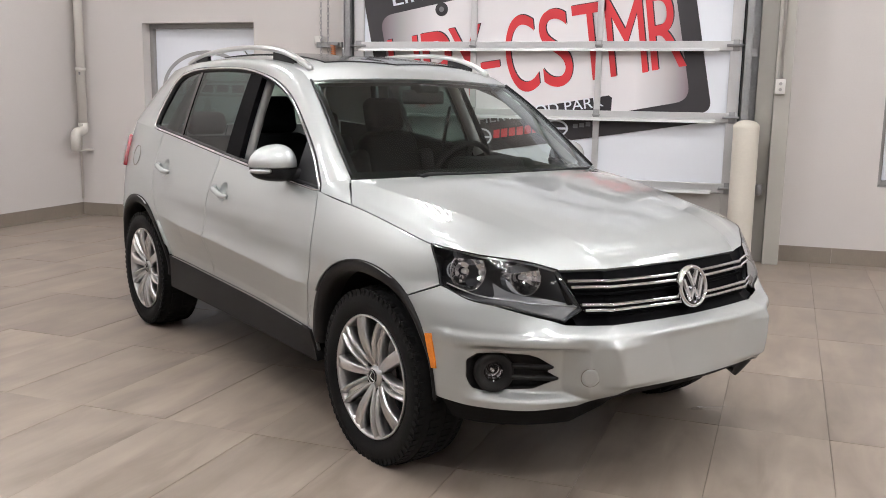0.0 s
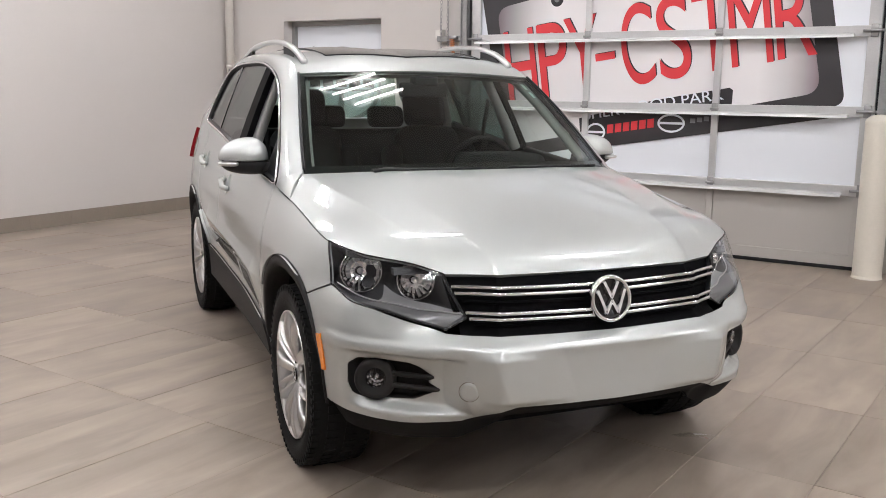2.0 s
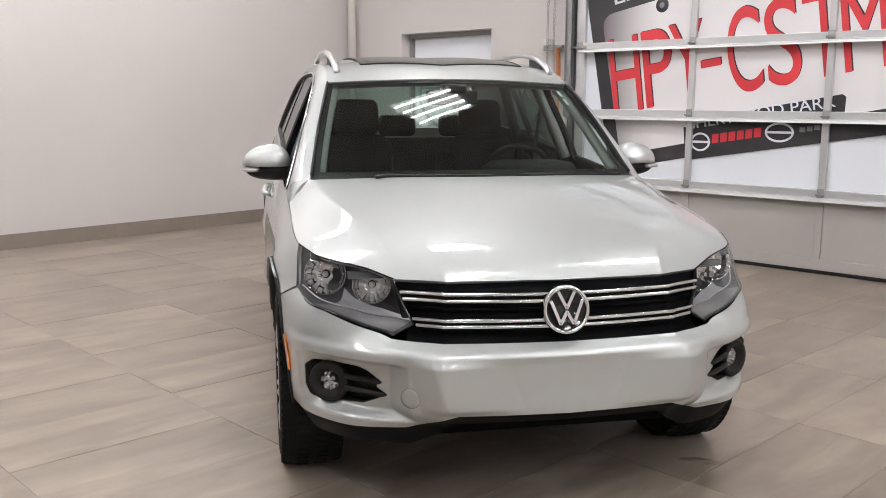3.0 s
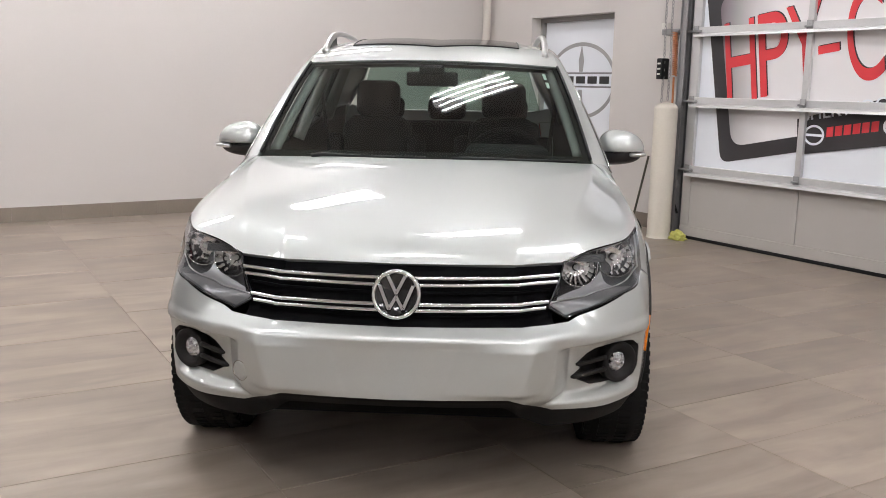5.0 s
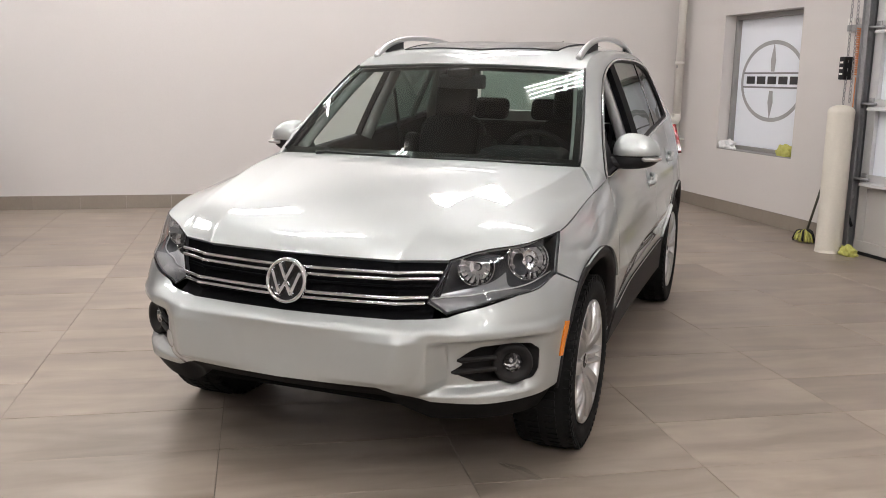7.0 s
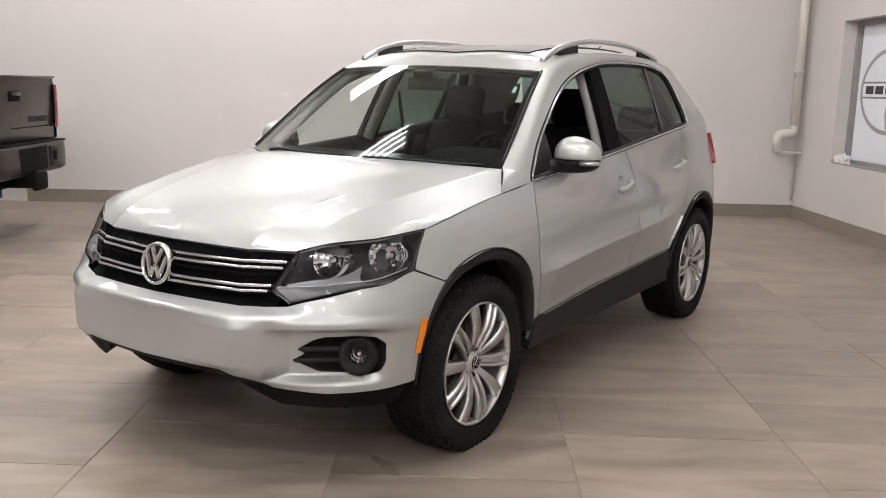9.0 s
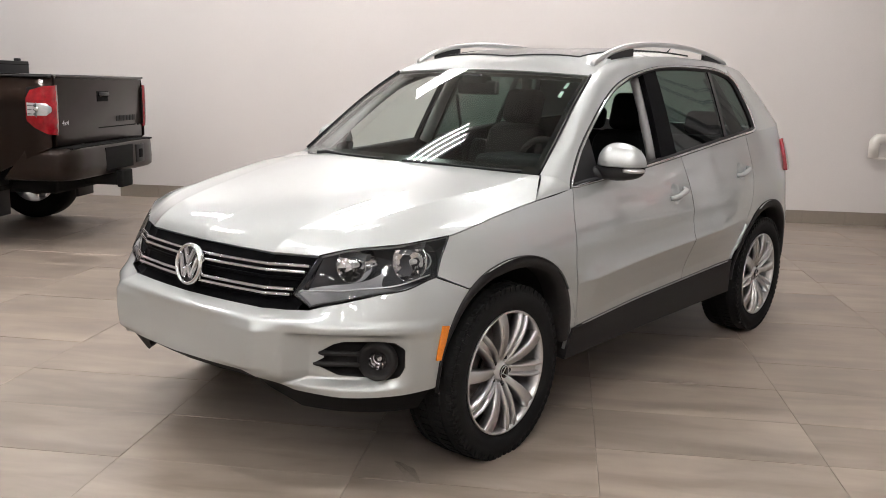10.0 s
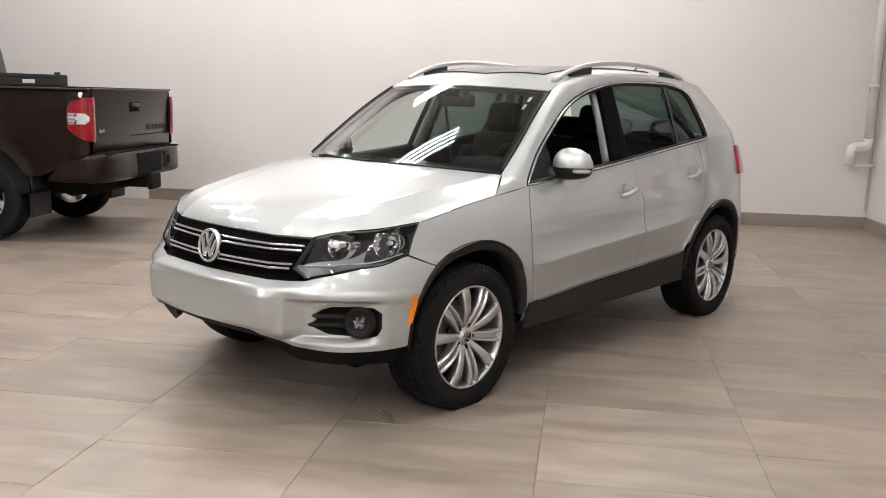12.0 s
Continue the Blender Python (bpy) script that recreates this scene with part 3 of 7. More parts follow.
cloth("glove", (-3.72, NORTH + 0.055, 0.712), (0.12, 0.05, 0.085), YELLOW, "crumpled yellow work glove on the window sill", 5)

# ---- pipes, chain, hose ----
drain = thing("drain_pipe", "white plastic drain pipe with elbows in the room corner", "pipe")
px, py = -5.68, 5.08
part("riser", tube([(px, py, 1.03), (px, py, HIGH - 0.01)], 0.049, 20), PVC, drain)
bend = [(px, py, 1.06)] + [(px + 0.02 * t, py - 0.06 * (1 - math.cos(t * math.pi / 2)), 1.02 - 0.05 * math.sin(t * math.pi / 2)) for t in np.linspace(0, 1, 6)] + [(px + 0.04, py - 0.12, 0.965)]
bend += [(px + 0.045, py - 0.14 - 0.05 * math.sin(t * math.pi / 2), 0.965 - 0.05 * (1 - math.cos(t * math.pi / 2))) for t in np.linspace(0, 1, 6)] + [(px + 0.045, py - 0.19, 0.76)]
part("elbow", tube(bend, 0.053, 20), PVC, drain)
part("outlet_bracket", box((px - 0.02, py - 0.19, 0.745), (px + 0.05, py + 0.10, 0.765), 0.004), PVC, drain)
for z in (1.66, 3.0):
    part("pipe_clip", revolve([(0.051, -0.02), (0.057, -0.018), (0.057, 0.018), (0.051, 0.02)], 24, Matrix.Translation((px, py, z))), PVC, drain)
part("pipe_label", box((px + 0.01, py - 0.0495, 1.60), (px + 0.03, py - 0.043, 1.63)), STEEL, drain)
gas = part("corner_conduit", tube([(WEST + 0.03, NORTH - 0.03, 0.19), (WEST + 0.03, NORTH - 0.03, HIGH)], 0.012, 8), PVC)
tagged(gas, "thin painted conduit in the room corner", "conduit")

chain = thing("chain_hoist", "steel door chain hanging from a hoist to a black keeper box", "chain")
link = bmesh.new()
tube([(0.011 * math.cos(a), 0, 0.022 * math.sin(a)) for a in np.linspace(0, 2 * math.pi, 12, endpoint=False)], 0.0032, 5, link, closed=True)
link_me = bpy.data.meshes.new("link")
link.to_mesh(link_me)
link.free()
link_me.materials.append(STEEL)
for x, lo in ((-2.70, 1.28), (-2.62, 1.30)):
    for k in range(66):
        z = lo + 0.036 * k
        if z > 3.6:
            break
        ob = new("link", link_me)
        ob.parent = chain
        ob.matrix_basis = pose(x + 0.004 * math.sin(0.21 * k), 5.09, z, 0, 0, 90 * (k % 2))
kb = part("keeper_box", box((-2.755, 5.05, 1.48), (-2.685, 5.15, 1.68), 0.008), BLACK_PLASTIC, chain, "black chain keeper box")
for z in (1.53, 1.58, 1.63):
    part("label_bar", box((-2.74, 5.0465, z - 0.008), (-2.70, 5.051, z + 0.008)), WHITE_PLASTIC, kb, smooth=False)
part("wall_bracket", box((-2.76, 5.10, 1.90), (-2.48, NORTH - 0.001, 1.955), 0.004), STEEL, chain, smooth=False)
part("junction_box", box((-2.80, 5.13, 1.93), (-2.72, NORTH - 0.001, 2.02), 0.006), WHITE_PLASTIC, chain)
part("hoist_wheel", revolve([(0.0, -0.03), (0.11, -0.03), (0.09, 0.0), (0.11, 0.03), (0.0, 0.03)], 32, pose(-2.66, 5.08, 3.7, 90, 0, 0)), STEEL, chain)

hose = thing("air_hose", "coiled orange air hose hanging beside the overhead door", "hose")
turns = [(-2.565 + 0.022 * math.cos(0.9 * k) + 0.0009 * k * 0.2, 5.08 + 0.022 * math.sin(0.9 * k), 1.93 - 0.0028 * k) for k in range(150)]
part("coil", tube(turns, 0.006, 6), ORANGE, hose)
part("hose_drop", tube(spline([(-2.55, 5.08, 1.50), (-2.52, 5.06, 1.1), (-2.46, 5.03, 0.75), (-2.44, 5.03, 0.55)], 24), 0.010, 8), ORANGE, hose)
part("hose_end", tube(spline([(-2.44, 5.03, 0.56), (-2.40, 5.0, 0.42), (-2.36, 5.0, 0.30), (-2.34, 5.02, 0.22)], 16), 0.012, 8), BLACK_PLASTIC, hose)
part("hose_clip", box((-2.58, 5.06, 1.92), (-2.50, NORTH - 0.001, 1.95), 0.004), STEEL, hose)
tagged(part("wall_pipe", tube([(-2.52, 5.13, FLOOR + 0.15), (-2.52, 5.13, 1.26)], 0.045, 16), PVC), "short white pipe standing at the wall behind the bollard", "pipe")


def mop(base, top, head, label, seed):
    m = thing("mop", label, "mop")
    part("handle", tube([base, top], 0.011, 10), OLIVE, m, "dark mop handle")
    rnd = random.Random(seed)
    bm = bmesh.new()
    for k in range(90):
        a, r = rnd.random() * 2 * math.pi, 0.035 + 0.085 * rnd.random()
        p0 = Vector(head) + Vector((0.02 * math.cos(a), 0.02 * math.sin(a), 0.07 + 0.04 * rnd.random()))
        p2 = Vector(head) + Vector((r * math.cos(a) * 1.2, r * math.sin(a) * 0.8, 0.008 + 0.02 * rnd.random()))
        p1 = (p0 + p2) / 2 + Vector((0, 0, 0.04))
        tube(spline([p0, p1, p2], 6), 0.008, 5, bm)
    part("yarn", bm, YELLOW, m, "yellow yarn mop head")
    bm = bmesh.new()
    for k in range(50):
        a, r = rnd.random() * 2 * math.pi, 0.04 + 0.075 * rnd.random()
        p0 = Vector(head) + Vector((0.02 * math.cos(a), 0.02 * math.sin(a), 0.08 + 0.03 * rnd.random()))
        p2 = Vector(head) + Vector((r * math.cos(a) * 1.2, r * math.sin(a) * 0.8, 0.008 + 0.02 * rnd.random()))
        tube(spline([p0, (p0 + p2) / 2 + Vector((0, 0, 0.045)), p2], 6), 0.008, 5, bm)
    part("dark_yarn", bm, BLACK_PLASTIC, m, "dark soiled yarn")
    return m


mop((-2.88, 4.97, 0.08), (-2.905, NORTH - 0.03, 0.72), (-2.875, 4.95, FLOOR), "yellow yarn mop leaning on the wall beside the bollard", 4)
cloth("work_glove", (-2.20, 4.90, FLOOR + 0.001), (0.085, 0.055, 0.065), YELLOW, "crumpled yellow glove on the floor beside the bollard", 8)

# Torn scrap of clear film on the floor.
film_bm = bmesh.new()
rnd = random.Random(11)
rim_pts = [(0.10 * math.cos(a) * (0.7 + 0.5 * rnd.random()), 0.035 * math.sin(a) * (0.6 + 0.6 * rnd.random())) for a in np.linspace(0, 2 * math.pi, 14, endpoint=False)]
film_mid = film_bm.verts.new((0.0, 0.0, 0.008))
film_rim = [film_bm.verts.new((x, y, 0.001 + 0.006 * rnd.random())) for x, y in rim_pts]
for k in range(14):
    film_bm.faces.new([film_mid, film_rim[k], film_rim[(k + 1) % 14]])
scrap = part("film_scrap", film_bm, glass("clear_film", (0.96, 0.96, 0.96), 1.3), smooth=False)
scrap.matrix_world = pose(1.375, 0.70, FLOOR + 0.001, 0, 0, 25)
tagged(scrap, "torn scrap of clear plastic film lying on the tiles", "scrap")

# ---- the car ----
CAR = pose(0.6457, 0.3194, 0, 0, 0, 54.86)


def car_paint():
    """Pearly silver-beige metallic paint with fine flakes under a clear coat."""
    m = material("silver_beige_metallic_paint", (0.446, 0.470, 0.460), 0.46, metal=0.58, coat=1.0, coat_rough=0.01, vary=0.015, scale=2, fine=0.09, fine_scale=900, rough_vary=0.02)
    m.node_tree.nodes["Principled BSDF"].inputs["Coat IOR"].default_value = 1.7
    return m


PAINT = car_paint()
CLADDING = material("dark_grey_textured_plastic", (0.014, 0.013, 0.013), 0.6, vary=0.12, scale=8, spec=0.2, bump=0.15, bump_scale=400)
GLOSS_BLACK = material("gloss_black_plastic", (0.008, 0.008, 0.009), 0.12, vary=0.2, scale=5)
CHROME = material("polished_chrome", (0.74, 0.75, 0.77), 0.06, metal=1.0, vary=0.01)
SATIN = material("satin_silver_trim", (0.62, 0.62, 0.62), 0.28, metal=0.9, vary=0.02)
ALLOY = material("silver_painted_alloy", (0.62, 0.62, 0.62), 0.30, metal=0.95, coat=0.6, coat_rough=0.05, vary=0.04, scale=8)
RUBBER = material("tyre_rubber", (0.008, 0.008, 0.008), 0.7, spec=0.12, vary=0.25, scale=7, bump=0.2, bump_scale=150)
DISC = material("brake_disc_steel", (0.22, 0.20, 0.19), 0.4, metal=0.8, vary=0.2, scale=20)
LINER = material("black_wheel_liner", (0.008, 0.008, 0.008), 0.9, vary=0.2, spec=0.1)
CABIN = material("charcoal_leather", (0.006, 0.006, 0.0065), 0.55, spec=0.08, vary=0.15, scale=9, bump=0.2, bump_scale=220)
DASH = material("dark_grey_dashboard", (0.008, 0.009, 0.010), 0.65, spec=0.12, vary=0.1, scale=9, bump=0.15, bump_scale=300)
TRIM = material("light_grey_pillar_trim", (0.28, 0.275, 0.27), 0.6, vary=0.05, scale=9)
LINING = material("grey_headliner", (0.16, 0.155, 0.15), 0.85, vary=0.05, scale=30)
LAMP_DARK = material("dark_grey_lamp_bezel", (0.055, 0.057, 0.061), 0.45, vary=0.05, spec=0.3)
AMBER = material("amber_reflector", (0.80, 0.23, 0.01), 0.2, coat=1.0, vary=0.08, scale=40, fine=0.1, fine_scale=180)
RED_LENS = material("red_lens", (0.20, 0.002, 0.006), 0.12, coat=0.5, spec=0.4, vary=0.6, scale=22, fine=0.15, fine_scale=150)
INDICATOR = material("grey_indicator_lens", (0.15, 0.15, 0.152), 0.3, metal=0.3, vary=0.15, scale=25)
GULL = material("satin_lamp_panel", (0.40, 0.40, 0.41), 0.38, metal=0.6, vary=0.05)
BOWL = material("faceted_bright_reflector", (0.93, 0.93, 0.94), 0.10, metal=1.0, vary=0.02)
# Apron plastic is the cladding tone darkened for the shade under the bumper.
SHADED_APRON = material("shade_darkened_apron", (0.006, 0.006, 0.006), 0.6, vary=0.2, scale=8, spec=0.12, bump=0.1, bump_scale=300)
GRILLE_BLACK = material("matt_black_grille", (0.003, 0.003, 0.0035), 0.6, vary=0.2, spec=0.03)
STICKER = material("pale_green_sticker", (0.62, 0.74, 0.68), 0.5, vary=0.05)
WINDSCREEN = glass("windscreen_glass", (0.64, 0.73, 0.69), 1.5, 0.0)
REAR_GLASS = glass("green_tinted_rear_glass", (0.36, 0.48, 0.43), 1.5)
TINTED = glass("tinted_glass", (0.12, 0.17, 0.152), 1.4, power=5.0)
CLEAR = glass("clear_lamp_lens", (0.93, 0.94, 0.95), 1.45)


def pchip_rows(xs, ys, x):
    """Monotone cubic through ys (stations by columns) at x, one x for each column."""
    xs = np.asarray(xs, float)
    h = np.diff(xs)[:, None]
    d = np.diff(ys, axis=0) / h
    m = np.zeros_like(ys)
    w1, w2 = 2 * h[1:] + h[:-1], h[1:] + 2 * h[:-1]
    ok = d[:-1] * d[1:] > 0
    m[1:-1] = np.where(ok, (w1 + w2) / (w1 / np.where(ok, d[:-1], 1) + w2 / np.where(ok, d[1:], 1)), 0)
    m[0], m[-1] = d[0], d[-1]
    k = np.clip(np.searchsorted(xs, x, side="right") - 1, 0, len(xs) - 2)
    c = np.arange(ys.shape[1])
    hh = xs[k + 1] - xs[k]
    s = (x - xs[k]) / hh
    return ((2 * s**3 - 3 * s**2 + 1) * ys[k, c] + (s**3 - 2 * s**2 + s) * hh * m[k, c]
            + (-2 * s**3 + 3 * s**2) * ys[k + 1, c] + (s**3 - s**2) * hh * m[k + 1, c])


# The plan outline at the widest height, from the nose round the left side to the tail: x, y.
NOSE_FACE = spline([(0, -0.868), (0.22, -0.862), (0.412, -0.845)], 61)
OUTLINE = spline([(0.412, -0.845), (0.50, -0.797), (0.62, -0.722), (0.72, -0.635), (0.782, -0.562), (0.822, -0.495), (0.850, -0.40), (0.874, -0.30), (0.889, -0.2),
                  (0.903, 0), (0.908, 0.3), (0.908, 0.8), (0.906, 1.4), (0.905, 2.0), (0.902, 2.5), (0.890, 2.8), (0.868, 3.0), (0.82, 3.17), (0.74, 3.31),
                  (0.58, 3.42), (0.3, 3.48), (0, 3.49)], 840)
OUTLINE = np.concatenate([NOSE_FACE[:-1], OUTLINE])
ARC = np.r_[0, np.cumsum(np.linalg.norm(np.diff(OUTLINE, axis=0), axis=1))]
ARC -= ARC[np.argmin(np.abs(OUTLINE[:, 1]) + (OUTLINE[:, 0] < 0.5))]
NORM = np.gradient(OUTLINE, axis=0)
NORM = np.stack([NORM[:, 1], -NORM[:, 0]], 1) / np.linalg.norm(NORM, axis=1, keepdims=True)
NORM = np.stack([np.convolve(np.pad(NORM[:, c], 14, mode="edge"), np.hanning(31)[1:-1] / np.hanning(31).sum(), "valid") for c in (0, 1)], 1)
NORM /= np.linalg.norm(NORM, axis=1, keepdims=True)
NORM[0] = (0, -1)


def along(x, y):
    """Distance along the outline, nought abreast of the front axle, of the place nearest to x, y."""
    return float(ARC[np.argmin((OUTLINE[:, 0] - x) ** 2 + (OUTLINE[:, 1] - y) ** 2)])


# How far the flank stands out from that outline at a few heights: nose, bumper corner, fog lamp, front corner, front axle, door, ...
LEVELS = [0.22, 0.35, 0.42, 0.50, 0.58, 0.61, 0.63, 0.66, 0.70, 0.76, 0.82, 0.89, 0.96, 1.03, 1.10, 1.20]
SECTIONS = [
    (ARC[0], [-0.1, -0.05, 0.01, 0.001, -0.002, 0.002, -0.048, -0.066, -0.072, -0.085, -0.13, -0.2, -0.28, -0.36, -0.44, -0.55]),
    (along(0.45, -0.824), [-0.1, -0.07, -0.006, 0, -0.002, 0.002, -0.054, -0.084, -0.09, -0.11, -0.135, -0.2, -0.28, -0.36, -0.44, -0.55]),
    (along(0.577, -0.750), [-0.08, -0.04, -0.01, -0.006, -0.001, 0.001, -0.032, -0.074, -0.08, -0.095, -0.122, -0.175, -0.245, -0.32, -0.4, -0.5]),
    (along(0.70, -0.655), [-0.06, -0.012, -0.01, -0.01, -0.001, -0.004, -0.014, -0.028, -0.044, -0.07, -0.1, -0.15, -0.21, -0.28, -0.36, -0.46]),
    (along(0.850, -0.40), [-0.04, -0.008, 0, 0.003, 0.009, 0.0066, 0.005, -0.001, -0.011, -0.036, -0.05, -0.075, -0.13, -0.2, -0.27, -0.36]),
    (0.0, [-0.04, -0.01, 0, 0.003, 0.005, 0.0056, 0.006, 0.006, 0.005, 0.002, -0.012, -0.04, -0.088, -0.15, -0.22, -0.3]),
    (0.4, [-0.05, -0.03, -0.015, -0.01, -0.004, -0.0016, 0, 0.002, 0.002, 0, -0.01, -0.03, -0.06, -0.1, -0.145, -0.2]),
    (1.2, [-0.06, -0.052, -0.048, -0.045, -0.034, -0.0268, -0.022, -0.016, -0.009, -0.001, 0, -0.012, -0.034, -0.062, -0.092, -0.135]),
    (1.85, [-0.06, -0.052, -0.048, -0.043, -0.032, -0.0254, -0.021, -0.014, -0.008, -0.001, 0, -0.012, -0.032, -0.057, -0.083, -0.118]),
    (2.32, [-0.055, -0.048, -0.045, -0.03, -0.014, -0.0092, -0.006, -0.003, 0, 0, -0.002, -0.012, -0.03, -0.052, -0.074, -0.1]),
    (2.8, [-0.05, -0.03, -0.01, 0, 0.004, 0.0052, 0.006, 0.006, 0.006, 0.004, 0, -0.01, -0.02, -0.035, -0.055, -0.085]),
    (along(0.74, 3.31), [-0.04, -0.01, 0, 0, 0, 0, 0, -0.005, -0.01, -0.02, -0.025, -0.03, -0.04, -0.055, -0.075, -0.11]),
    (ARC[-1], [-0.04, -0.01, 0, 0, 0, 0, 0, -0.01, -0.02, -0.03, -0.04, -0.05, -0.06, -0.08, -0.1, -0.15]),
]
STATIONS = [s for s, _ in SECTIONS]
DEPTHS = [np.array(d) for _, d in SECTIONS]
NOSE, TAIL = float(ARC[0]), float(ARC[-1])


def flank(uz, out=0.0):
    """Places on the lower body for rows of distance along the outline and height."""
    uz = np.atleast_2d(np.asarray(uz, float))
    u, z = np.clip(uz[:, 0], NOSE, TAIL), uz[:, 1]
    rows = np.stack([pchip_rows(LEVELS, np.repeat(d[:, None], len(z), 1), z) for d in DEPTHS])
    d = pchip_rows(STATIONS, rows, u) + out
    # Rising crease low on the doors.
    s = z - (0.624 + 0.055 * (u - 0.54))
    d = d + 0.032 * np.where(s > 0, np.clip(1 - s / 0.12, 0, 1) ** 2, np.clip(1 + s / 0.17, 0, 1)) * np.clip((u - 0.40) / 0.2, 0, 1) * np.clip((2.3 - u) / 0.4, 0, 1)
    x, y = (np.interp(u, ARC, OUTLINE[:, c]) for c in (0, 1))
    nx, ny = (np.interp(u, ARC, NORM[:, c]) for c in (0, 1))
    return np.stack([np.maximum(x + d * nx, 0), y + d * ny, z], 1)


BELT_LINE = [(0.40, 1.00), (0.55, 1.012), (1.60, 1.100), (2.60, 1.205), (3.3, 1.25)]


def belt(y):
    return np.interp(y, [p[0] for p in BELT_LINE], [p[1] for p in BELT_LINE])


def side(yz, out=0.0):
    """Places on the side of the glasshouse for rows of y and z: leaning in from the belt."""
    yz = np.atleast_2d(np.asarray(yz, float))
    y, z = yz[:, 0], yz[:, 1]
    zb = belt(y)
    base = flank(np.stack([y, zb], 1))[:, 0]
    up = z - zb
    x = base - 0.37 * up - 0.14 * np.maximum(up, 0) ** 2 - 0.22 * np.maximum(y - 2.55, 0) ** 2 + out
    return np.stack([x, y, z], 1)


def coons(bottom, top, left, right):
    """Grid spanned between four edges; bottom and top have n samples, left and right m."""
    n, m = len(bottom), len(left)
    s, t = np.linspace(0, 1, n)[None, :, None], np.linspace(0, 1, m)[:, None, None]
    b, tp, l, r = bottom[None], top[None], left[:, None], right[:, None]
    return (1 - t) * b + t * tp + (1 - s) * l + s * r - ((1 - s) * (1 - t) * bottom[0] + s * (1 - t) * bottom[-1] + (1 - s) * t * top[0] + s * t * top[-1])


HEART = np.array((0, 1.3, 0.8))


def grid_mesh(P, sign=1, thick=0.0, keep=None, bm=None):
    """Mesh of an m x n grid of places, facing out from the middle of the car, with turned-in rims."""
    P = np.array(P, float)
    m, n = P.shape[:2]
    du, dv = np.gradient(P, axis=1), np.gradient(P, axis=0)
    N = np.cross(du, dv)
    N /= np.maximum(np.linalg.norm(N, axis=2, keepdims=True), 1e-9)
    flip = (N * (P - HEART)).sum() < 0
    if flip:
        N = -N
    if sign < 0:
        P, N = P * (-1, 1, 1), N * (-1, 1, 1)
    bm = bm or bmesh.new()
    v = [[bm.verts.new(p) for p in row] for row in P]
    turn = flip != (sign < 0)
    for i in range(m - 1):
        for j in range(n - 1):
            if keep is not None and not keep[i, j]:
                continue
            q = [v[i][j], v[i][j + 1], v[i + 1][j + 1], v[i + 1][j]]
            try:
                bm.faces.new(q[::-1] if turn else q)
            except ValueError:
                pass
    if thick:
        ring = [(0, j) for j in range(n)] + [(i, n - 1) for i in range(1, m)] + [(m - 1, j) for j in range(n - 2, -1, -1)] + [(i, 0) for i in range(m - 2, 0, -1)]
        a = [bm.verts.new(P[i, j]) for i, j in ring]
        b = [bm.verts.new(P[i, j] - thick * N[i, j]) for i, j in ring]
        for k in range(len(ring)):
            q = [a[k], b[k], b[(k + 1) % len(ring)], a[(k + 1) % len(ring)]]
            bm.faces.new(q if turn else q[::-1])
    bmesh.ops.delete(bm, geom=[w for w in bm.verts if not w.link_faces], context="VERTS")
    return bm


def both(name, build, mat, parent, label=""):
    """The left part and its mirror image on the right."""
    return [part(name, build(s), mat, parent, label) for s in (1, -1)]


car = thing("car", "silver-beige compact sport utility vehicle with open front windows on tile", "car", CAR)
GAP = 0.003
HL_IN_TOP = (along(0.597, -0.739), 0.823)
HL_TIP = (along(0.522, -0.783), 0.688)
HL_LOW = (along(0.577, -0.750), 0.650)
HL_SEAM = (along(0.862, -0.366), 0.757)
HL_OUT = (along(0.878, -0.292), 0.891)
ARCH_F, ARCH_R, ARCH_RAD = (0.035, 0.35), (2.635, 0.36), 0.435


def arch(centre, a0, a1, n, r=ARCH_RAD):
    """Wheel arch edge from one angle to another, slightly squared."""
    a = np.radians(np.linspace(a0, a1, n))
    k = r * (1 + 0.035 * np.sin(2 * a) ** 2)
    return np.stack([centre[0] + 0.945 * k * np.cos(a), centre[1] + k * np.sin(a)], 1)


def uz_panel(bottom, top, left, right, sign, out=0.0, thick=0.014):
    g = coons(bottom, top, left, right)
    return grid_mesh(flank(g.reshape(-1, 2), out).reshape(*g.shape[:2], 3), sign, thick)


# Hood: between the lamps' and the grille's upper edge, the two shut lines and the cowl.
hood_front = corners([[(NOSE, 0.822), (NOSE + 0.3, 0.823), HL_IN_TOP], [HL_IN_TOP, (-0.72, 0.850), (-0.50, 0.872), HL_OUT]], 61)
HOOD_CORNER = (0.241, 0.977)
SHUT = fair([HL_OUT, (-0.05, 0.936), HOOD_CORNER], 31)
centre_line = fair([(0, -0.738, 0.822), (0, -0.722, 0.852), (0, -0.66, 0.888), (0, -0.45, 0.950), (0, -0.12, 1.022), (0, 0.20, 1.080)], 41)
front3 = flank(hood_front)
front3[0] = centre_line[0]
SCREEN_CORNER = (0.738, 0.398, 1.060)
shut3 = np.concatenate([flank(SHUT)[:-1], spline([flank([HOOD_CORNER])[0], SCREEN_CORNER], 11)])


def from_middle(points, n):
    """Smooth line from the middle of the car outwards, level across the middle."""
    p = [tuple(q) for q in points]
    return fair([(-q[0], *q[1:]) for q in p[:0:-1]] + p, 2 * n - 1)[n - 1:]


cowl = from_middle([centre_line[-1], (0.38, 0.255, 1.077), (0.62, 0.345, 1.066), shut3[-1]], 61)


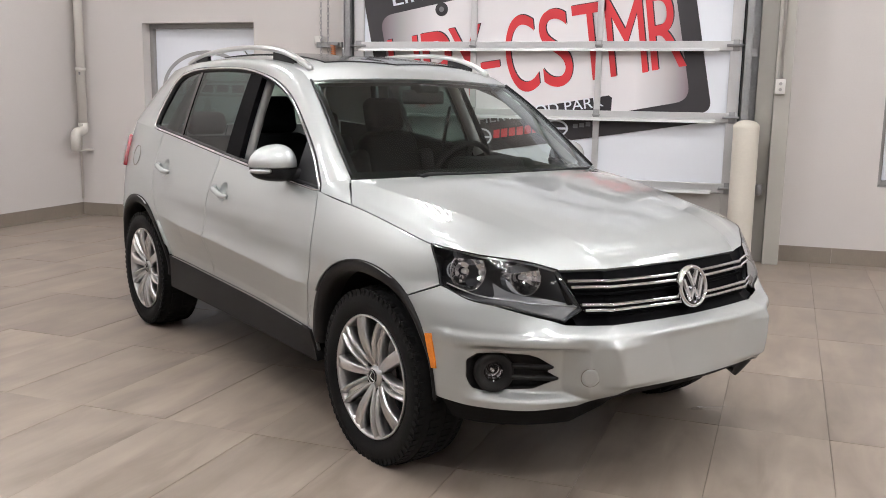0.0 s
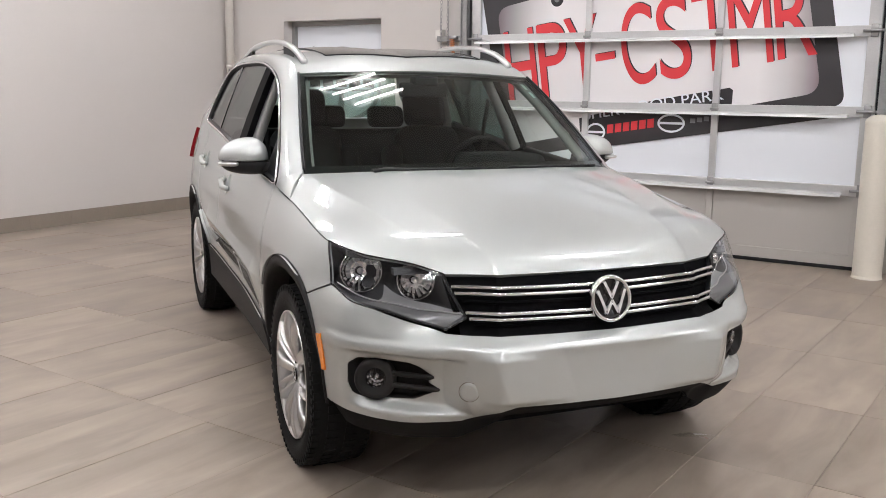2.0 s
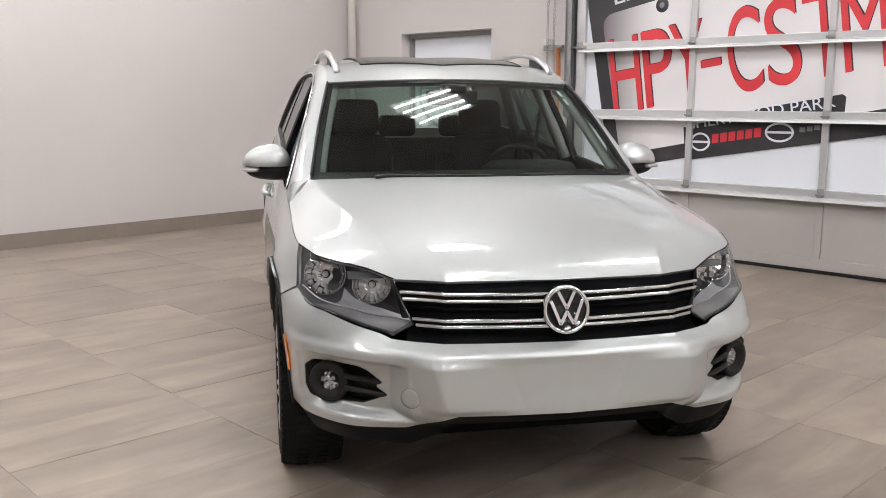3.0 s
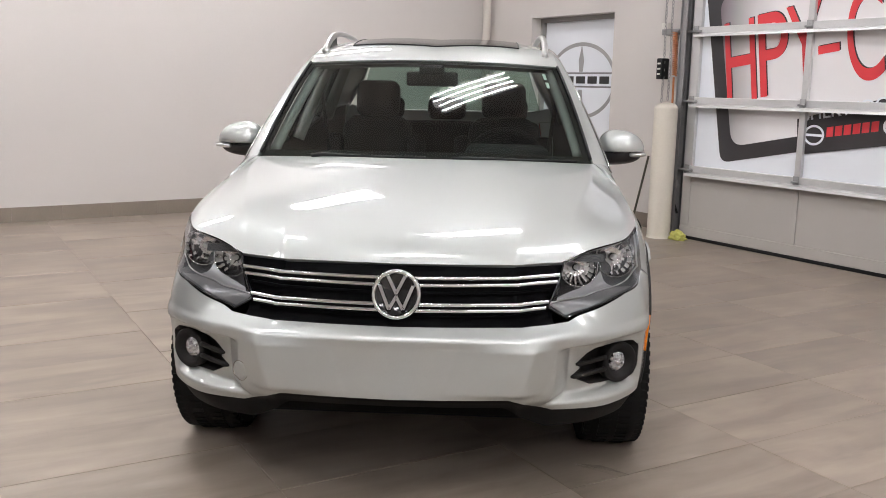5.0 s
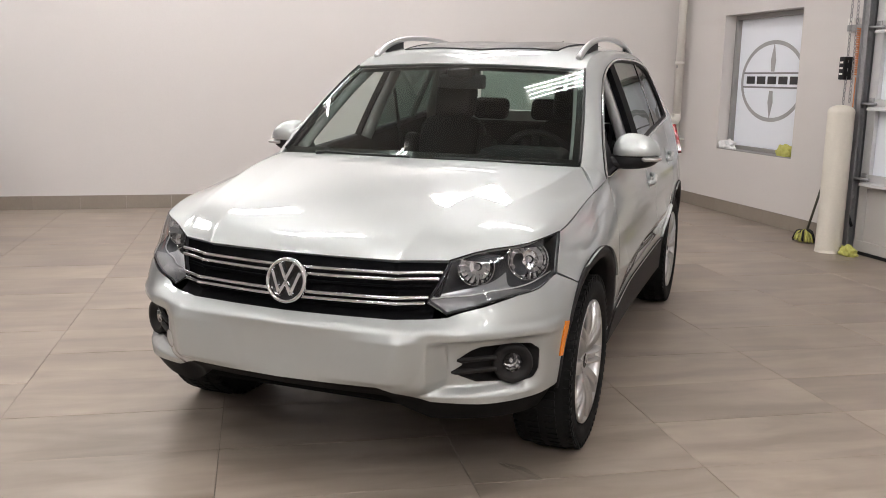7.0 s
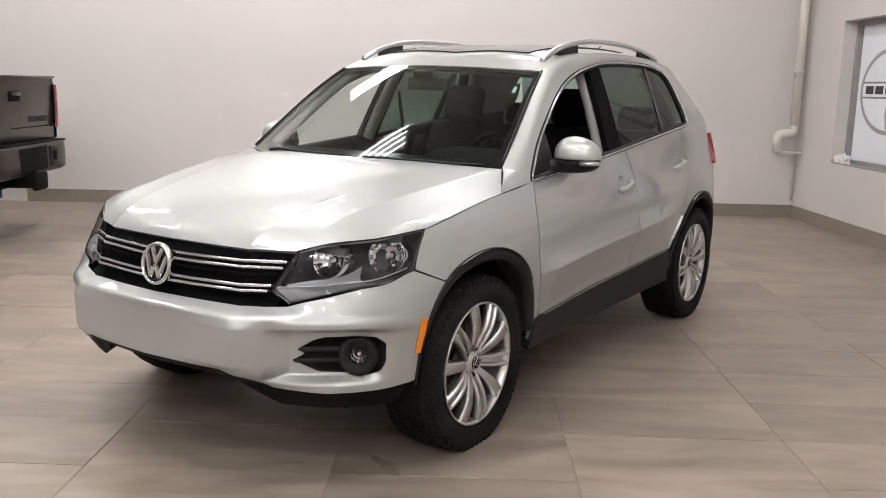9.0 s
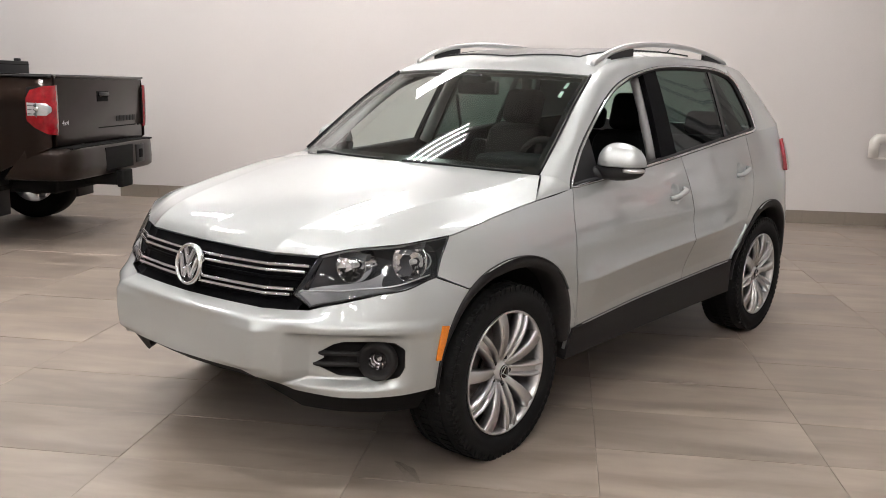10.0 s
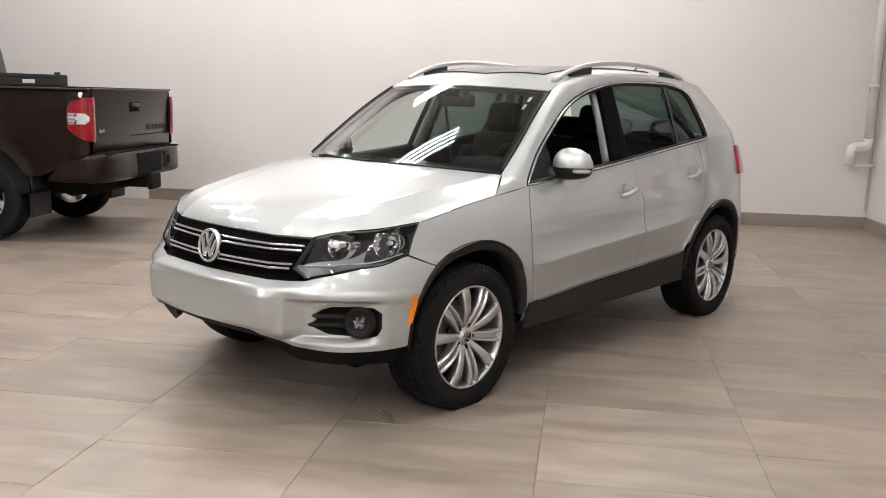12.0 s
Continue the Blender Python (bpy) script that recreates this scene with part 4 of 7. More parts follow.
def spaced(p, n):
    """The same line with n places at even distances."""
    p = np.asarray(p, float)
    d = np.concatenate([[0], np.cumsum(np.linalg.norm(np.diff(p, axis=0), axis=1))])
    return np.stack([np.interp(np.linspace(0, d[-1], n), d, p[:, c]) for c in range(p.shape[1])], 1)


# A crease runs from the inner lamp corner back to the windscreen's corner; outside it the panel falls away.
corner_at = int(np.argmin(((front3 - flank([HL_IN_TOP])[0]) ** 2).sum(1)))
crease = fair([tuple(front3[corner_at]), (0.552, -0.545, 0.890), (0.590, -0.377, 0.945), (0.655, -0.080, 0.999), (0.708, 0.190, 1.037), tuple(cowl[58])], 41)
middle = coons(spaced(front3[:corner_at + 1], 49), spaced(cowl[:59], 49), centre_line, crease)
shoulder = coons(spaced(front3[corner_at:], 25), spaced(cowl[58:], 25), crease, shut3)
tt, ss = np.linspace(0, 1, 41)[:, None], np.linspace(0, 1, 49)[None, :]
fade = np.clip(np.minimum(tt, 1 - tt) / 0.06, 0, 1)
fade = fade * fade * (3 - 2 * fade)
middle[:, :, 2] += (crease[:, 2] - centre_line[:, 2])[:, None] * (ss**2.4 - ss) * fade
for _ in range(14):
    z = middle[:, :, 2]
    left = np.concatenate([z[:, 1:2], z[:, :-1]], 1)
    z[1:-1, :-1] += 0.5 * ((z[:-2, :-1] + z[2:, :-1] + left[1:-1, :-1] + z[1:-1, 1:]) / 4 - z[1:-1, :-1])
shoulder[:, :, 2] -= 0.012 * np.sin(np.pi * np.linspace(0, 1, 25))[None, :] * np.sin(np.pi * tt)
hood = np.concatenate([middle, shoulder[:, 1:]], 1)
whole = np.concatenate([(hood[:, ::-1] * (-1, 1, 1))[:, :-1], hood], 1)
part("hood", grid_mesh(whole, 1, 0.016), PAINT, car)

# Front wings.
wing_left = corners([[(-0.235, 0.700), HL_SEAM], [HL_SEAM, (-0.345, 0.82), HL_OUT]], 41) + (GAP, 0)
wing_top = fair([HL_OUT, (-0.05, 0.936), HOOD_CORNER, (0.40, 0.995), (0.515 - GAP, 1.012)], 61) - (0, 0.004)
wing_bottom = arch(ARCH_F, 126, -3, 61)
FRONT_GAP = np.array([(0.52, 0.345), (0.50, 0.45), (0.457, 0.62), (0.447, 0.78), (0.466, 0.91), (0.515, 1.008)])
wing_right = corners([[tuple(wing_bottom[-1]), tuple(FRONT_GAP[0] - (GAP, 0))], [tuple(p) for p in FRONT_GAP - (GAP, 0)]], 41)
wing_left[0], wing_left[-1] = wing_bottom[0], wing_top[0]
both("front_wing", lambda s: uz_panel(wing_bottom, wing_top, wing_left, wing_right, s), PAINT, car)


# Doors.
def line(*p, n=41):
    return spline(p, n)


SILL_F, SILL_B, SILL_R = 0.425, 0.466, 0.490
F_LOW = (0.507, SILL_F)
door_f = (line((F_LOW[0] + GAP, SILL_F), (1.582 - GAP, SILL_B)), line((0.515 + GAP, 1.0095), (1.547 - GAP, 1.0955)),
          line((F_LOW[0] + GAP, SILL_F), *[tuple(p + (GAP, 0)) for p in FRONT_GAP[2:5]], (0.515 + GAP, 1.0095)), line((1.582 - GAP, SILL_B), (1.57 - GAP, 0.8), (1.547 - GAP, 1.0955)))
rear_gap = corners([[(2.175, 0.52), (2.225, 0.63), (2.32, 0.76), (2.385, 0.90), (2.41, 1.02), (2.395, 1.183)]], 41)
door_r = (corners([[(1.582 + GAP, SILL_B), (2.165, SILL_R)], [(2.165, SILL_R), (2.175 - GAP, 0.52)]], 41), line((1.547 + GAP, 1.096), (2.395 - GAP, 1.183)),
          line((1.582 + GAP, SILL_B), (1.57 + GAP, 0.8), (1.547 + GAP, 1.096)), rear_gap - (GAP, 0))
HANDLE_F, HANDLE_R = (1.40, 0.925), (2.245, 0.985)


def door_panel(edges, grip, s):
    """Door skin fine enough for its crease, with a round hollow behind the handle."""
    g = coons(*[spaced(e, 131) for e in edges])
    flat = g.reshape(-1, 2)
    r = np.hypot((flat[:, 0] - grip[0] + 0.012) / 0.042, (flat[:, 1] - grip[1]) / 0.048)
    return grid_mesh(flank(flat, -0.020 * np.clip((1 - r) / 0.55, 0, 1) ** 0.7).reshape(*g.shape[:2], 3), s, 0.014)


doors = both("front_door", lambda s: door_panel(door_f, HANDLE_F, s), PAINT, car)
rear_doors = both("rear_door", lambda s: door_panel(door_r, HANDLE_R, s), PAINT, car)

# Rear quarters, tail and rear bumper.
quarter_bottom = arch(ARCH_R, 155, 30, 51)
quarter_left = corners([[tuple(quarter_bottom[0]), (2.175 + GAP, 0.52)], [tuple(p) for p in rear_gap[::5] + (GAP, 0)]], 41)
quarter_top = line(tuple(quarter_left[-1]), (2.62, 1.206), (2.95, 1.225), (3.12, 1.235), n=51)
quarter_right = line(tuple(quarter_bottom[-1]), (3.05, 0.75), (3.10, 1.0), (3.12, 1.235))
both("rear_quarter", lambda s: uz_panel(quarter_bottom, quarter_top, quarter_left, quarter_right, s), PAINT, car)
tail_left = corners([[tuple(arch(ARCH_R, 0, 30, 2)[0]), tuple(quarter_bottom[-1])], [(q[0] + GAP, q[1]) for q in quarter_right[::8]]], 41)
tail_top = line((3.12 + GAP, 1.235), (3.5, 1.20), (TAIL, 1.20))
tail_bottom = line(tuple(tail_left[0]), (3.4, 0.36), (TAIL, 0.36))
both("tailgate_panel", lambda s: uz_panel(tail_bottom, tail_top, tail_left, line((TAIL, 0.36), (TAIL, 1.20)), s), PAINT, car)
rear_skirt_top = tail_bottom - (0, 0.004)
both("rear_skirt", lambda s: uz_panel(line((3.02, 0.26), (3.4, 0.25), (TAIL, 0.25)), rear_skirt_top, line((3.02, 0.26), tuple(rear_skirt_top[0])), line((TAIL, 0.25), (TAIL, 0.356)), s, 0.004), CLADDING, car, "dark grey plastic skirt")

# Front bumper, with an opening for each fog lamp.
bump_top = corners([[(NOSE, 0.635), HL_TIP - np.array((0.02, 0.051))], [HL_TIP - np.array((0.02, 0.051)), HL_LOW - np.array((0, 0.008))],
                    [HL_LOW - np.array((0, 0.008)), (-0.66, 0.693), HL_SEAM - np.array((0.004, 0.006))], [HL_SEAM - np.array((0.004, 0.006)), (-0.235 - GAP, 0.698)]], 221)
bump_bottom = corners([[(NOSE, 0.418), (along(0.36, -0.845), 0.418)], [(along(0.36, -0.845), 0.418), (along(0.53, -0.78), 0.353)], [(along(0.53, -0.78), 0.353), (along(0.7, -0.655), 0.345), (-0.40, 0.352)]], 221)
bump_right = arch(ARCH_F, 180, 128, 61)
bump_right[0], bump_right[-1] = bump_bottom[-1], bump_top[-1]
bump = coons(bump_bottom, bump_top, line((NOSE, 0.418), (NOSE, 0.635), n=61), bump_right)
FOG_CORNERS = [(-0.848, 0.455), (-0.752, 0.414), (-0.566, 0.401), (-0.528, 0.413), (-0.511, 0.445), (-0.511, 0.514), (-0.547, 0.538), (-0.733, 0.536), (-0.771, 0.526), (-0.830, 0.494), (-0.800, 0.479)]
FOG_UZ = corners([[p, q] for p, q in zip(FOG_CORNERS, FOG_CORNERS[1:] + FOG_CORNERS[:1])], 121)[:-1]


def inside(poly, p):
    """Whether each of the places p lies inside a flat outline."""
    x, y = p[..., 0], p[..., 1]
    odd = np.zeros(x.shape, bool)
    for a, b in zip(poly, np.roll(poly, -1, 0)):
        cut = (a[1] > y) != (b[1] > y)
        with np.errstate(divide="ignore", invalid="ignore"):
            odd ^= cut & (x < (b[0] - a[0]) * (y - a[1]) / (b[1] - a[1]) + a[0])
    return odd


def with_hole(g, poly):
    """Draws the grid's corners nearest to an outline onto it and tells which cells stay."""
    g = g.copy()
    mids = (g[:-1, :-1] + g[1:, :-1] + g[:-1, 1:] + g[1:, 1:]) / 4
    keep = ~inside(poly, mids)
    edge = np.zeros(g.shape[:2], int)
    for di in (0, 1):
        for dj in (0, 1):
            edge[di:g.shape[0] - 1 + di, dj:g.shape[1] - 1 + dj] += np.where(keep, 1, 100)
    rim = (edge > 100) & (edge % 100 > 0)
    for i, j in zip(*np.nonzero(rim)):
        g[i, j] = poly[np.argmin(((poly - g[i, j]) ** 2).sum(1))]
    return g, keep


dense = corners([FOG_UZ.tolist() + [FOG_UZ[0].tolist()]], 900)
holed, kept_cells = with_hole(bump, dense)


def ease(x, a, b):
    t = np.clip((x - a) / (b - a), 0, 1)
    return t * t * (3 - 2 * t)


FOLD_LOW, FOLD_HIGH = along(0.39, -0.838), along(0.45, -0.824)


def dent(uz):
    """Hollow round the fog lamp, under the shoulder and above the lip."""
    u, z = np.atleast_2d(uz)[:, 0], np.atleast_2d(uz)[:, 1]
    hollow = -0.044 * ease(z, 0.576, 0.556) * np.minimum(np.clip((z - 0.374) / 0.029, 0, 1), np.clip((u + 0.945 + 0.35 * np.maximum(0.43 - z, 0)) / 0.085, 0, 1)) * ease(u, -0.47, -0.64)
    # Slanting fold at each end of the flat middle face.
    off = u - (FOLD_LOW + (FOLD_HIGH - FOLD_LOW) * (z - 0.45) / 0.18)
    fold = 0.020 * np.where(off < 0, np.clip(1 + off / 0.24, 0, 1), np.clip(1 - off / 0.095, 0, 1)) * ease(z, 0.612, 0.570) * ease(z, 0.415, 0.44)
    shelf = 0.008 * ease(z, 0.622, 0.590) * ease(z, 0.545, 0.575) * ease(u, -0.95, -0.80) * ease(u, -0.33, -0.45)
    return hollow + fold + shelf


bare = flank(holed.reshape(-1, 2)).reshape(*holed.shape[:2], 3)
dents = flank(holed.reshape(-1, 2), dent(holed.reshape(-1, 2))).reshape(*holed.shape[:2], 3) - bare
# Fair the skin between its edges, the fog lamp's rim left as it is.
free = np.abs(holed - bump).sum(2)[1:-1, 1:-1, None] < 1e-9
for _ in range(14):
    mean = (bare[:-2, 1:-1] + bare[2:, 1:-1] + bare[1:-1, :-2] + bare[1:-1, 2:]) / 4
    bare[1:-1, 1:-1] += np.where(free, 0.6 * (mean - bare[1:-1, 1:-1]), 0)
    bare[1:-1, 0, 1:] = bare[1:-1, 1, 1:]
bump3 = bare + dents
bump_bm = bmesh.new()
grid_mesh(bump3, 1, 0.0, kept_cells, bump_bm)
grid_mesh(bump3, -1, 0.0, kept_cells, bump_bm)
bmesh.ops.remove_doubles(bump_bm, verts=[v for v in bump_bm.verts if abs(v.co.x) < 1e-4], dist=2e-4)
bumper = part("front_bumper", bump_bm, PAINT, car)


def ring_wall(rings, sign, bm=None):
    """Closed bands between successive loops of places."""
    bm = bm or bmesh.new()
    loops = [[bm.verts.new((p[0] * sign, p[1], p[2])) for p in r] for r in rings]
    for a, b in zip(loops, loops[1:]):
        for k in range(len(a)):
            q = [a[k], a[(k + 1) % len(a)], b[(k + 1) % len(a)], b[k]]
            bm.faces.new(q if sign > 0 else q[::-1])
    return bm


fog_mid = FOG_UZ.mean(0)


def pocket(s):
    d = dent(FOG_UZ)
    r0 = flank(FOG_UZ + (FOG_UZ - fog_mid) * 0.012, d + 0.001)
    r1 = flank(fog_mid + (FOG_UZ - fog_mid) * 0.97, d - 0.012)
    r2 = flank(fog_mid + (FOG_UZ - fog_mid) * 0.93, d - 0.055)
    bm = ring_wall([r0, r1, r2], s)
    c = flank([fog_mid], -0.08)[0]
    loop = [v for v in bm.verts][-len(r2):]
    mid = bm.verts.new((c[0] * s, c[1], c[2]))
    for k in range(len(loop)):
        q = [loop[k], loop[(k + 1) % len(loop)], mid]
        bm.faces.new(q if s > 0 else q[::-1])
    return bm


fog_grilles = both("fog_lamp_grille", pocket, CLADDING, car, "black plastic fog lamp surround")
FOG_C = (-0.603, 0.468)


def facing(u, z, out=0.0, lean=0.35):
    """Frame on the flank whose z axis looks out, turned partly to the front."""
    p = flank([(u, z)], out)[0]
    nx, ny = (float(np.interp(u, ARC, NORM[:, c])) for c in (0, 1))
    n = Vector((nx * (1 - lean), ny - lean, 0)).normalized()
    m = n.to_track_quat("Z", "Y").to_matrix().to_4x4()
    m.translation = Vector(p)
    return m


MIRROR = Matrix.Diagonal((-1, 1, 1, 1))


def mirrored(bm, s):
    if s < 0:
        bmesh.ops.transform(bm, matrix=MIRROR, verts=bm.verts)
        bmesh.ops.reverse_faces(bm, faces=bm.faces)
    return bm


def faceted_bowl(r, m, n=18):
    """Reflector of flat steps: upright flutes in rings, each tipped a little its own way."""
    bm = bmesh.new()
    rnd_ = random.Random(int(r * 1000))
    rings = [(0.22, -0.040), (0.48, -0.036), (0.74, -0.024), (0.92, -0.009), (1.0, 0.004)]
    for (k0, z0), (k1, z1) in zip(rings, rings[1:]):
        for j in range(n):
            a0, a1 = 2 * math.pi * j / n, 2 * math.pi * (j + 1) / n
            tip, swing = rnd_.uniform(-0.05, 0.05) * r * (k1 - k0), rnd_.uniform(-0.03, 0.03) * r * (k1 - k0)
            q = [(k0 * r * math.cos(a0), k0 * r * math.sin(a0), z0 - tip - swing), (k0 * r * math.cos(a1), k0 * r * math.sin(a1), z0 - tip + swing),
                 (k1 * r * math.cos(a1), k1 * r * math.sin(a1), z1 + tip * 0.5 + swing), (k1 * r * math.cos(a0), k1 * r * math.sin(a0), z1 + tip * 0.5 - swing)]
            bm.faces.new([bm.verts.new(p) for p in q])
    bmesh.ops.transform(bm, matrix=m, verts=bm.verts)
    return bm


for s, g in zip((1, -1), fog_grilles):
    f = facing(*FOG_C, -0.043)
    part("housing", mirrored(revolve([(0.070, -0.01), (0.070, 0.018), (0.064, 0.026), (0.050, 0.022), (0.034, 0.004)], 40, f), s), CLADDING, g)
    part("reflector", mirrored(faceted_bowl(0.034, f, 12), s), BOWL, g, "chrome fog lamp reflector", smooth=False)
    part("bulb_shield", mirrored(revolve([(0, -0.004), (0.006, -0.006), (0.008, -0.030)], 20, f), s), CHROME, g)
    part("lens", mirrored(revolve([(0, 0.016), (0.016, 0.0145), (0.030, 0.010), (0.036, 0.005)], 32, f), s), CLEAR, g, "clear fog lamp lens")
    for z in (0.450, 0.490):
        bar = [flank([(u, z + 0.004 * math.sin(6 * u))], -0.042)[0] for u in np.linspace(-0.846 + (z - 0.45) * 0.5, FOG_C[0] - 0.07, 12)]
        part("slat", mirrored(tube(bar, [0.004] + [0.009] * 10 + [0.009], 8), s), CLADDING, g)

# Round tow-eye cover on the right of the bumper.
tow = (along(0.505, -0.795), 0.468)
spin = np.linspace(0, 2 * math.pi, 33)
disc = np.stack([flank(np.stack([tow[0] + r * np.cos(spin), tow[1] + r * np.sin(spin)], 1), o) for r, o in ((0.001, 0.001), (0.020, 0.001), (0.030, 0.0008), (0.032, -0.001))])
part("tow_cover", grid_mesh(disc, -1), PAINT, bumper)
part("tow_cover_joint", mirrored(tube(flank(np.stack([tow[0] + 0.033 * np.cos(spin[:-1]), tow[1] + 0.033 * np.sin(spin[:-1])], 1), -0.0005), 0.0012, 5, closed=True), -1), GROUT, bumper)

# Lower black apron under the bumper.
apron_top = bump_bottom[::4] - (0, 0.002)
apron_low = corners([[(NOSE, 0.372), (along(0.36, -0.845), 0.362)], [(along(0.36, -0.845), 0.362), (along(0.53, -0.78), 0.281)], [(along(0.53, -0.78), 0.276), (-0.42, 0.272)]], len(apron_top))
ag = coons(apron_low, apron_top, line((NOSE, 0.372), (NOSE, 0.416), n=12), line(tuple(apron_low[-1]), tuple(apron_top[-1]), n=12))
ap3 = flank(ag.reshape(-1, 2), np.interp(ag.reshape(-1, 2)[:, 0], [along(0.36, -0.845), along(0.55, -0.77)], [-0.028, -0.008]) - 0.025 * np.repeat(np.linspace(1, 0, len(ag)), ag.shape[1]) * np.clip((ag.reshape(-1, 2)[:, 0] - along(0.36, -0.845)) / 0.2, 0, 1)).reshape(*ag.shape[:2], 3)
ap_bm = bmesh.new()
grid_mesh(ap3, 1, 0.03, None, ap_bm)
grid_mesh(ap3, -1, 0.03, None, ap_bm)
part("front_apron", ap_bm, SHADED_APRON, car, "black plastic lower apron")
part("undertray", box((-0.60, -0.45, 0.205), (0.60, 3.15, 0.30), 0.02), LINER, car)
part("radiator_support", box((-0.42, -0.70, 0.34), (0.42, -0.40, 0.60), 0.02), LINER, car)

# Grille.
gr = coons(line((NOSE, 0.628), (NOSE + 0.4, 0.628), (HL_TIP[0] + 0.02, 0.634), n=41), line((NOSE, 0.830), (NOSE + 0.3, 0.830), (HL_IN_TOP[0] + 0.02, 0.830), n=41), line((NOSE, 0.628), (NOSE, 0.830), n=15),
           line((HL_TIP[0] + 0.02, 0.634), (HL_IN_TOP[0] + 0.02, 0.830), n=15))
gr3 = flank(gr.reshape(-1, 2), -0.022).reshape(*gr.shape[:2], 3)
gbm = bmesh.new()
grid_mesh(gr3, 1, 0, None, gbm)
grid_mesh(gr3, -1, 0, None, gbm)
grille = part("grille", gbm, GRILLE_BLACK, car, "gloss black grille with chrome bars")


def grille_bar(z0, end, r, out, mat, name, flat=1.0):
    u = np.linspace(NOSE + 0.045, end, 26)
    p = flank(np.stack([u, z0 + 0.003 * ((u - NOSE) / 0.5) ** 2], 1), out)
    bm = bmesh.new()
    prof = [(-r, 0), (-r * 0.8, r * 0.8), (0, r), (r * 0.8, r * 0.8), (r, 0), (0, -r)]
    for s in (1, -1):
        rows = [[bm.verts.new((s * q[0], q[1] - b * flat, q[2] + a)) for a, b in prof] for q in p]
        for a, b in zip(rows, rows[1:]):
            for k in range(len(prof)):
                bm.faces.new([a[k], a[(k + 1) % len(prof)], b[(k + 1) % len(prof)], b[k]])
    bmesh.ops.recalc_face_normals(bm, faces=bm.faces)
    part(name, bm, mat, grille, "chrome grille bar" if mat is CHROME else "")


def inner_edge(z):
    return HL_TIP[0] + (HL_IN_TOP[0] - HL_TIP[0]) * (z - HL_TIP[1]) / (HL_IN_TOP[1] - HL_TIP[1]) - 0.014


for z in (0.783, 0.763, 0.704, 0.685):
    grille_bar(z, inner_edge(z + 0.01), 0.0064, 0.006, CHROME, "chrome_bar")
for z in (0.735, 0.665):
    grille_bar(z, inner_edge(z + 0.01), 0.006, -0.012, GRILLE_BLACK, "slat")

# Round emblem: ring and chevrons.
EMB = Matrix.Translation((0, -0.806, 0.737)) @ Matrix.Rotation(radians(90 - 10), 4, "X")
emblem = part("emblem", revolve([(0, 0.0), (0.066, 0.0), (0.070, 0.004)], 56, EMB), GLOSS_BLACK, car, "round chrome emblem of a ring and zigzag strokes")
part("ring", revolve([(0.064, 0.001), (0.0655, 0.007), (0.069, 0.0115), (0.073, 0.012), (0.077, 0.008), (0.0795, 0.0), (0.077, -0.012)], 56, EMB), CHROME, emblem)


def stroke(points, width, h0, h1, m):
    """Raised flat strokes with chamfered sides along broken lines."""
    bm = bmesh.new()
    for p, q in zip(points, points[1:]):
        a, b = Vector((*p, 0)), Vector((*q, 0))
        d = (b - a).normalized()
        nrm = Vector((-d.y, d.x, 0)) * width / 2
        low = [bm.verts.new(v + Vector((0, 0, h0))) for v in (a - nrm - d * width * 0.3, b - nrm + d * width * 0.3, b + nrm + d * width * 0.3, a + nrm - d * width * 0.3)]
        top = [bm.verts.new(v + Vector((0, 0, h1))) for v in (a - nrm * 0.6, b - nrm * 0.6, b + nrm * 0.6, a + nrm * 0.6)]
        bm.faces.new(top)
        for k in range(4):
            bm.faces.new([low[k], low[(k + 1) % 4], top[(k + 1) % 4], top[k]])
    bmesh.ops.transform(bm, matrix=m, verts=bm.verts)
    return bm


for line_ in ([(-0.026, 0.056), (0, 0.004), (0.026, 0.056)], [(-0.052, 0.028), (-0.022, -0.046), (0, -0.006), (0.022, -0.046), (0.052, 0.028)]):
    part("chevron", stroke(line_, 0.0165, 0.001, 0.010, EMB), CHROME, emblem, smooth=False)

# Headlamps.
hl_left = corners([[HL_LOW, HL_TIP], [HL_TIP, HL_IN_TOP]], 31)
hl_bottom = line(HL_LOW, (-0.66, 0.700), (-0.50, 0.722), HL_SEAM, n=61)
hl_right = line(HL_SEAM, (-0.345, 0.82), HL_OUT, n=31)
hl_top = line(HL_IN_TOP, (-0.72, 0.848), (-0.50, 0.870), HL_OUT, n=61)
hl = coons(hl_bottom, hl_top, hl_left, hl_right)
hl_c = hl.reshape(-1, 2).mean(0)
hl_rim = np.concatenate([hl_bottom, hl_right[1:], hl_top[::-1][1:], hl_left[::-1][1:-1]])
lens3 = flank((hl_c + (hl - hl_c) * 0.992).reshape(-1, 2), 0.004).reshape(*hl.shape[:2], 3)


def lamp_well(s):
    """Dark housing sunk straight back behind the lens."""
    loops = [flank(hl_c + (hl_rim - hl_c) * k, d) + (0, back, 0) for k, d, back in ((1.0, 0.002, 0), (0.985, -0.002, 0), (0.965, -0.010, 0.03), (0.93, -0.012, 0.11), (0.86, -0.012, 0.15))]
    bm = ring_wall(loops, s)
    loop = list(bm.verts)[-len(hl_rim):]
    c = flank([hl_c], -0.02)[0] + (0, 0.16, 0)
    mid = bm.verts.new((c[0] * s, c[1], c[2]))
    for k in range(len(loop)):
        q = [loop[k], loop[(k + 1) % len(loop)], mid]
        bm.faces.new(q if s > 0 else q[::-1])
    return bm


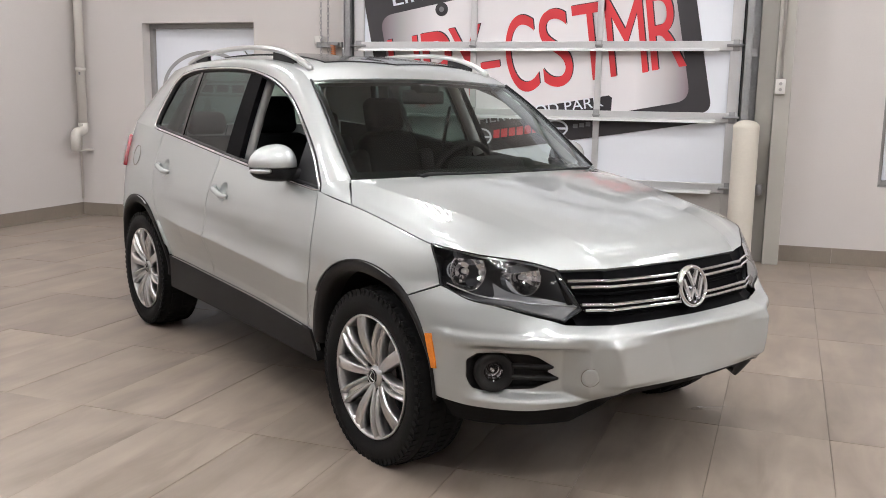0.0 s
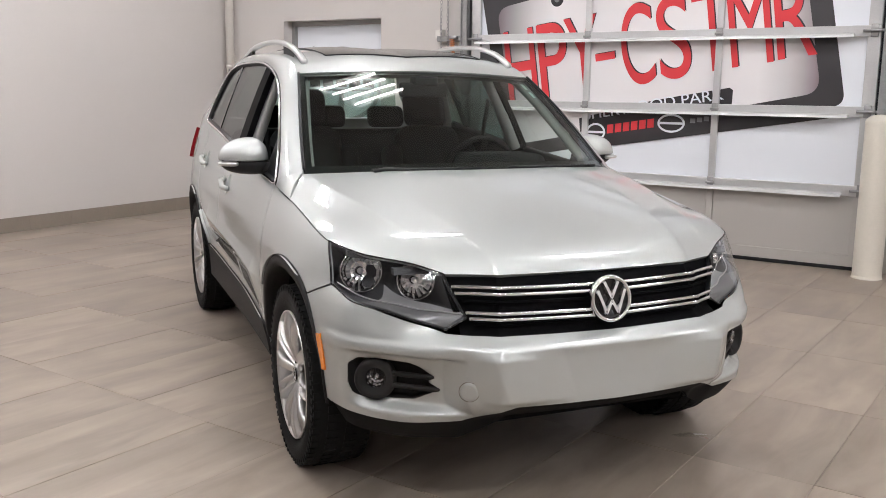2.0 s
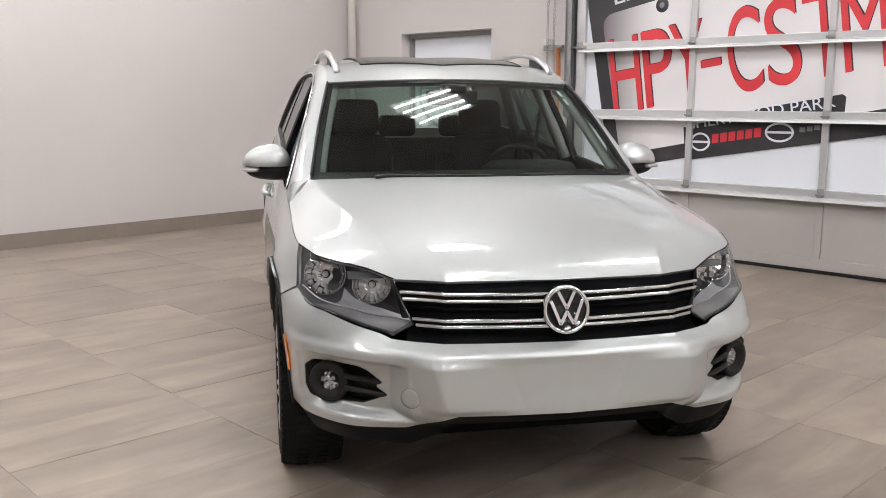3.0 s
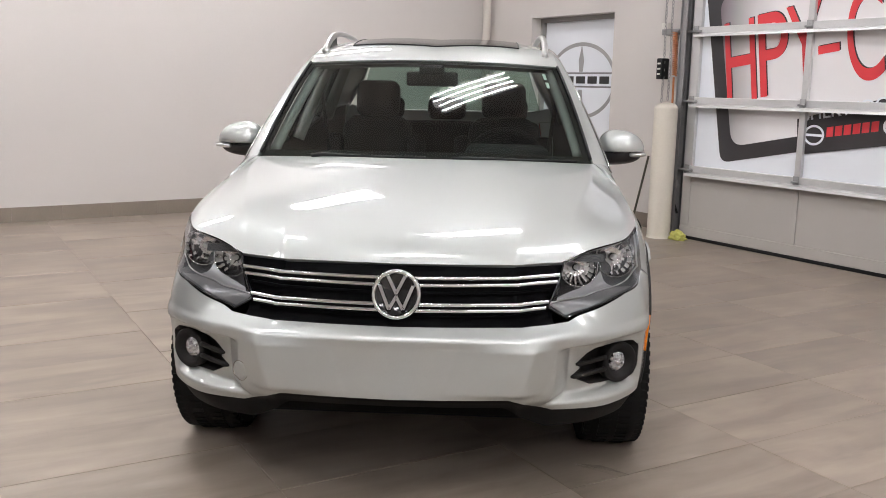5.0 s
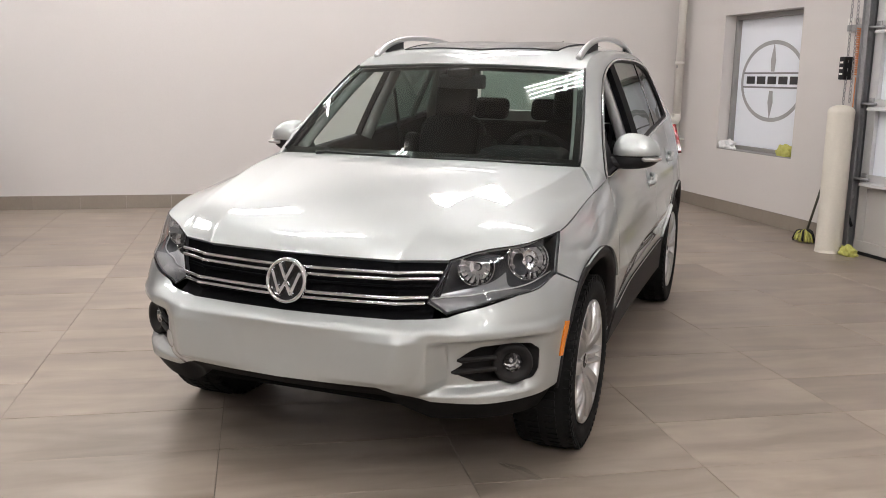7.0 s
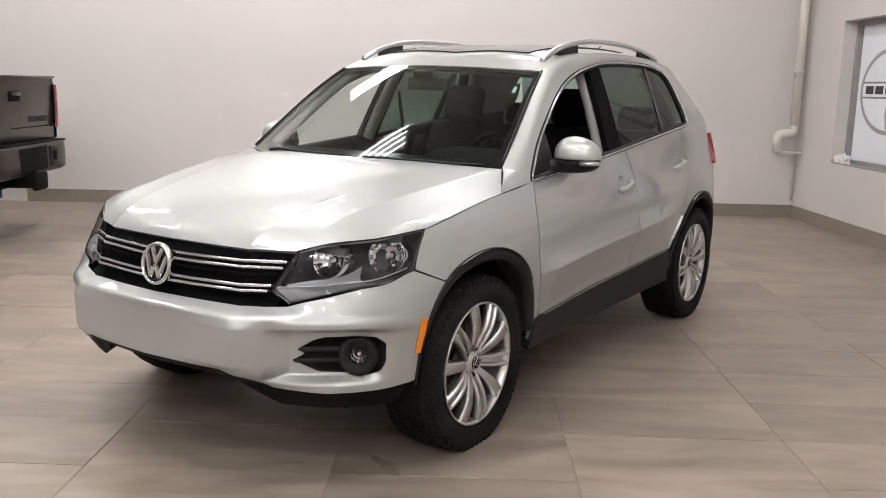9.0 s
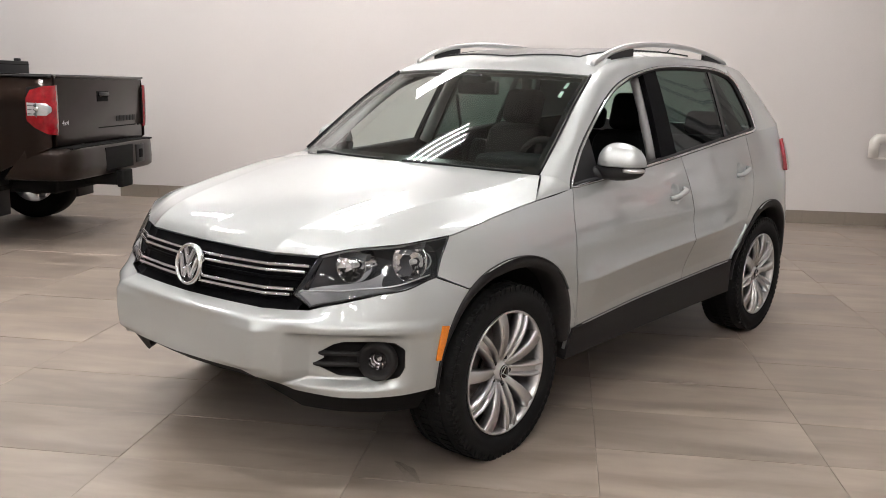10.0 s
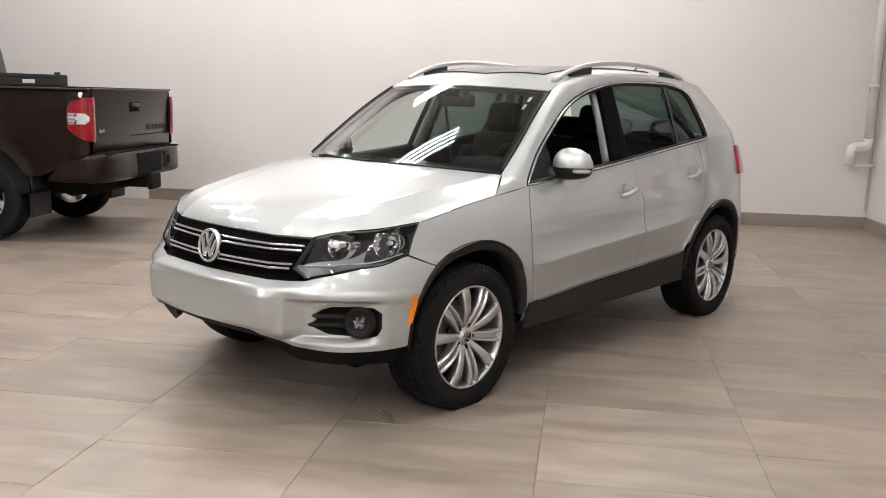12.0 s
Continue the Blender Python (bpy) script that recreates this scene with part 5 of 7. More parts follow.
lamps = both("headlamp", lamp_well, LAMP_DARK, car, "clear headlamp with two chrome reflector bowls")
ridge_uz = fair([(HL_TIP[0] + 0.014, 0.697, -0.014), (-0.83, 0.702, -0.030), (-0.74, 0.705, -0.050), (-0.679, 0.711, -0.060), (-0.58, 0.720, -0.050), (-0.48, 0.737, -0.030), (HL_SEAM[0] - 0.02, 0.762, -0.010)], 61)
ridge = flank(ridge_uz[:, :2], ridge_uz[:, 2])
fold = int(np.argmin(abs(ridge_uz[:, 0] + 0.58)))
gull_top = spline([tuple(ridge[0] + (0.006, 0.012, 0.006)), (0.56, -0.600, 0.717), (0.60, -0.550, 0.721), (0.645, -0.500, 0.737), (0.674, -0.460, 0.762)], 31)
gull = coons(spaced(ridge[:fold + 1], 31), gull_top, line(tuple(ridge[0]), tuple(gull_top[0]), n=7), spline([tuple(ridge[fold]), (0.690, -0.490, 0.727), tuple(gull_top[-1])], 7))
box_low = flank(spaced(hl_bottom[:40], 31) + (0.006, 0.006), -0.006)
box_top = spaced(ridge[:fold + 1], 31) - (0, 0, 0.003)
lamp_box = coons(box_low, box_top, line(tuple(box_low[0]), tuple(box_top[0]), n=7), line(tuple(box_low[-1]), tuple(box_top[-1]), n=7))
for s, h in zip((1, -1), lamps):
    part("lens", grid_mesh(lens3, s), CLEAR, h, "clear plastic lamp lens").visible_shadow = False
    part("seal", mirrored(tube(flank(hl_rim, 0.000), 0.003, 6, closed=True), s), GLOSS_BLACK, h)
    for c, r, nm in (((0.733, -0.392, 0.800), 0.069, "main_reflector"), ((0.590, -0.540, 0.787), 0.062, "inner_reflector")):
        f = Matrix.Translation(c) @ Vector((0.14, -1, 0.16)).to_track_quat("Z", "Y").to_matrix().to_4x4()
        refl = part(nm, mirrored(faceted_bowl(r, f), s), BOWL, h, "chrome lamp reflector bowl", smooth=False)
        part("rim", mirrored(revolve([(r, 0.003), (r * 1.03, 0.007), (r * 1.06, 0.004), (r * 1.06, 0)], 40, f), s), CHROME, refl)
        part("collar", mirrored(revolve([(r * 1.06, 0), (r * 1.07, -0.06)], 40, f), s), CHROME, refl)
        part("bulb_cap", mirrored(revolve([(0, -0.002), (0.008, -0.004), (0.011, -0.012), (0.009, -0.034)], 24, f), s), SATIN, refl)
    for a, b, z in (((0.552, -0.566), (0.672, -0.556), (0.812, 0.812)), ((0.650, -0.432), (0.782, -0.395), (0.834, 0.852))):
        brow = bmesh.new()
        low = [(*a, z[0]), (*b, z[1])]
        top = [(b[0], b[1] + 0.008, z[1] + 0.022), (a[0], a[1] + 0.008, z[0] + 0.022)]
        back = [(p[0], p[1] + 0.022, p[2]) for p in low + top]
        v = [brow.verts.new(p) for p in low + top + back]
        for q in ((0, 1, 2, 3), (1, 0, 4, 5), (2, 1, 5, 6), (3, 2, 6, 7), (0, 3, 7, 4), (5, 4, 7, 6)):
            brow.faces.new([v[k] for k in q])
        part("brow", mirrored(brow, s), LAMP_DARK, h, smooth=False)
    part("gull_panel", grid_mesh(gull, s), GULL, h, "satin silver panel between the reflectors")
    part("ridge", mirrored(tube(ridge, 0.0026, 6), s), SATIN, h)
    part("indicator_panel", grid_mesh(lamp_box, s), INDICATOR, h, "grey indicator strip")

# Side markers, arch trims, sill cladding.
def patch(corner4, out, thick, n=9):
    a, b, c, d = corner4
    g = coons(line(a, b, n=n), line(d, c, n=n), line(a, d, n=n), line(b, c, n=n))
    return lambda s: grid_mesh(flank(g.reshape(-1, 2), out).reshape(*g.shape[:2], 3), s, thick)


both("side_marker", patch([(-0.388, 0.459), (-0.362, 0.457), (-0.340, 0.582), (-0.370, 0.586)], 0.006, 0.008), AMBER, car, "amber side marker reflector")


def arch_trim(centre, a0, a1, slim=0.0):
    def build(s):
        n = 56
        outer, inner = arch(centre, a0, a1, n, ARCH_RAD + 0.004), arch(centre, a0, a1, n, ARCH_RAD - 0.042 + 0.030 * slim * np.clip((np.linspace(a0, a1, n) - 105) / 60, 0, 1))
        rows = [flank(outer, 0.000), flank(outer, 0.005), flank(outer + (inner - outer) * 0.5, 0.007), flank(inner, 0.001), flank(inner, -0.03), flank(inner, -0.09)]
        return grid_mesh(np.stack(rows), s)
    return build


both("wheel_arch_trim", arch_trim(ARCH_F, 182, 3, 1.0), CLADDING, car, "dark grey plastic wheel arch trim")
both("wheel_arch_trim", arch_trim(ARCH_R, 180, 0), CLADDING, car, "dark grey plastic wheel arch trim")
sill = coons(line((0.44, 0.285), (2.20, 0.300)), line((0.465, SILL_F - 0.006), (1.582, SILL_B - 0.006), (2.185, SILL_R - 0.006)), line((0.44, 0.285), (0.465, SILL_F - 0.006), n=15), line((2.20, 0.300), (2.185, SILL_R - 0.006), n=15))
sills = both("sill_cladding", lambda s: grid_mesh(flank(sill.reshape(-1, 2), 0.012).reshape(*sill.shape[:2], 3), s, 0.06), CLADDING, car, "dark grey plastic sill cladding")
for s, c in zip((1, -1), sills):
    p = flank(np.stack([np.linspace(0.55, 2.14, 30), np.interp(np.linspace(0.55, 2.14, 30), [0.47, 1.582, 2.185], [SILL_F, SILL_B, SILL_R]) - 0.003], 1), 0.012)
    part("bright_strip", mirrored(tube(p - (0.004, 0, 0), 0.0022, 6), s), SATIN, c, "thin bright strip")

# Glasshouse: the window outline on the side, A-pillar and roof edge.
WIN_FRONT = [(0.505, 1.014), (0.637, 1.146), (0.82, 1.276), (0.96, 1.361), (1.10, 1.428), (1.25, 1.475), (1.40, 1.507), (1.62, 1.538), (2.0, 1.550), (2.29, 1.538), (2.40, 1.515)]
arc = corners([WIN_FRONT], 90)
pillar_side = fair([(0.735, 0.405, 1.062), (0.695, 0.62, 1.222), (0.650, 0.82, 1.372), (0.612, 0.985, 1.480)], 36)
roof_edge = np.concatenate([pillar_side[:-1], spline([(0.612, 0.985, 1.480), (0.600, 1.10, 1.527), (0.600, 1.35, 1.572), (0.600, 1.8, 1.598), (0.595, 2.3, 1.592), (0.577, 2.62, 1.574), (0.56, 2.85, 1.549)], 60)])


def resample(p, n):
    a = np.r_[0, np.cumsum(np.linalg.norm(np.diff(p, axis=0), axis=1))]
    w = np.linspace(0, a[-1], n)
    return np.stack([np.interp(w, a, p[:, c]) for c in range(p.shape[1])], 1)


edge_n = 90
roof_side = resample(roof_edge, edge_n)
split = int(np.argmin(np.abs(roof_side[:, 1] - 2.48)))
inner = side(arc)
inner = resample(inner, split + 1)
# Outer edge of the rail: along the windscreen, then along the roof.
outer = roof_side[: split + 1]


def cantrail(s):
    rows = []
    for k in np.linspace(0, 1, 7):
        p = inner * (1 - k) + outer * k
        p = p + np.array((0.010, 0, 0.012)) * math.sin(math.pi * k)
        rows.append(p)
    return grid_mesh(np.stack(rows), s, 0.02)


both("roof_pillar", cantrail, PAINT, car)


def pillar_base(s):
    """Panel between the hood's rear corner, the windscreen and the door window."""
    low = flank(fair([HOOD_CORNER, (0.40, 0.995), (0.505, 1.006)], 15) + np.linspace(0.004, 0.0, 15)[:, None] * (1, 0))
    low[-1] = inner[0]
    k = np.linspace(0, 1, 15)[:, None]
    high = outer[0] * (1 - k) + inner[0] * k + np.array((0.010, 0, 0.012)) * np.sin(np.pi * k)
    high[0] = high[0] + np.array((0.004, 0.004, -0.001))
    rows = [low * (1 - q) + high * q + np.array((0.5, 0, 0.8)) * 0.010 * math.sin(math.pi * q) * (1 - k) for q in np.linspace(0, 1, 13)]
    return grid_mesh(np.stack(rows), s, 0.012)


both("pillar_base", pillar_base, PAINT, car)
REAR_EDGE = [(2.40, 1.515), (2.455, 1.480), (2.505, 1.38), (2.545, 1.26), (2.545, 1.215)]
d_left = corners([[(2.55, 1.202), (2.548, 1.26), (2.508, 1.38), (2.457, 1.482), (2.40, 1.518)]], 31)
d_right3 = spline([flank([(3.12, 1.235)])[0], (0.635, 3.01, 1.40), (0.56, 2.85, 1.549)], 31)
d_bottom3 = flank(line((2.55, 1.201), (2.95, 1.225), (3.12, 1.235), n=31))
d_left3 = side(d_left)
d_left3[0], d_left3[-1] = d_bottom3[0], inner[-1]
d_top3 = resample(np.concatenate([inner[-1:], outer[-1:], roof_side[split:]]), 31)
d_top3[-1] = d_right3[-1]
both("rear_pillar", lambda s: grid_mesh(coons(d_bottom3, d_top3, d_left3, d_right3) + np.array((0.0, 0, 0)), s, 0.02), PAINT, car)

# Roof and its glass panel.
roof_mid = spline([(0, 0.925, 1.500), (0, 1.05, 1.545), (0, 1.2, 1.580), (0, 1.45, 1.612), (0, 1.8, 1.636), (0, 2.3, 1.636), (0, 2.7, 1.612), (0, 3.0, 1.582)], 61)
roof_out = resample(spline(roof_edge[35:], 200), 61)
roof = coons(from_middle([roof_mid[0], (0.35, 0.945, 1.493), roof_out[0]], 31), from_middle([roof_mid[-1], (0.35, 2.96, 1.572), roof_out[-1]], 31), roof_mid, roof_out)
sx = np.linspace(0, 1, 31)[None, :]
roof[:, :, 2] += 0.014 * np.sin(np.pi * sx) * np.clip(np.linspace(0, 1, 61)[:, None] * 8, 0, 1)
roof_whole = np.concatenate([(roof[:, ::-1] * (-1, 1, 1))[:, :-1], roof], 1)
part("roof", grid_mesh(roof_whole, 1, 0.02), PAINT, car)
i0, i1, j1 = 7, 44, 22
sun = roof[i0:i1, :j1]
sun_whole = np.concatenate([(sun[:, ::-1] * (-1, 1, 1))[:, :-1], sun], 1) + np.array((0, 0, 0.003))
sunroof = part("sunroof", grid_mesh(sun_whole, 1, 0.008), GLOSS_BLACK, car, "dark glass panoramic roof panel")
lip = np.concatenate([sun_whole[0], sun_whole[1:, -1], sun_whole[-1, ::-1][1:], sun_whole[::-1, 0][1:-1]])
part("seal", tube(lip, 0.0035, 6, closed=True), BLACK_PLASTIC, sunroof)

# Windscreen.
ws_base = from_middle([(0, 0.205, 1.078), (0.38, 0.262, 1.074), (0.62, 0.352, 1.066), (0.728, 0.408, 1.064)], 41)
ws_top = from_middle([(0, 0.925, 1.500), (0.35, 0.945, 1.493), (0.606, 0.985, 1.482)], 41)
ws = coons(ws_base, ws_top, fair([ws_base[0], (0, 0.56, 1.300), ws_top[0]], 31), resample(pillar_side, 31) - (0.006, 0, 0.0))
ws[:, :, 1] -= 0.010 * np.sin(np.pi * np.linspace(0, 1, 31))[:, None]
ws_whole = np.concatenate([(ws[:, ::-1] * (-1, 1, 1))[:, :-1], ws], 1)
screen = part("windscreen", grid_mesh(ws_whole, 1), WINDSCREEN, car, "clear curved windscreen glass with black edge band")


def band(P, i, j, off):
    """Strip of the glass along its rim."""
    Q = P + off
    return grid_mesh(Q[i[0]:i[1], j[0]:j[1]], 1, 0.0)


back = np.array((0, 0.006, -0.003))
n_ws = ws_whole.shape[1]
for i, j in (((0, 3), (0, n_ws)), ((29, 31), (0, n_ws)), ((2, 30), (0, 3)), ((2, 30), (n_ws - 3, n_ws))):
    part("edge_band", band(ws_whole, i, j, back), GLOSS_BLACK, screen, "black glass edge band")
for edge in (ws_whole[1:, 0], ws_whole[1:, -1]):
    part("moulding", tube(edge + np.array((0, -0.002, 0.003)), 0.0055, 8), BLACK_PLASTIC, screen, "black rubber moulding")
part("sticker", band(ws_whole, (25, 28), (n_ws - 7, n_ws - 5), back * 0.7), STICKER, screen, "pale green registration sticker")
part("toll_tag", band(ws_whole, (22, 25), (n_ws - 7, n_ws - 5), back * 0.7), STICKER, screen, "pale green registration sticker")

# Side glass and bright surround.
def glass_patch(bottom, top, left, right, out=-0.012):
    g = coons(bottom, top, left, right)
    return lambda s: grid_mesh(side(g.reshape(-1, 2), out).reshape(*g.shape[:2], 3), s)


def arc_z(y):
    return float(np.interp(y, arc[:, 0], arc[:, 1]))


rd = (line((1.515, 1.100), (2.135, 1.160), n=15), line((1.575, arc_z(1.575)), (1.9, arc_z(1.9)), (2.18, arc_z(2.18)), n=15), line((1.515, 1.100), (1.575, arc_z(1.575)), n=15), line((2.135, 1.160), (2.18, arc_z(2.18)), n=15))
rq = (line((2.165, 1.163), (2.54, 1.203), n=15), line((2.21, arc_z(2.21)), (2.40, 1.511), n=15), line((2.165, 1.163), (2.21, arc_z(2.21)), n=15), line((2.54, 1.203), (2.54, 1.26), (2.50, 1.38), (2.45, 1.475), (2.40, 1.511), n=15))
for s, g in zip((1, -1), rear_doors):
    part("window_glass", glass_patch(*rd)(s), TINTED, g, "dark tinted window glass").visible_shadow = False
both("quarter_window", glass_patch(*rq), TINTED, car, "dark tinted quarter glass")
pillar_b = coons(line((1.345, 1.079), (1.515, 1.097), n=5), line((1.43, arc_z(1.43)), (1.575, arc_z(1.575)), n=5), line((1.345, 1.079), (1.43, arc_z(1.43)), n=15), line((1.515, 1.097), (1.575, arc_z(1.575)), n=15))
both("door_pillar", lambda s: grid_mesh(side(pillar_b.reshape(-1, 2), -0.006).reshape(*pillar_b.shape[:2], 3), s, 0.03), GRILLE_BLACK, car, "black door pillar")
pillar_c = coons(line((2.135, 1.160), (2.165, 1.163), n=4), line((2.18, arc_z(2.18)), (2.21, arc_z(2.21)), n=4), line((2.135, 1.160), (2.18, arc_z(2.18)), n=12), line((2.165, 1.163), (2.21, arc_z(2.21)), n=12))
both("window_bar", lambda s: grid_mesh(side(pillar_c.reshape(-1, 2), -0.008).reshape(*pillar_c.shape[:2], 3), s, 0.02), GLOSS_BLACK, car)
sail = coons(line((0.51, 1.010), (0.75, 1.029), n=6), line((0.515, 1.02), (0.75, 1.225), n=6), line((0.51, 1.010), (0.515, 1.02), n=6), line((0.75, 1.029), (0.75, 1.225), n=6))
both("mirror_triangle", lambda s: grid_mesh(side(sail.reshape(-1, 2), -0.006).reshape(*sail.shape[:2], 3), s, 0.02), BLACK_PLASTIC, car, "black mirror mount panel")
loop_yz = np.concatenate([corners([WIN_FRONT], 60), corners([REAR_EDGE], 20)[1:], line((2.545, 1.206), (1.6, 1.107), (0.505, 1.010), n=50)[1:-1]])
both("window_surround", lambda s: mirrored(tube(side(loop_yz, 0.002), 0.0065, 8, closed=True), s), CHROME, car, "bright chrome window surround")
both("window_seal", lambda s: mirrored(tube(side(loop_yz + (0, -0.004), -0.016), 0.019, 8, closed=True), s), BLACK_PLASTIC, car)

# Rear screen, shelf of the tailgate.
rs = coons(spline([(0, 3.34, 1.20), (0.4, 3.30, 1.20), (0.66, 3.16, 1.21)], 21), spline([(0, 3.02, 1.567), (0.35, 2.98, 1.557), (0.54, 2.87, 1.535)], 21), line((0, 3.34, 1.20), (0, 3.02, 1.567), n=11), line((0.66, 3.16, 1.21), (0.54, 2.87, 1.535), n=11))
rs_whole = np.concatenate([(rs[:, ::-1] * (-1, 1, 1))[:, :-1], rs], 1)
part("rear_window", grid_mesh(rs_whole, 1), REAR_GLASS, car, "rear window glass").visible_shadow = False

# Tail lamps, handles, fuel flap.
both("tail_lamp", patch([(2.95, 0.955), (3.36, 0.955), (3.36, 1.130), (2.99, 1.148)], 0.022, 0.03, 13), RED_LENS, car, "red tail lamp")


def handle(u, z):
    def build(s):
        p = flank([(u + d, z + 0.022 * d / 0.1) for d in np.linspace(-0.082, 0.082, 13)], 0.0)
        off = 0.030 * np.clip(np.cos(np.linspace(-1, 1, 13) * 1.45) * 1.6, 0, 1)
        p[:, 0] += off
        return mirrored(tube(p, [0.012, 0.013, 0.014] + [0.0145] * 7 + [0.014, 0.013, 0.012], 10), s)
    return build


for grp, (u, z) in ((doors, HANDLE_F), (rear_doors, HANDLE_R)):
    for s, d in zip((1, -1), grp):
        part("handle", handle(u, z)(s), PAINT, d, "body-coloured door handle")
flap = flank([(2.74 + 0.060 * math.cos(a), 1.03 + 0.060 * math.sin(a)) for a in np.linspace(0, 2 * math.pi, 40, endpoint=False)], 0.0006)
part("fuel_flap_joint", mirrored(tube(flap, 0.0018, 5, closed=True), -1), GROUT, car)


# Door mirrors.
def shell(c, r, p=2.6, n=28, m=18, up=1.0, down=1.0):
    """Rounded housing: a superellipsoid with its flat side to the rear."""
    bm = bmesh.new()
    rows = []
    for i in range(m + 1):
        a = math.pi * i / m - math.pi / 2
        row = []
        for j in range(n):
            b = 2 * math.pi * j / n
            f = lambda t: math.copysign(abs(t) ** (2 / p), t)  # noqa: E731
            v = Vector((f(math.cos(a)) * f(math.cos(b)), f(math.cos(a)) * f(math.sin(b)), f(math.sin(a))))
            if v.y > 0:
                v.y *= 0.35
            v.z *= up if v.z > 0 else down
            taper = 1 - 0.16 * v.x
            row.append(bm.verts.new((c[0] + r[0] * v.x, c[1] + r[1] * v.y * taper, c[2] + r[2] * v.z * taper)))
        rows.append(row)
    for a, b in zip(rows, rows[1:]):
        for j in range(n):
            bm.faces.new([a[j], a[(j + 1) % n], b[(j + 1) % n], b[j]])
    bmesh.ops.remove_doubles(bm, verts=bm.verts, dist=1e-5)
    bmesh.ops.recalc_face_normals(bm, faces=bm.faces)
    return bm


for s in (1, -1):
    mirror = part("door_mirror", mirrored(shell((0.908, 0.800, 1.098), (0.110, 0.098, 0.094), 2.3, down=0.12), s), PAINT, car, "body-coloured door mirror on a black foot")
    part("foot", mirrored(shell((0.898, 0.808, 1.088), (0.110, 0.086, 0.060), up=0.1), s), BLACK_PLASTIC, mirror)
    part("arm", mirrored(tube([(0.75, 0.70, 1.058), (0.81, 0.75, 1.056), (0.87, 0.79, 1.060)], [0.036, 0.032, 0.026], 10), s), BLACK_PLASTIC, mirror)
    part("repeater", mirrored(shell((0.980, 0.772, 1.080), (0.044, 0.056, 0.012), 3), s), SATIN, mirror, "clear indicator repeater strip")
    part("mirror_glass", mirrored(prism([(0.82, 1.06), (0.97, 1.07), (0.995, 1.11), (0.97, 1.165), (0.84, 1.165), (0.815, 1.11)], 0.832, 0.838), s), CHROME, mirror, "mirror glass", smooth=False)


# Roof rails.
def rail(s):
    p = fair([(0.552, 1.085, 1.540), (0.556, 1.22, 1.592), (0.560, 1.42, 1.634), (0.564, 1.75, 1.656), (0.564, 2.1, 1.652), (0.560, 2.38, 1.628), (0.555, 2.60, 1.590)], 50)
    return p


rails = []
for s in (1, -1):
    p = rail(s)
    bm = bmesh.new()
    prof = [(-0.013, -0.012), (-0.016, 0.0), (-0.010, 0.011), (0.0, 0.014), (0.010, 0.011), (0.016, 0.0), (0.013, -0.012)]
    rows = [[bm.verts.new((q[0] + a, q[1], q[2] + b)) for a, b in prof] for q in p]
    for a, b in zip(rows, rows[1:]):
        for k in range(len(prof)):
            bm.faces.new([a[k], a[(k + 1) % len(prof)], b[(k + 1) % len(prof)], b[k]])
    bm.faces.new(rows[0])
    bm.faces.new(rows[-1][::-1])
    bmesh.ops.recalc_face_normals(bm, faces=bm.faces)
    r = part("roof_rail", mirrored(bm, s), SATIN, car, "satin silver roof rail")
    for k0, k1 in ((5, 13), (39, 46)):
        top = p[k0:k1] - (0, 0, 0.010)
        lowp = np.stack([top[:, 0], top[:, 1], np.minimum(top[:, 2] - 0.004, np.interp(top[:, 1], roof_out[:, 1], roof_out[:, 2]) + 0.002)], 1)
        bm = bmesh.new()
        for dx in (-0.010, 0.010):
            grid_mesh(np.stack([lowp + (dx, 0, 0), top + (dx, 0, 0)]), 1, 0, None, bm)
        part("rail_foot", mirrored(bm, s), BLACK_PLASTIC, r, "black rail foot")

part("antenna", tube([(0, 2.85, 1.60), (0, 2.90, 1.63), (0, 3.02, 1.70)], [0.02, 0.008, 0.003], 8), BLACK_PLASTIC, car, "short black roof antenna")

# Wipers and cowl.
cow = coons(cowl[:, :] + (0, 0.004, -0.016), ws_base[np.linspace(0, 40, 61).astype(int)] + (0, 0.03, -0.004), line(tuple(cowl[0] + (0, 0.004, -0.016)), tuple(ws_base[0] + (0, 0.03, -0.004)), n=5), line(tuple(cowl[-1] + (0, 0.004, -0.016)), tuple(ws_base[-1] + (0, 0.03, -0.004)), n=5))
cow_whole = np.concatenate([(cow[:, ::-1] * (-1, 1, 1))[:, :-1], cow], 1)
part("cowl_panel", grid_mesh(cow_whole[:, 7:-7] - (0, 0, 0.008), 1, 0.01), BLACK_PLASTIC, car)
for x0, x1 in ((0.13, 0.66), (-0.47, 0.02)):
    base = np.array((x0, 0.235 + 0.13 * x0 * x0, 1.076))
    xs_ = np.linspace(x0, x1, 12)
    blade = np.stack([xs_, np.interp(np.abs(xs_), ws_base[:, 0], ws_base[:, 1]) + 0.006, np.interp(np.abs(xs_), ws_base[:, 0], ws_base[:, 2]) + 0.007], 1)
    w = part("wiper", tube([base, base + (0.05, 0.010, 0.008), blade[4], blade[6]], [0.011, 0.008, 0.006, 0.004], 8), BLACK_PLASTIC, car)
    part("wiper_blade", tube(blade, 0.0055, 6), BLACK_PLASTIC, w)


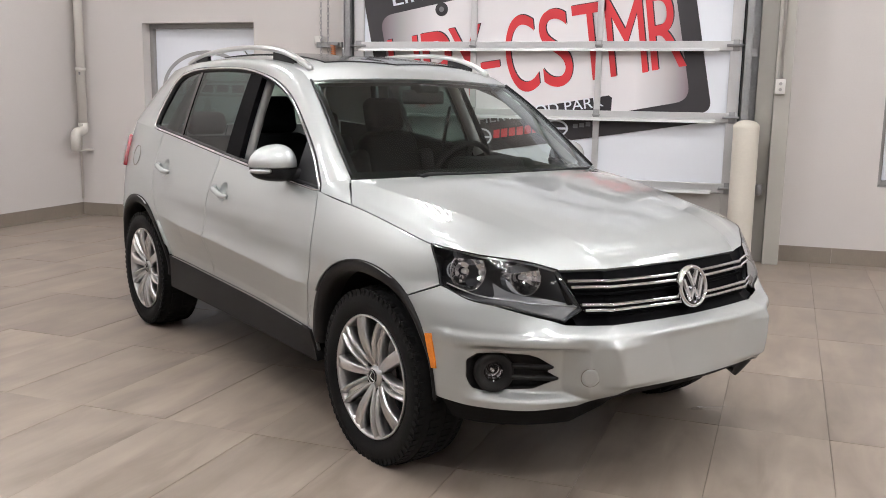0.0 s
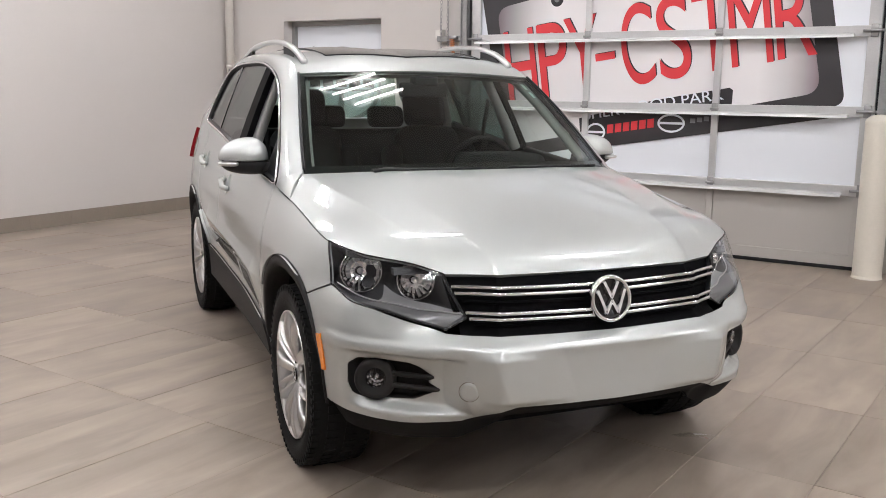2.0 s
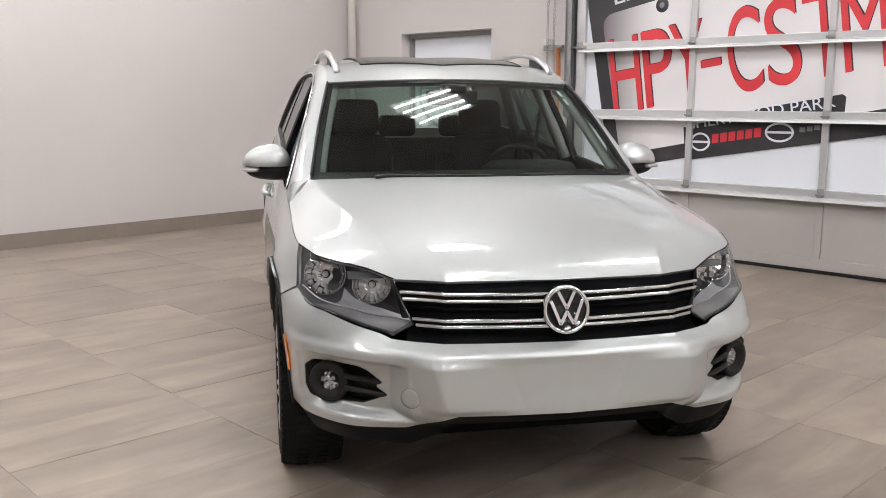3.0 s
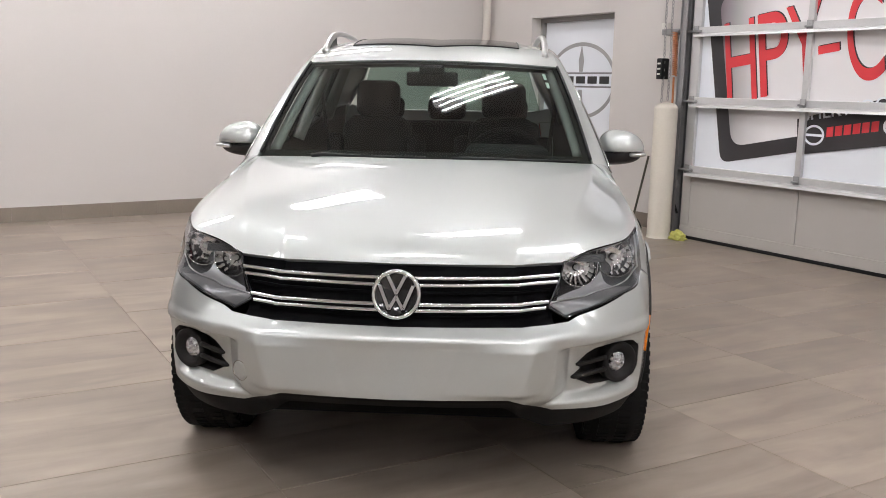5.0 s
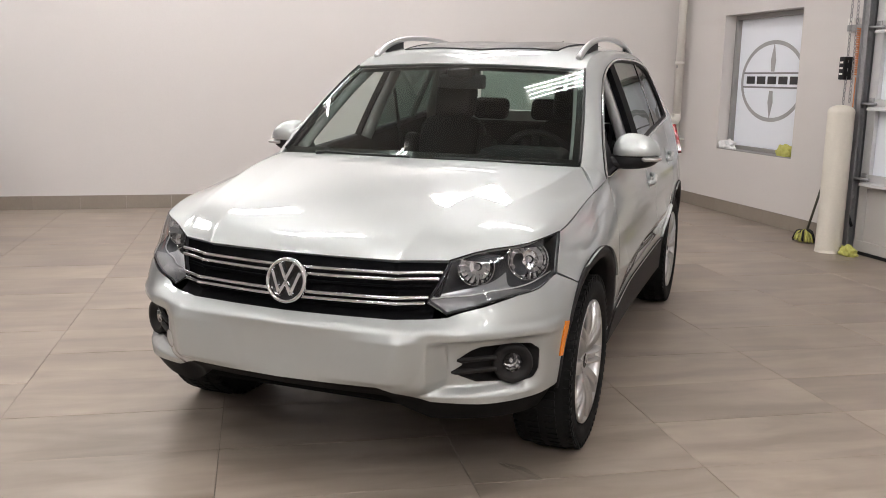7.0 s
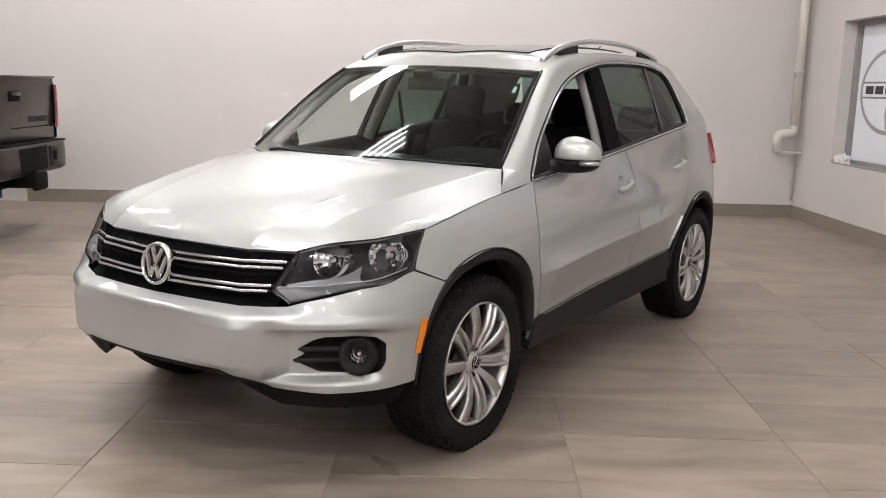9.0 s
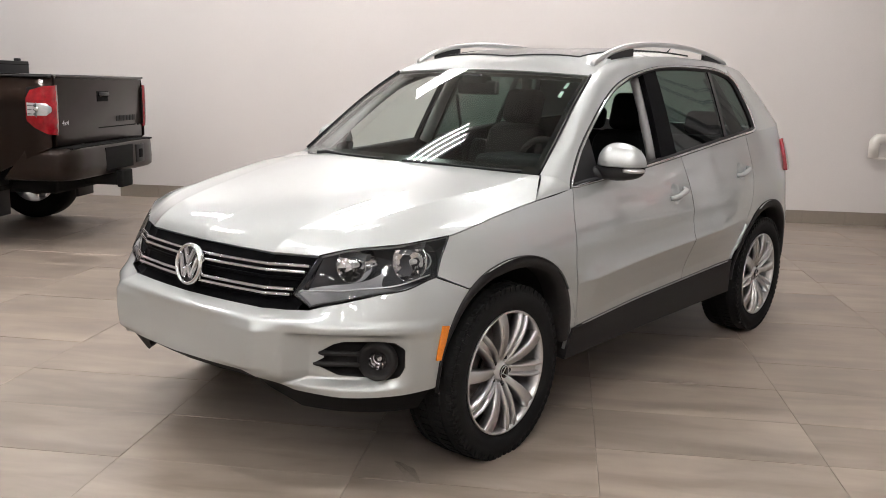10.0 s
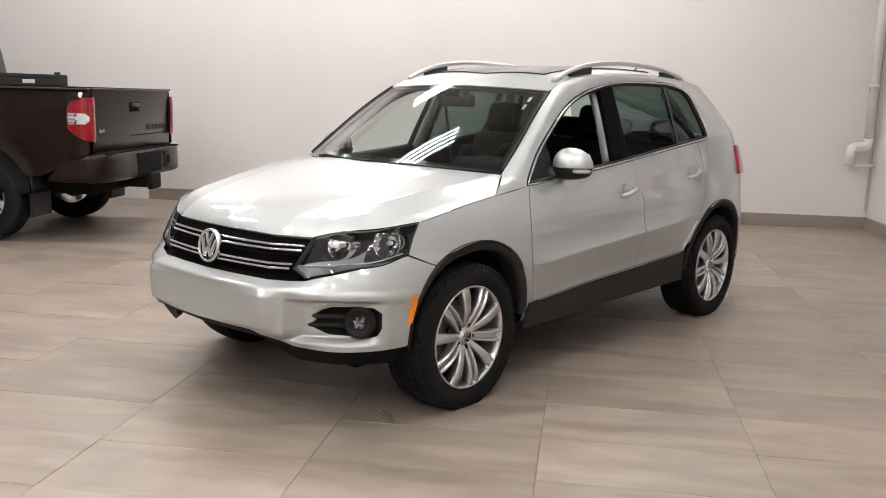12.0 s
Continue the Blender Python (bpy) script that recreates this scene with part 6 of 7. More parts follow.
# Wheels.
def build_wheel():
    w = thing("wheel", "", "")
    w.parent = car
    prof = [(0.243, -0.098), (0.262, -0.112), (0.300, -0.118), (0.330, -0.110), (0.345, -0.098), (0.3495, -0.06), (0.351, 0.0), (0.3495, 0.06), (0.345, 0.098), (0.330, 0.110), (0.300, 0.118), (0.275, 0.114), (0.258, 0.105), (0.243, 0.098)]
    tyre = part("tyre", revolve(prof, 72), RUBBER, w, "black all-season tyre")
    bm = bmesh.new()
    n = 64
    for k in range(n):
        a = 2 * math.pi * k / n
        for zc, wd, sh in ((-0.088, 0.040, 0.0), (-0.034, 0.044, 0.5), (0.034, 0.044, 0.25), (0.088, 0.040, 0.75)):
            t = a + sh * 2 * math.pi / n
            r0, r1 = 0.344, 0.3535 - (0.007 if abs(zc) > 0.06 else 0)
            m = Matrix.Rotation(t, 4, "Z") @ Matrix.Translation((0, 0, zc))
            add_box(bm, (r0 - 0.01, -0.0125, -wd / 2), (r1, 0.0125, wd / 2), 0, m)
        for zc in (-0.106, 0.106):
            m = Matrix.Rotation(a + 0.02, 4, "Z") @ Matrix.Translation((0, 0, zc))
            add_box(bm, (0.318, -0.009, -0.007), (0.3425, 0.009, 0.007), 0, m)
    part("tread", bm, RUBBER, tyre, smooth=False)
    rim = part("rim", revolve([(0.246, 0.100), (0.247, 0.108), (0.242, 0.110), (0.235, 0.100), (0.228, 0.060), (0.222, 0.0), (0.226, -0.09), (0.244, -0.100)], 72), ALLOY, w, "silver alloy rim with slim curved spokes")


    RIDGED = ((-1, -0.040), (-1, -0.010), (-0.55, 0.001), (0.05, 0.0065), (0.55, 0.001), (1, -0.010), (1, -0.040))
    HOLLOW = ((-1, -0.042), (-1, -0.007), (-0.80, 0.0035), (0.05, -0.0035), (0.80, 0.0035), (1, -0.007), (1, -0.042))
    FLOOR_OF_SLOT = ((-1, -0.044), (-1, -0.020), (-0.5, -0.0205), (0.05, -0.021), (0.5, -0.0205), (1, -0.020), (1, -0.044))

    def spoke_mesh(shift, w0, w1, bend, section):
        """One ridged spoke along x, leaning aside by shift."""
        sp = bmesh.new()
        rows = []
        for t in np.linspace(0, 1, 14):
            r = 0.030 + t * 0.208
            ang = bend * t * t
            half_w = w0 + (w1 - w0) * t
            zz = 0.068 + 0.044 * math.sin(0.70 * math.pi * t)
            c, sn = math.cos(ang), math.sin(ang)
            ring = []
            for a, b in section:
                x, y = r, a * half_w + shift * (0.75 + 0.35 * t)
                ring.append(sp.verts.new((x * c - y * sn, x * sn + y * c, zz + b)))
            rows.append(ring)
        for a, b in zip(rows, rows[1:]):
            for k in range(7):
                sp.faces.new([a[k], a[(k + 1) % 7], b[(k + 1) % 7], b[k]])
        bmesh.ops.recalc_face_normals(sp, faces=sp.faces)
        return sp

    for shift, w0, w1, bend, turn, section in ((0.0205, 0.0085, 0.0105, 0.0, 0, RIDGED), (-0.0205, 0.0085, 0.0105, 0.0, 0, RIDGED), (0.0, 0.013, 0.017, 0.0, 0, FLOOR_OF_SLOT), (0.0, 0.013, 0.027, 0.0, 36, HOLLOW)):
        spoke = part("spoke", spoke_mesh(shift, w0, w1, bend, section), ALLOY, rim)
        for k in range(5):
            ob = spoke if k == 0 else new("spoke", spoke.data)
            ob.parent = rim
            ob.matrix_basis = Matrix.Rotation(radians(72 * k + turn), 4, "Z")
    part("hub", revolve([(0, 0.090), (0.030, 0.089), (0.034, 0.084), (0.046, 0.072), (0.062, 0.056), (0.064, 0.02)], 40), ALLOY, rim)
    cap = part("centre_cap", revolve([(0, 0.0955), (0.026, 0.0945), (0.029, 0.091)], 32), GLOSS_BLACK, rim, "black centre cap with silver ring")
    part("cap_ring", revolve([(0.0235, 0.0955), (0.026, 0.097), (0.0285, 0.0955)], 32), SATIN, rim)
    part("cap_chevron", stroke([(-0.018, 0.010), (0, -0.014), (0.018, 0.010)], 0.005, 0.0945, 0.0965, Matrix()), SATIN, rim, smooth=False)
    # Black plugs stand for the shade inside the wheel's bolt holes.
    bolt_hole = part("bolt_hole", revolve([(0, 0.074), (0.007, 0.074), (0.009, 0.060)], 12), BLACK_PLASTIC, rim)
    for k in range(5):
        ob = bolt_hole if k == 0 else new("bolt_hole", bolt_hole.data)
        ob.parent = rim
        a = radians(72 * k)
        ob.matrix_basis = Matrix.Translation((0.056 * math.cos(a), 0.056 * math.sin(a), 0.006))
    part("brake_disc", revolve([(0.06, 0.006), (0.158, 0.006), (0.158, -0.016), (0.06, -0.016)], 48), DISC, w, "grey brake disc")
    part("caliper", box((0.10, -0.07, -0.04), (0.175, 0.07, 0.035), 0.012), LAMP_DARK, w)
    return w


wheel = build_wheel()
W_X = 0.770
wheel.matrix_basis = pose(W_X + 0.010, 0.018, 0.327) @ Matrix.Rotation(radians(90), 4, "Y") @ Matrix.Rotation(radians(10), 4, "Z")
for x, y, z, rz, spin in ((-W_X - 0.010, 0.018, 0.327, 180, 16), (W_X, 2.630, 0.341, 0, 60), (-W_X, 2.630, 0.341, 180, 80)):
    copy_thing(wheel, pose(x, y, z, 0, 0, rz) @ Matrix.Rotation(radians(90), 4, "Y") @ Matrix.Rotation(radians(spin), 4, "Z"))
for c in (ARCH_F, ARCH_R):
    for s in (1, -1):
        bm = bmesh.new()
        a = np.radians(np.linspace(6, 174, 30))
        rows = [[bm.verts.new((s * x, c[0] + 0.395 * math.cos(t), c[1] + 0.415 * math.sin(t))) for t in a] for x in (0.855, 0.56)]
        for k in range(29):
            bm.faces.new([rows[0][k], rows[0][k + 1], rows[1][k + 1], rows[1][k]])
        bm.faces.new(rows[1])
        part("wheel_liner", bm, LINER, car)

# Cabin.
def soft(lo, hi, r, m=None, seg=4):
    bm = bmesh.new()
    bmesh.ops.create_cube(bm, size=1.0)
    for v in bm.verts:
        v.co = Vector([lo[k] + (v.co[k] + 0.5) * (hi[k] - lo[k]) for k in range(3)])
    bmesh.ops.bevel(bm, geom=list(bm.edges), offset=r, segments=seg, affect="EDGES", profile=0.5)
    if m is not None:
        bmesh.ops.transform(bm, matrix=m, verts=bm.verts)
    return bm


part("cabin_floor", box((-0.76, 0.3, 0.30), (0.76, 3.2, 0.34)), LINER, car)
both("door_lining", lambda s: grid_mesh(np.stack([np.stack([np.full(20, 0.74), np.linspace(0.5, 3.0, 20), np.full(20, 0.34)], 1), np.stack([np.full(20, 0.76), np.linspace(0.5, 3.0, 20), np.full(20, 0.8)], 1),
                                                 np.stack([flank(np.stack([np.linspace(0.5, 3.0, 20), belt(np.linspace(0.5, 3.0, 20)) - 0.004], 1))[:, 0] - 0.03, np.linspace(0.5, 3.0, 20), belt(np.linspace(0.5, 3.0, 20)) - 0.004], 1)]), s, 0), CABIN, car)
part("bulkhead", box((-0.72, 0.36, 0.3), (0.72, 0.42, 1.0)), LINER, car)
dash = prism([(0.30, 1.045), (0.46, 1.062), (0.70, 1.045), (0.86, 1.000), (0.92, 0.94), (0.90, 0.84), (0.80, 0.70), (0.45, 0.60), (0.34, 0.9)], -0.60, 0.60, "x", bevel=0.02)
part("dashboard", dash, DASH, car, "dark grey padded dashboard")
part("instrument_hood", soft((0.17, 0.66, 1.0), (0.57, 0.95, 1.105), 0.045), DASH, car)
part("glove_paper", box((0.28, 0.50, 1.058), (0.46, 0.62, 1.062), 0.0), VINYL, car, "white paper on the dashboard", smooth=False)
SW = Matrix.Translation((0.37, 1.06, 1.00)) @ Matrix.Rotation(radians(-66), 4, "X")
steer = part("steering_wheel", tube([SW @ Vector((0.185 * math.cos(a), 0.185 * math.sin(a), 0)) for a in np.linspace(0, 2 * math.pi, 40, endpoint=False)], 0.016, 10, closed=True), CABIN, car, "black leather steering wheel")
part("steering_hub", soft((-0.075, -0.07, -0.03), (0.075, 0.06, 0.03), 0.025, SW), CABIN, steer)
for a in (0, math.pi, -math.pi / 2):
    part("steering_spoke", soft((0.05, -0.022, -0.012), (0.18, 0.022, 0.012), 0.008, SW @ Matrix.Rotation(a, 4, "Z")), CABIN, steer)
part("steering_column", tube([(0.37, 1.04, 0.99), (0.37, 0.85, 0.93)], 0.05, 12), DASH, steer)


def front_seat(x):
    st = thing("front_seat", "", "")
    st.parent = car
    st["label"] = "charcoal leather front seat with headrest"
    part("cushion", soft((x - 0.25, 1.12, 0.48), (x + 0.25, 1.66, 0.66), 0.06), CABIN, st)
    lean = Matrix.Translation((x, 1.66, 0.60)) @ Matrix.Rotation(radians(-16), 4, "X")
    back_ = soft((-0.245, -0.07, 0.0), (0.245, 0.07, 0.62), 0.065)
    for v in back_.verts:
        v.co.x *= 1 - 0.32 * max(0, (v.co.z - 0.42) / 0.20) ** 1.5
    back_.transform(lean)
    part("backrest", back_, CABIN, st)
    part("side_bolster", soft((-0.285, -0.10, 0.05), (-0.185, 0.06, 0.50), 0.04, lean), CABIN, st)
    part("side_bolster", soft((0.185, -0.10, 0.05), (0.285, 0.06, 0.50), 0.04, lean), CABIN, st)
    head = part("headrest", soft((-0.128, -0.060, 0.615), (0.128, 0.050, 0.830), 0.05, lean), CABIN, st)
    for d in (-0.06, 0.06):
        part("post", tube([lean @ Vector((d, 0, 0.60)), lean @ Vector((d, 0, 0.72))], 0.007, 8), SATIN, head)
    return st


front_seat(0.37)
front_seat(-0.37)
bench = thing("rear_bench", "", "")
bench.parent = car
bench["label"] = "charcoal leather rear bench"
part("cushion", soft((-0.64, 2.0, 0.50), (0.64, 2.5, 0.70), 0.06), CABIN, bench)
lean = Matrix.Translation((0, 2.52, 0.62)) @ Matrix.Rotation(radians(-18), 4, "X")
part("backrest", soft((-0.64, -0.06, 0.0), (0.64, 0.07, 0.55), 0.06, lean), CABIN, bench)
for x in (-0.42, 0.0, 0.42):
    part("headrest", soft((x - 0.13, -0.05, 0.56), (x + 0.13, 0.04, 0.71), 0.045, lean), CABIN, bench)
part("luggage_cover", box((-0.62, 2.72, 0.98), (0.62, 3.24, 1.0), 0.004), CABIN, car)
part("headliner", grid_mesh(roof_whole[::3, ::3] * (0.97, 1, 1) + np.array((0, 0, -0.035)), 1, 0), LINING, car)
for s in (1, -1):
    p = np.stack([pillar_side[:, 0] - 0.045, pillar_side[:, 1] + 0.05, pillar_side[:, 2] - 0.02], 1)
    part("pillar_trim", mirrored(tube(p[3:], 0.024, 8), s), TRIM, car, "light grey pillar trim")
    q = side(spline([(1.385, 1.08), (1.42, 1.3), (1.45, 1.49)], 12), -0.07)
    part("pillar_trim", mirrored(tube(q, [0.034] * 6 + [0.030] * 6, 8), s), TRIM, car, "light grey pillar trim")
    q = side(spline([(2.42, 1.16), (2.33, 1.35), (2.25, 1.50)], 12), -0.05)
    part("pillar_trim", mirrored(tube(q, 0.035, 8), s), LINING, car)
    part("belt_strap", mirrored(tube([(0.66, 1.56, 1.36), (0.62, 1.60, 1.0), (0.60, 1.62, 0.72)], 0.012, 6), s), BLACK_PLASTIC, car)
inside_mirror = part("inside_mirror", soft((-0.125, 0.90, 1.375), (0.125, 0.935, 1.445), 0.015), BLACK_PLASTIC, car, "black inside mirror")
part("mirror_stem", tube([(0, 0.93, 1.42), (0, 0.92, 1.475)], 0.014, 8), BLACK_PLASTIC, inside_mirror)
part("sensor_box", soft((-0.06, 0.86, 1.43), (0.06, 0.95, 1.475), 0.012), BLACK_PLASTIC, inside_mirror)

# ---- the truck ----
BROWN = material("dark_brown_metallic_paint", (0.015, 0.0095, 0.0075), 0.34, metal=0.8, coat=0.36, coat_rough=0.02, spec=0.1, vary=0.05, fine=0.1, fine_scale=1200)
truck = thing("pickup_truck", "dark brown pickup truck parked with its tailgate towards the room", "truck", pose(-3.30, -2.62, FLOOR) @ Matrix.Diagonal((0.925, 1, 1, 1)))


def truck_side(s):
    """One side of the bed: crowned panel with a wheel arch, from the tail forward."""
    ys = np.concatenate([np.linspace(0, -0.48, 10), np.linspace(-0.52, -1.60, 36), np.linspace(-1.64, -1.85, 6)])
    cy, cz, r = -1.06, 0.40, 0.52
    P = []
    for k in np.linspace(0, 1, 14):
        row = []
        for y in ys:
            low = 0.62
            if abs(y - cy) < r:
                low = max(low, cz + math.sqrt(r * r - (y - cy) ** 2) ** 1.0)
            if y > -0.45:
                low = max(low, 0.62 + 0.22 * (y + 0.45) / 0.45)
            z = low + (1.395 - low) * k
            bulge = 0.998 + 0.026 * math.sin(math.pi * (z - 0.6) / 0.8) * min(1, max(0.2, (-0.15 - y) / 0.4)) - 0.060 * max(0, (z - 1.235) / 0.16) + 0.012 * max(0, 1 - abs(z - 1.225) / 0.05) + 0.03 * max(0, 1 - abs(math.hypot(y - cy, z - cz) - r) / 0.10) * (z < 1.1)
            row.append((bulge - 0.03 * max(0, (y + 0.12) / 0.12) ** 2, y, z))
        P.append(row)
    bm = bmesh.new()
    g = np.array(P) * (s, 1, 1)
    v = [[bm.verts.new(p) for p in row] for row in g]
    for a, b in zip(v, v[1:]):
        for k in range(len(ys) - 1):
            q = [a[k], b[k], b[k + 1], a[k + 1]]
            bm.faces.new(q if s > 0 else q[::-1])
    return bm


lamp_plan = fair([(1.020, -0.175), (1.020, -0.10), (1.012, -0.035), (0.970, 0.014), (0.886, 0.018)], 41)
REVERSE = material("clear_ribbed_reversing_lens", (0.56, 0.56, 0.58), 0.15, metal=0.5, coat=1.0, vary=0.15, scale=60)


def corner_lens(a, b, span, out):
    """Lamp glass wrapped round the corner of the bed, between two shares of its length."""
    k = np.linspace(a, b, 33)
    x, y = (np.interp(k, np.linspace(0, 1, 41), lamp_plan[:, c]) for c in (0, 1))
    top = np.interp(k, [0, 0.12, 0.5, 1], [1.225, 1.285, 1.318, 1.328]) if span is None else np.interp(k, [a, a + 0.05, b - 0.12, b], [span[1], span[1], span[1] - 0.004, span[1] - 0.036])
    low = np.interp(k, [0, 0.2, 0.55, 1], [1.045, 0.995, 0.945, 0.930]) if span is None else np.interp(k, [a, b - 0.12, b], [span[0], span[0] + 0.004, span[0] + 0.036])
    bm = bmesh.new()
    rows = []
    for r in np.linspace(0, 1, 9):
        puff = out + 0.007 * (1 - (2 * r - 1) ** 4)
        rows.append([bm.verts.new((x[n] + puff * (0.9 if k[n] < 0.6 else 0.3), y[n] + puff * (0.1 if k[n] < 0.4 else 0.8), low[n] + (top[n] - low[n]) * r)) for n in range(33)])
    for p, q in zip(rows, rows[1:]):
        for n in range(32):
            bm.faces.new([p[n], p[n + 1], q[n + 1], q[n]])
    return bm


for s in (1, -1):
    part("bed_side", truck_side(s), BROWN, truck)
    part("rail_cap", box((s * 0.955 - 0.045, -1.85, 1.385), (s * 0.955 + 0.020, -0.01, 1.402), 0.006), BLACK_PLASTIC, truck, "black bed rail cap")
    part("fender_lining", mirrored(prism([(-1.06 + 0.52 * math.cos(a), 0.40 + 0.52 * math.sin(a)) for a in np.linspace(0.1, math.pi - 0.1, 20)], 0.60, 0.99, "x"), s), LINER, truck)
    lamp = part("tail_lamp", mirrored(corner_lens(0, 1, None, 0.0), s), RED_LENS, truck, "red tail lamp with a clear reversing light")
    part("reverse_light", mirrored(corner_lens(0.03, 0.66, (1.078, 1.196), 0.004), s), REVERSE, lamp, "clear reversing light")
    for z in (1.094, 1.127, 1.160):
        part("lamp_slat", mirrored(corner_lens(0.05, 0.30, (z, z + 0.013), 0.0065), s), LAMP_DARK, lamp, "dark slat behind the clear lens")
    part("bulb", mirrored(revolve([(0, 0.014), (0.018, 0.012), (0.034, 0.004), (0.038, -0.004)], 24, Matrix.Translation((1.016, -0.075, 1.137)) @ Vector((0.9, 0.35, 0)).to_track_quat("Z", "Y").to_matrix().to_4x4()), s), CHROME, lamp, "round bright bulb reflector")
    part("lamp_back", mirrored(box((0.90, -0.19, 0.95), (1.0, 0.004, 1.31), 0.02), s), LINER, lamp)
gate = part("tailgate", prism(rounded([(-0.897, 0.835), (0.897, 0.835), (0.897, 1.395), (-0.897, 1.395)], 0.02), -0.06, 0.004, "y", bevel=0.008), BROWN, truck, "closed dark brown tailgate")
part("spoiler_lip", box((-0.885, -0.05, 1.378), (0.885, 0.020, 1.402), 0.008), BROWN, gate)
# Dark strip laid on the gate for the shade line of its crease.
part("gate_crease_shade", box((-0.74, 0.002, 0.952), (0.10, 0.0055, 0.962), 0.001), LINER, gate, "dark strip for the shade of a pressed crease", smooth=False)
part("lock", revolve([(0, 0.004), (0.010, 0.004), (0.012, 0.0)], 16, pose(-0.80, 0.004, 0.955, -90, 0, 0)), LINER, gate, "round tailgate lock")
gate_handle = part("gate_handle", box((-0.115, 0.0, 1.185), (0.115, 0.010, 1.275), 0.004), LINER, gate, "black tailgate handle in its recess")
part("lever", box((-0.10, 0.006, 1.228), (0.10, 0.030, 1.268), 0.010), GLOSS_BLACK, gate_handle)
for k in range(6):
    part("badge_bar", box((-0.72 + 0.075 * k, 0.003, 1.0), (-0.665 + 0.075 * k, 0.008, 1.05)), BLACK_PLASTIC, gate, "dark badge bar", smooth=False)
part("badge", on_wall(text_mesh("4x4", 0.115, 0.040), 0, 0, 0, 0, 0.006), CHROME, gate, "small chrome badge").matrix_basis = pose(0.80, 0.004, 1.005, 0, 0, 180)


def truck_bumper():
    """Wrapped bumper whose ends lean forward towards the ground, with a rounded top edge and a tucked underside."""
    bm = bmesh.new()
    rows = []
    for z, inset, end in ((0.572, 0.075, -0.39), (0.566, 0.03, -0.40), (0.585, 0.004, -0.39), (0.66, 0.0, -0.33), (0.76, 0.004, -0.245), (0.806, 0.010, -0.215), (0.820, 0.022, -0.20), (0.824, 0.045, -0.20), (0.824, 0.15, -0.20)):
        half = spline([(0, 0.150), (0.40, 0.150), (0.66, 0.146), (0.80, 0.130), (0.90, 0.092), (0.963, 0.025), (0.985, -0.08), (1.0, end * 0.7), (1.012, end)], 40)
        d = np.gradient(half, axis=0)
        n = np.stack([d[:, 1], -d[:, 0]], 1) / np.linalg.norm(d, axis=1, keepdims=True)
        half = half + n * inset
        half[0, 0] = 0
        line_ = np.concatenate([half[::-1] * (-1, 1), half[1:]])
        rows.append([bm.verts.new((p[0], p[1], z)) for p in line_])
    for p, q in zip(rows, rows[1:]):
        for k in range(len(p) - 1):
            bm.faces.new([p[k], p[k + 1], q[k + 1], q[k]])
    bmesh.ops.recalc_face_normals(bm, faces=bm.faces)
    return bm


bumper_t = part("rear_bumper", truck_bumper(), BROWN, truck, "glossy dark brown wrapped rear bumper")
part("bumper_step", box((-0.86, -0.02, 0.815), (0.86, 0.120, 0.832), 0.006), LINER, bumper_t)
part("plate_recess", box((-0.30, 0.140, 0.60), (0.30, 0.1515, 0.80), 0.004), LINER, bumper_t)
part("socket_cover", box((-0.56, 0.140, 0.62), (-0.36, 0.158, 0.79), 0.01), BLACK_PLASTIC, bumper_t)
part("socket", box((-0.50, 0.150, 0.665), (-0.42, 0.166, 0.745), 0.008), LINER, bumper_t)
part("hitch", box((-0.08, -0.3, 0.455), (0.08, 0.20, 0.575), 0.01), LINER, truck)
part("hitch_socket", box((-0.12, 0.16, 0.44), (0.12, 0.215, 0.59), 0.015), LINER, truck)
part("exhaust", tube([(-0.62, -0.9, 0.46), (-0.62, -0.25, 0.48)], 0.045, 16), LINER, truck)
part("chassis", box((-0.60, -5.2, 0.42), (0.60, -0.15, 0.62), 0.03), LINER, truck)
part("bed_floor", box((-0.96, -1.82, 0.86), (0.96, -0.06, 0.90)), LINER, truck)
part("bed_front", box((-0.98, -1.86, 0.62), (0.98, -1.82, 1.40), 0.01), BROWN, truck)
cover = part("folded_cover", box((-0.86, -1.77, 1.404), (0.86, -1.095, 1.520), 0.006), BLACK_PLASTIC, truck, "black folded bed cover", smooth=False)
part("seam", box((-0.862, -1.76, 1.484), (0.862, -1.093, 1.490)), LINER, cover, smooth=False)
part("latch_label", box((-0.158, -1.0955, 1.427), (0.074, -1.090, 1.465), 0.001), WHITE_PLASTIC, cover, "white printed label")
part("hook", box((-0.74, -1.16, 1.516), (-0.69, -1.11, 1.546), 0.006), BLACK_PLASTIC, cover)
cab = prism([(-2.10, 0.55), (-2.10, 1.38), (-2.22, 1.90), (-2.45, 1.955), (-3.6, 1.955), (-4.25, 1.42), (-5.55, 1.32), (-5.72, 1.2), (-5.75, 0.5)], -0.97, 0.97, "x", bevel=0.05)
cabin = part("cab", cab, BROWN, truck)
cabin.matrix_basis = Matrix.Translation((0, 0.315, 0))
part("back_window", prism(rounded([(-0.72, 1.45), (0.72, 1.45), (0.68, 1.86), (-0.68, 1.86)], 0.05), 0.0, 0.01, "y"), GLOSS_BLACK, cabin, "dark back window").matrix_basis = pose(0, -2.10 + 0.002, 1.38, 13, 0, 0) @ pose(0, 0, -1.38)
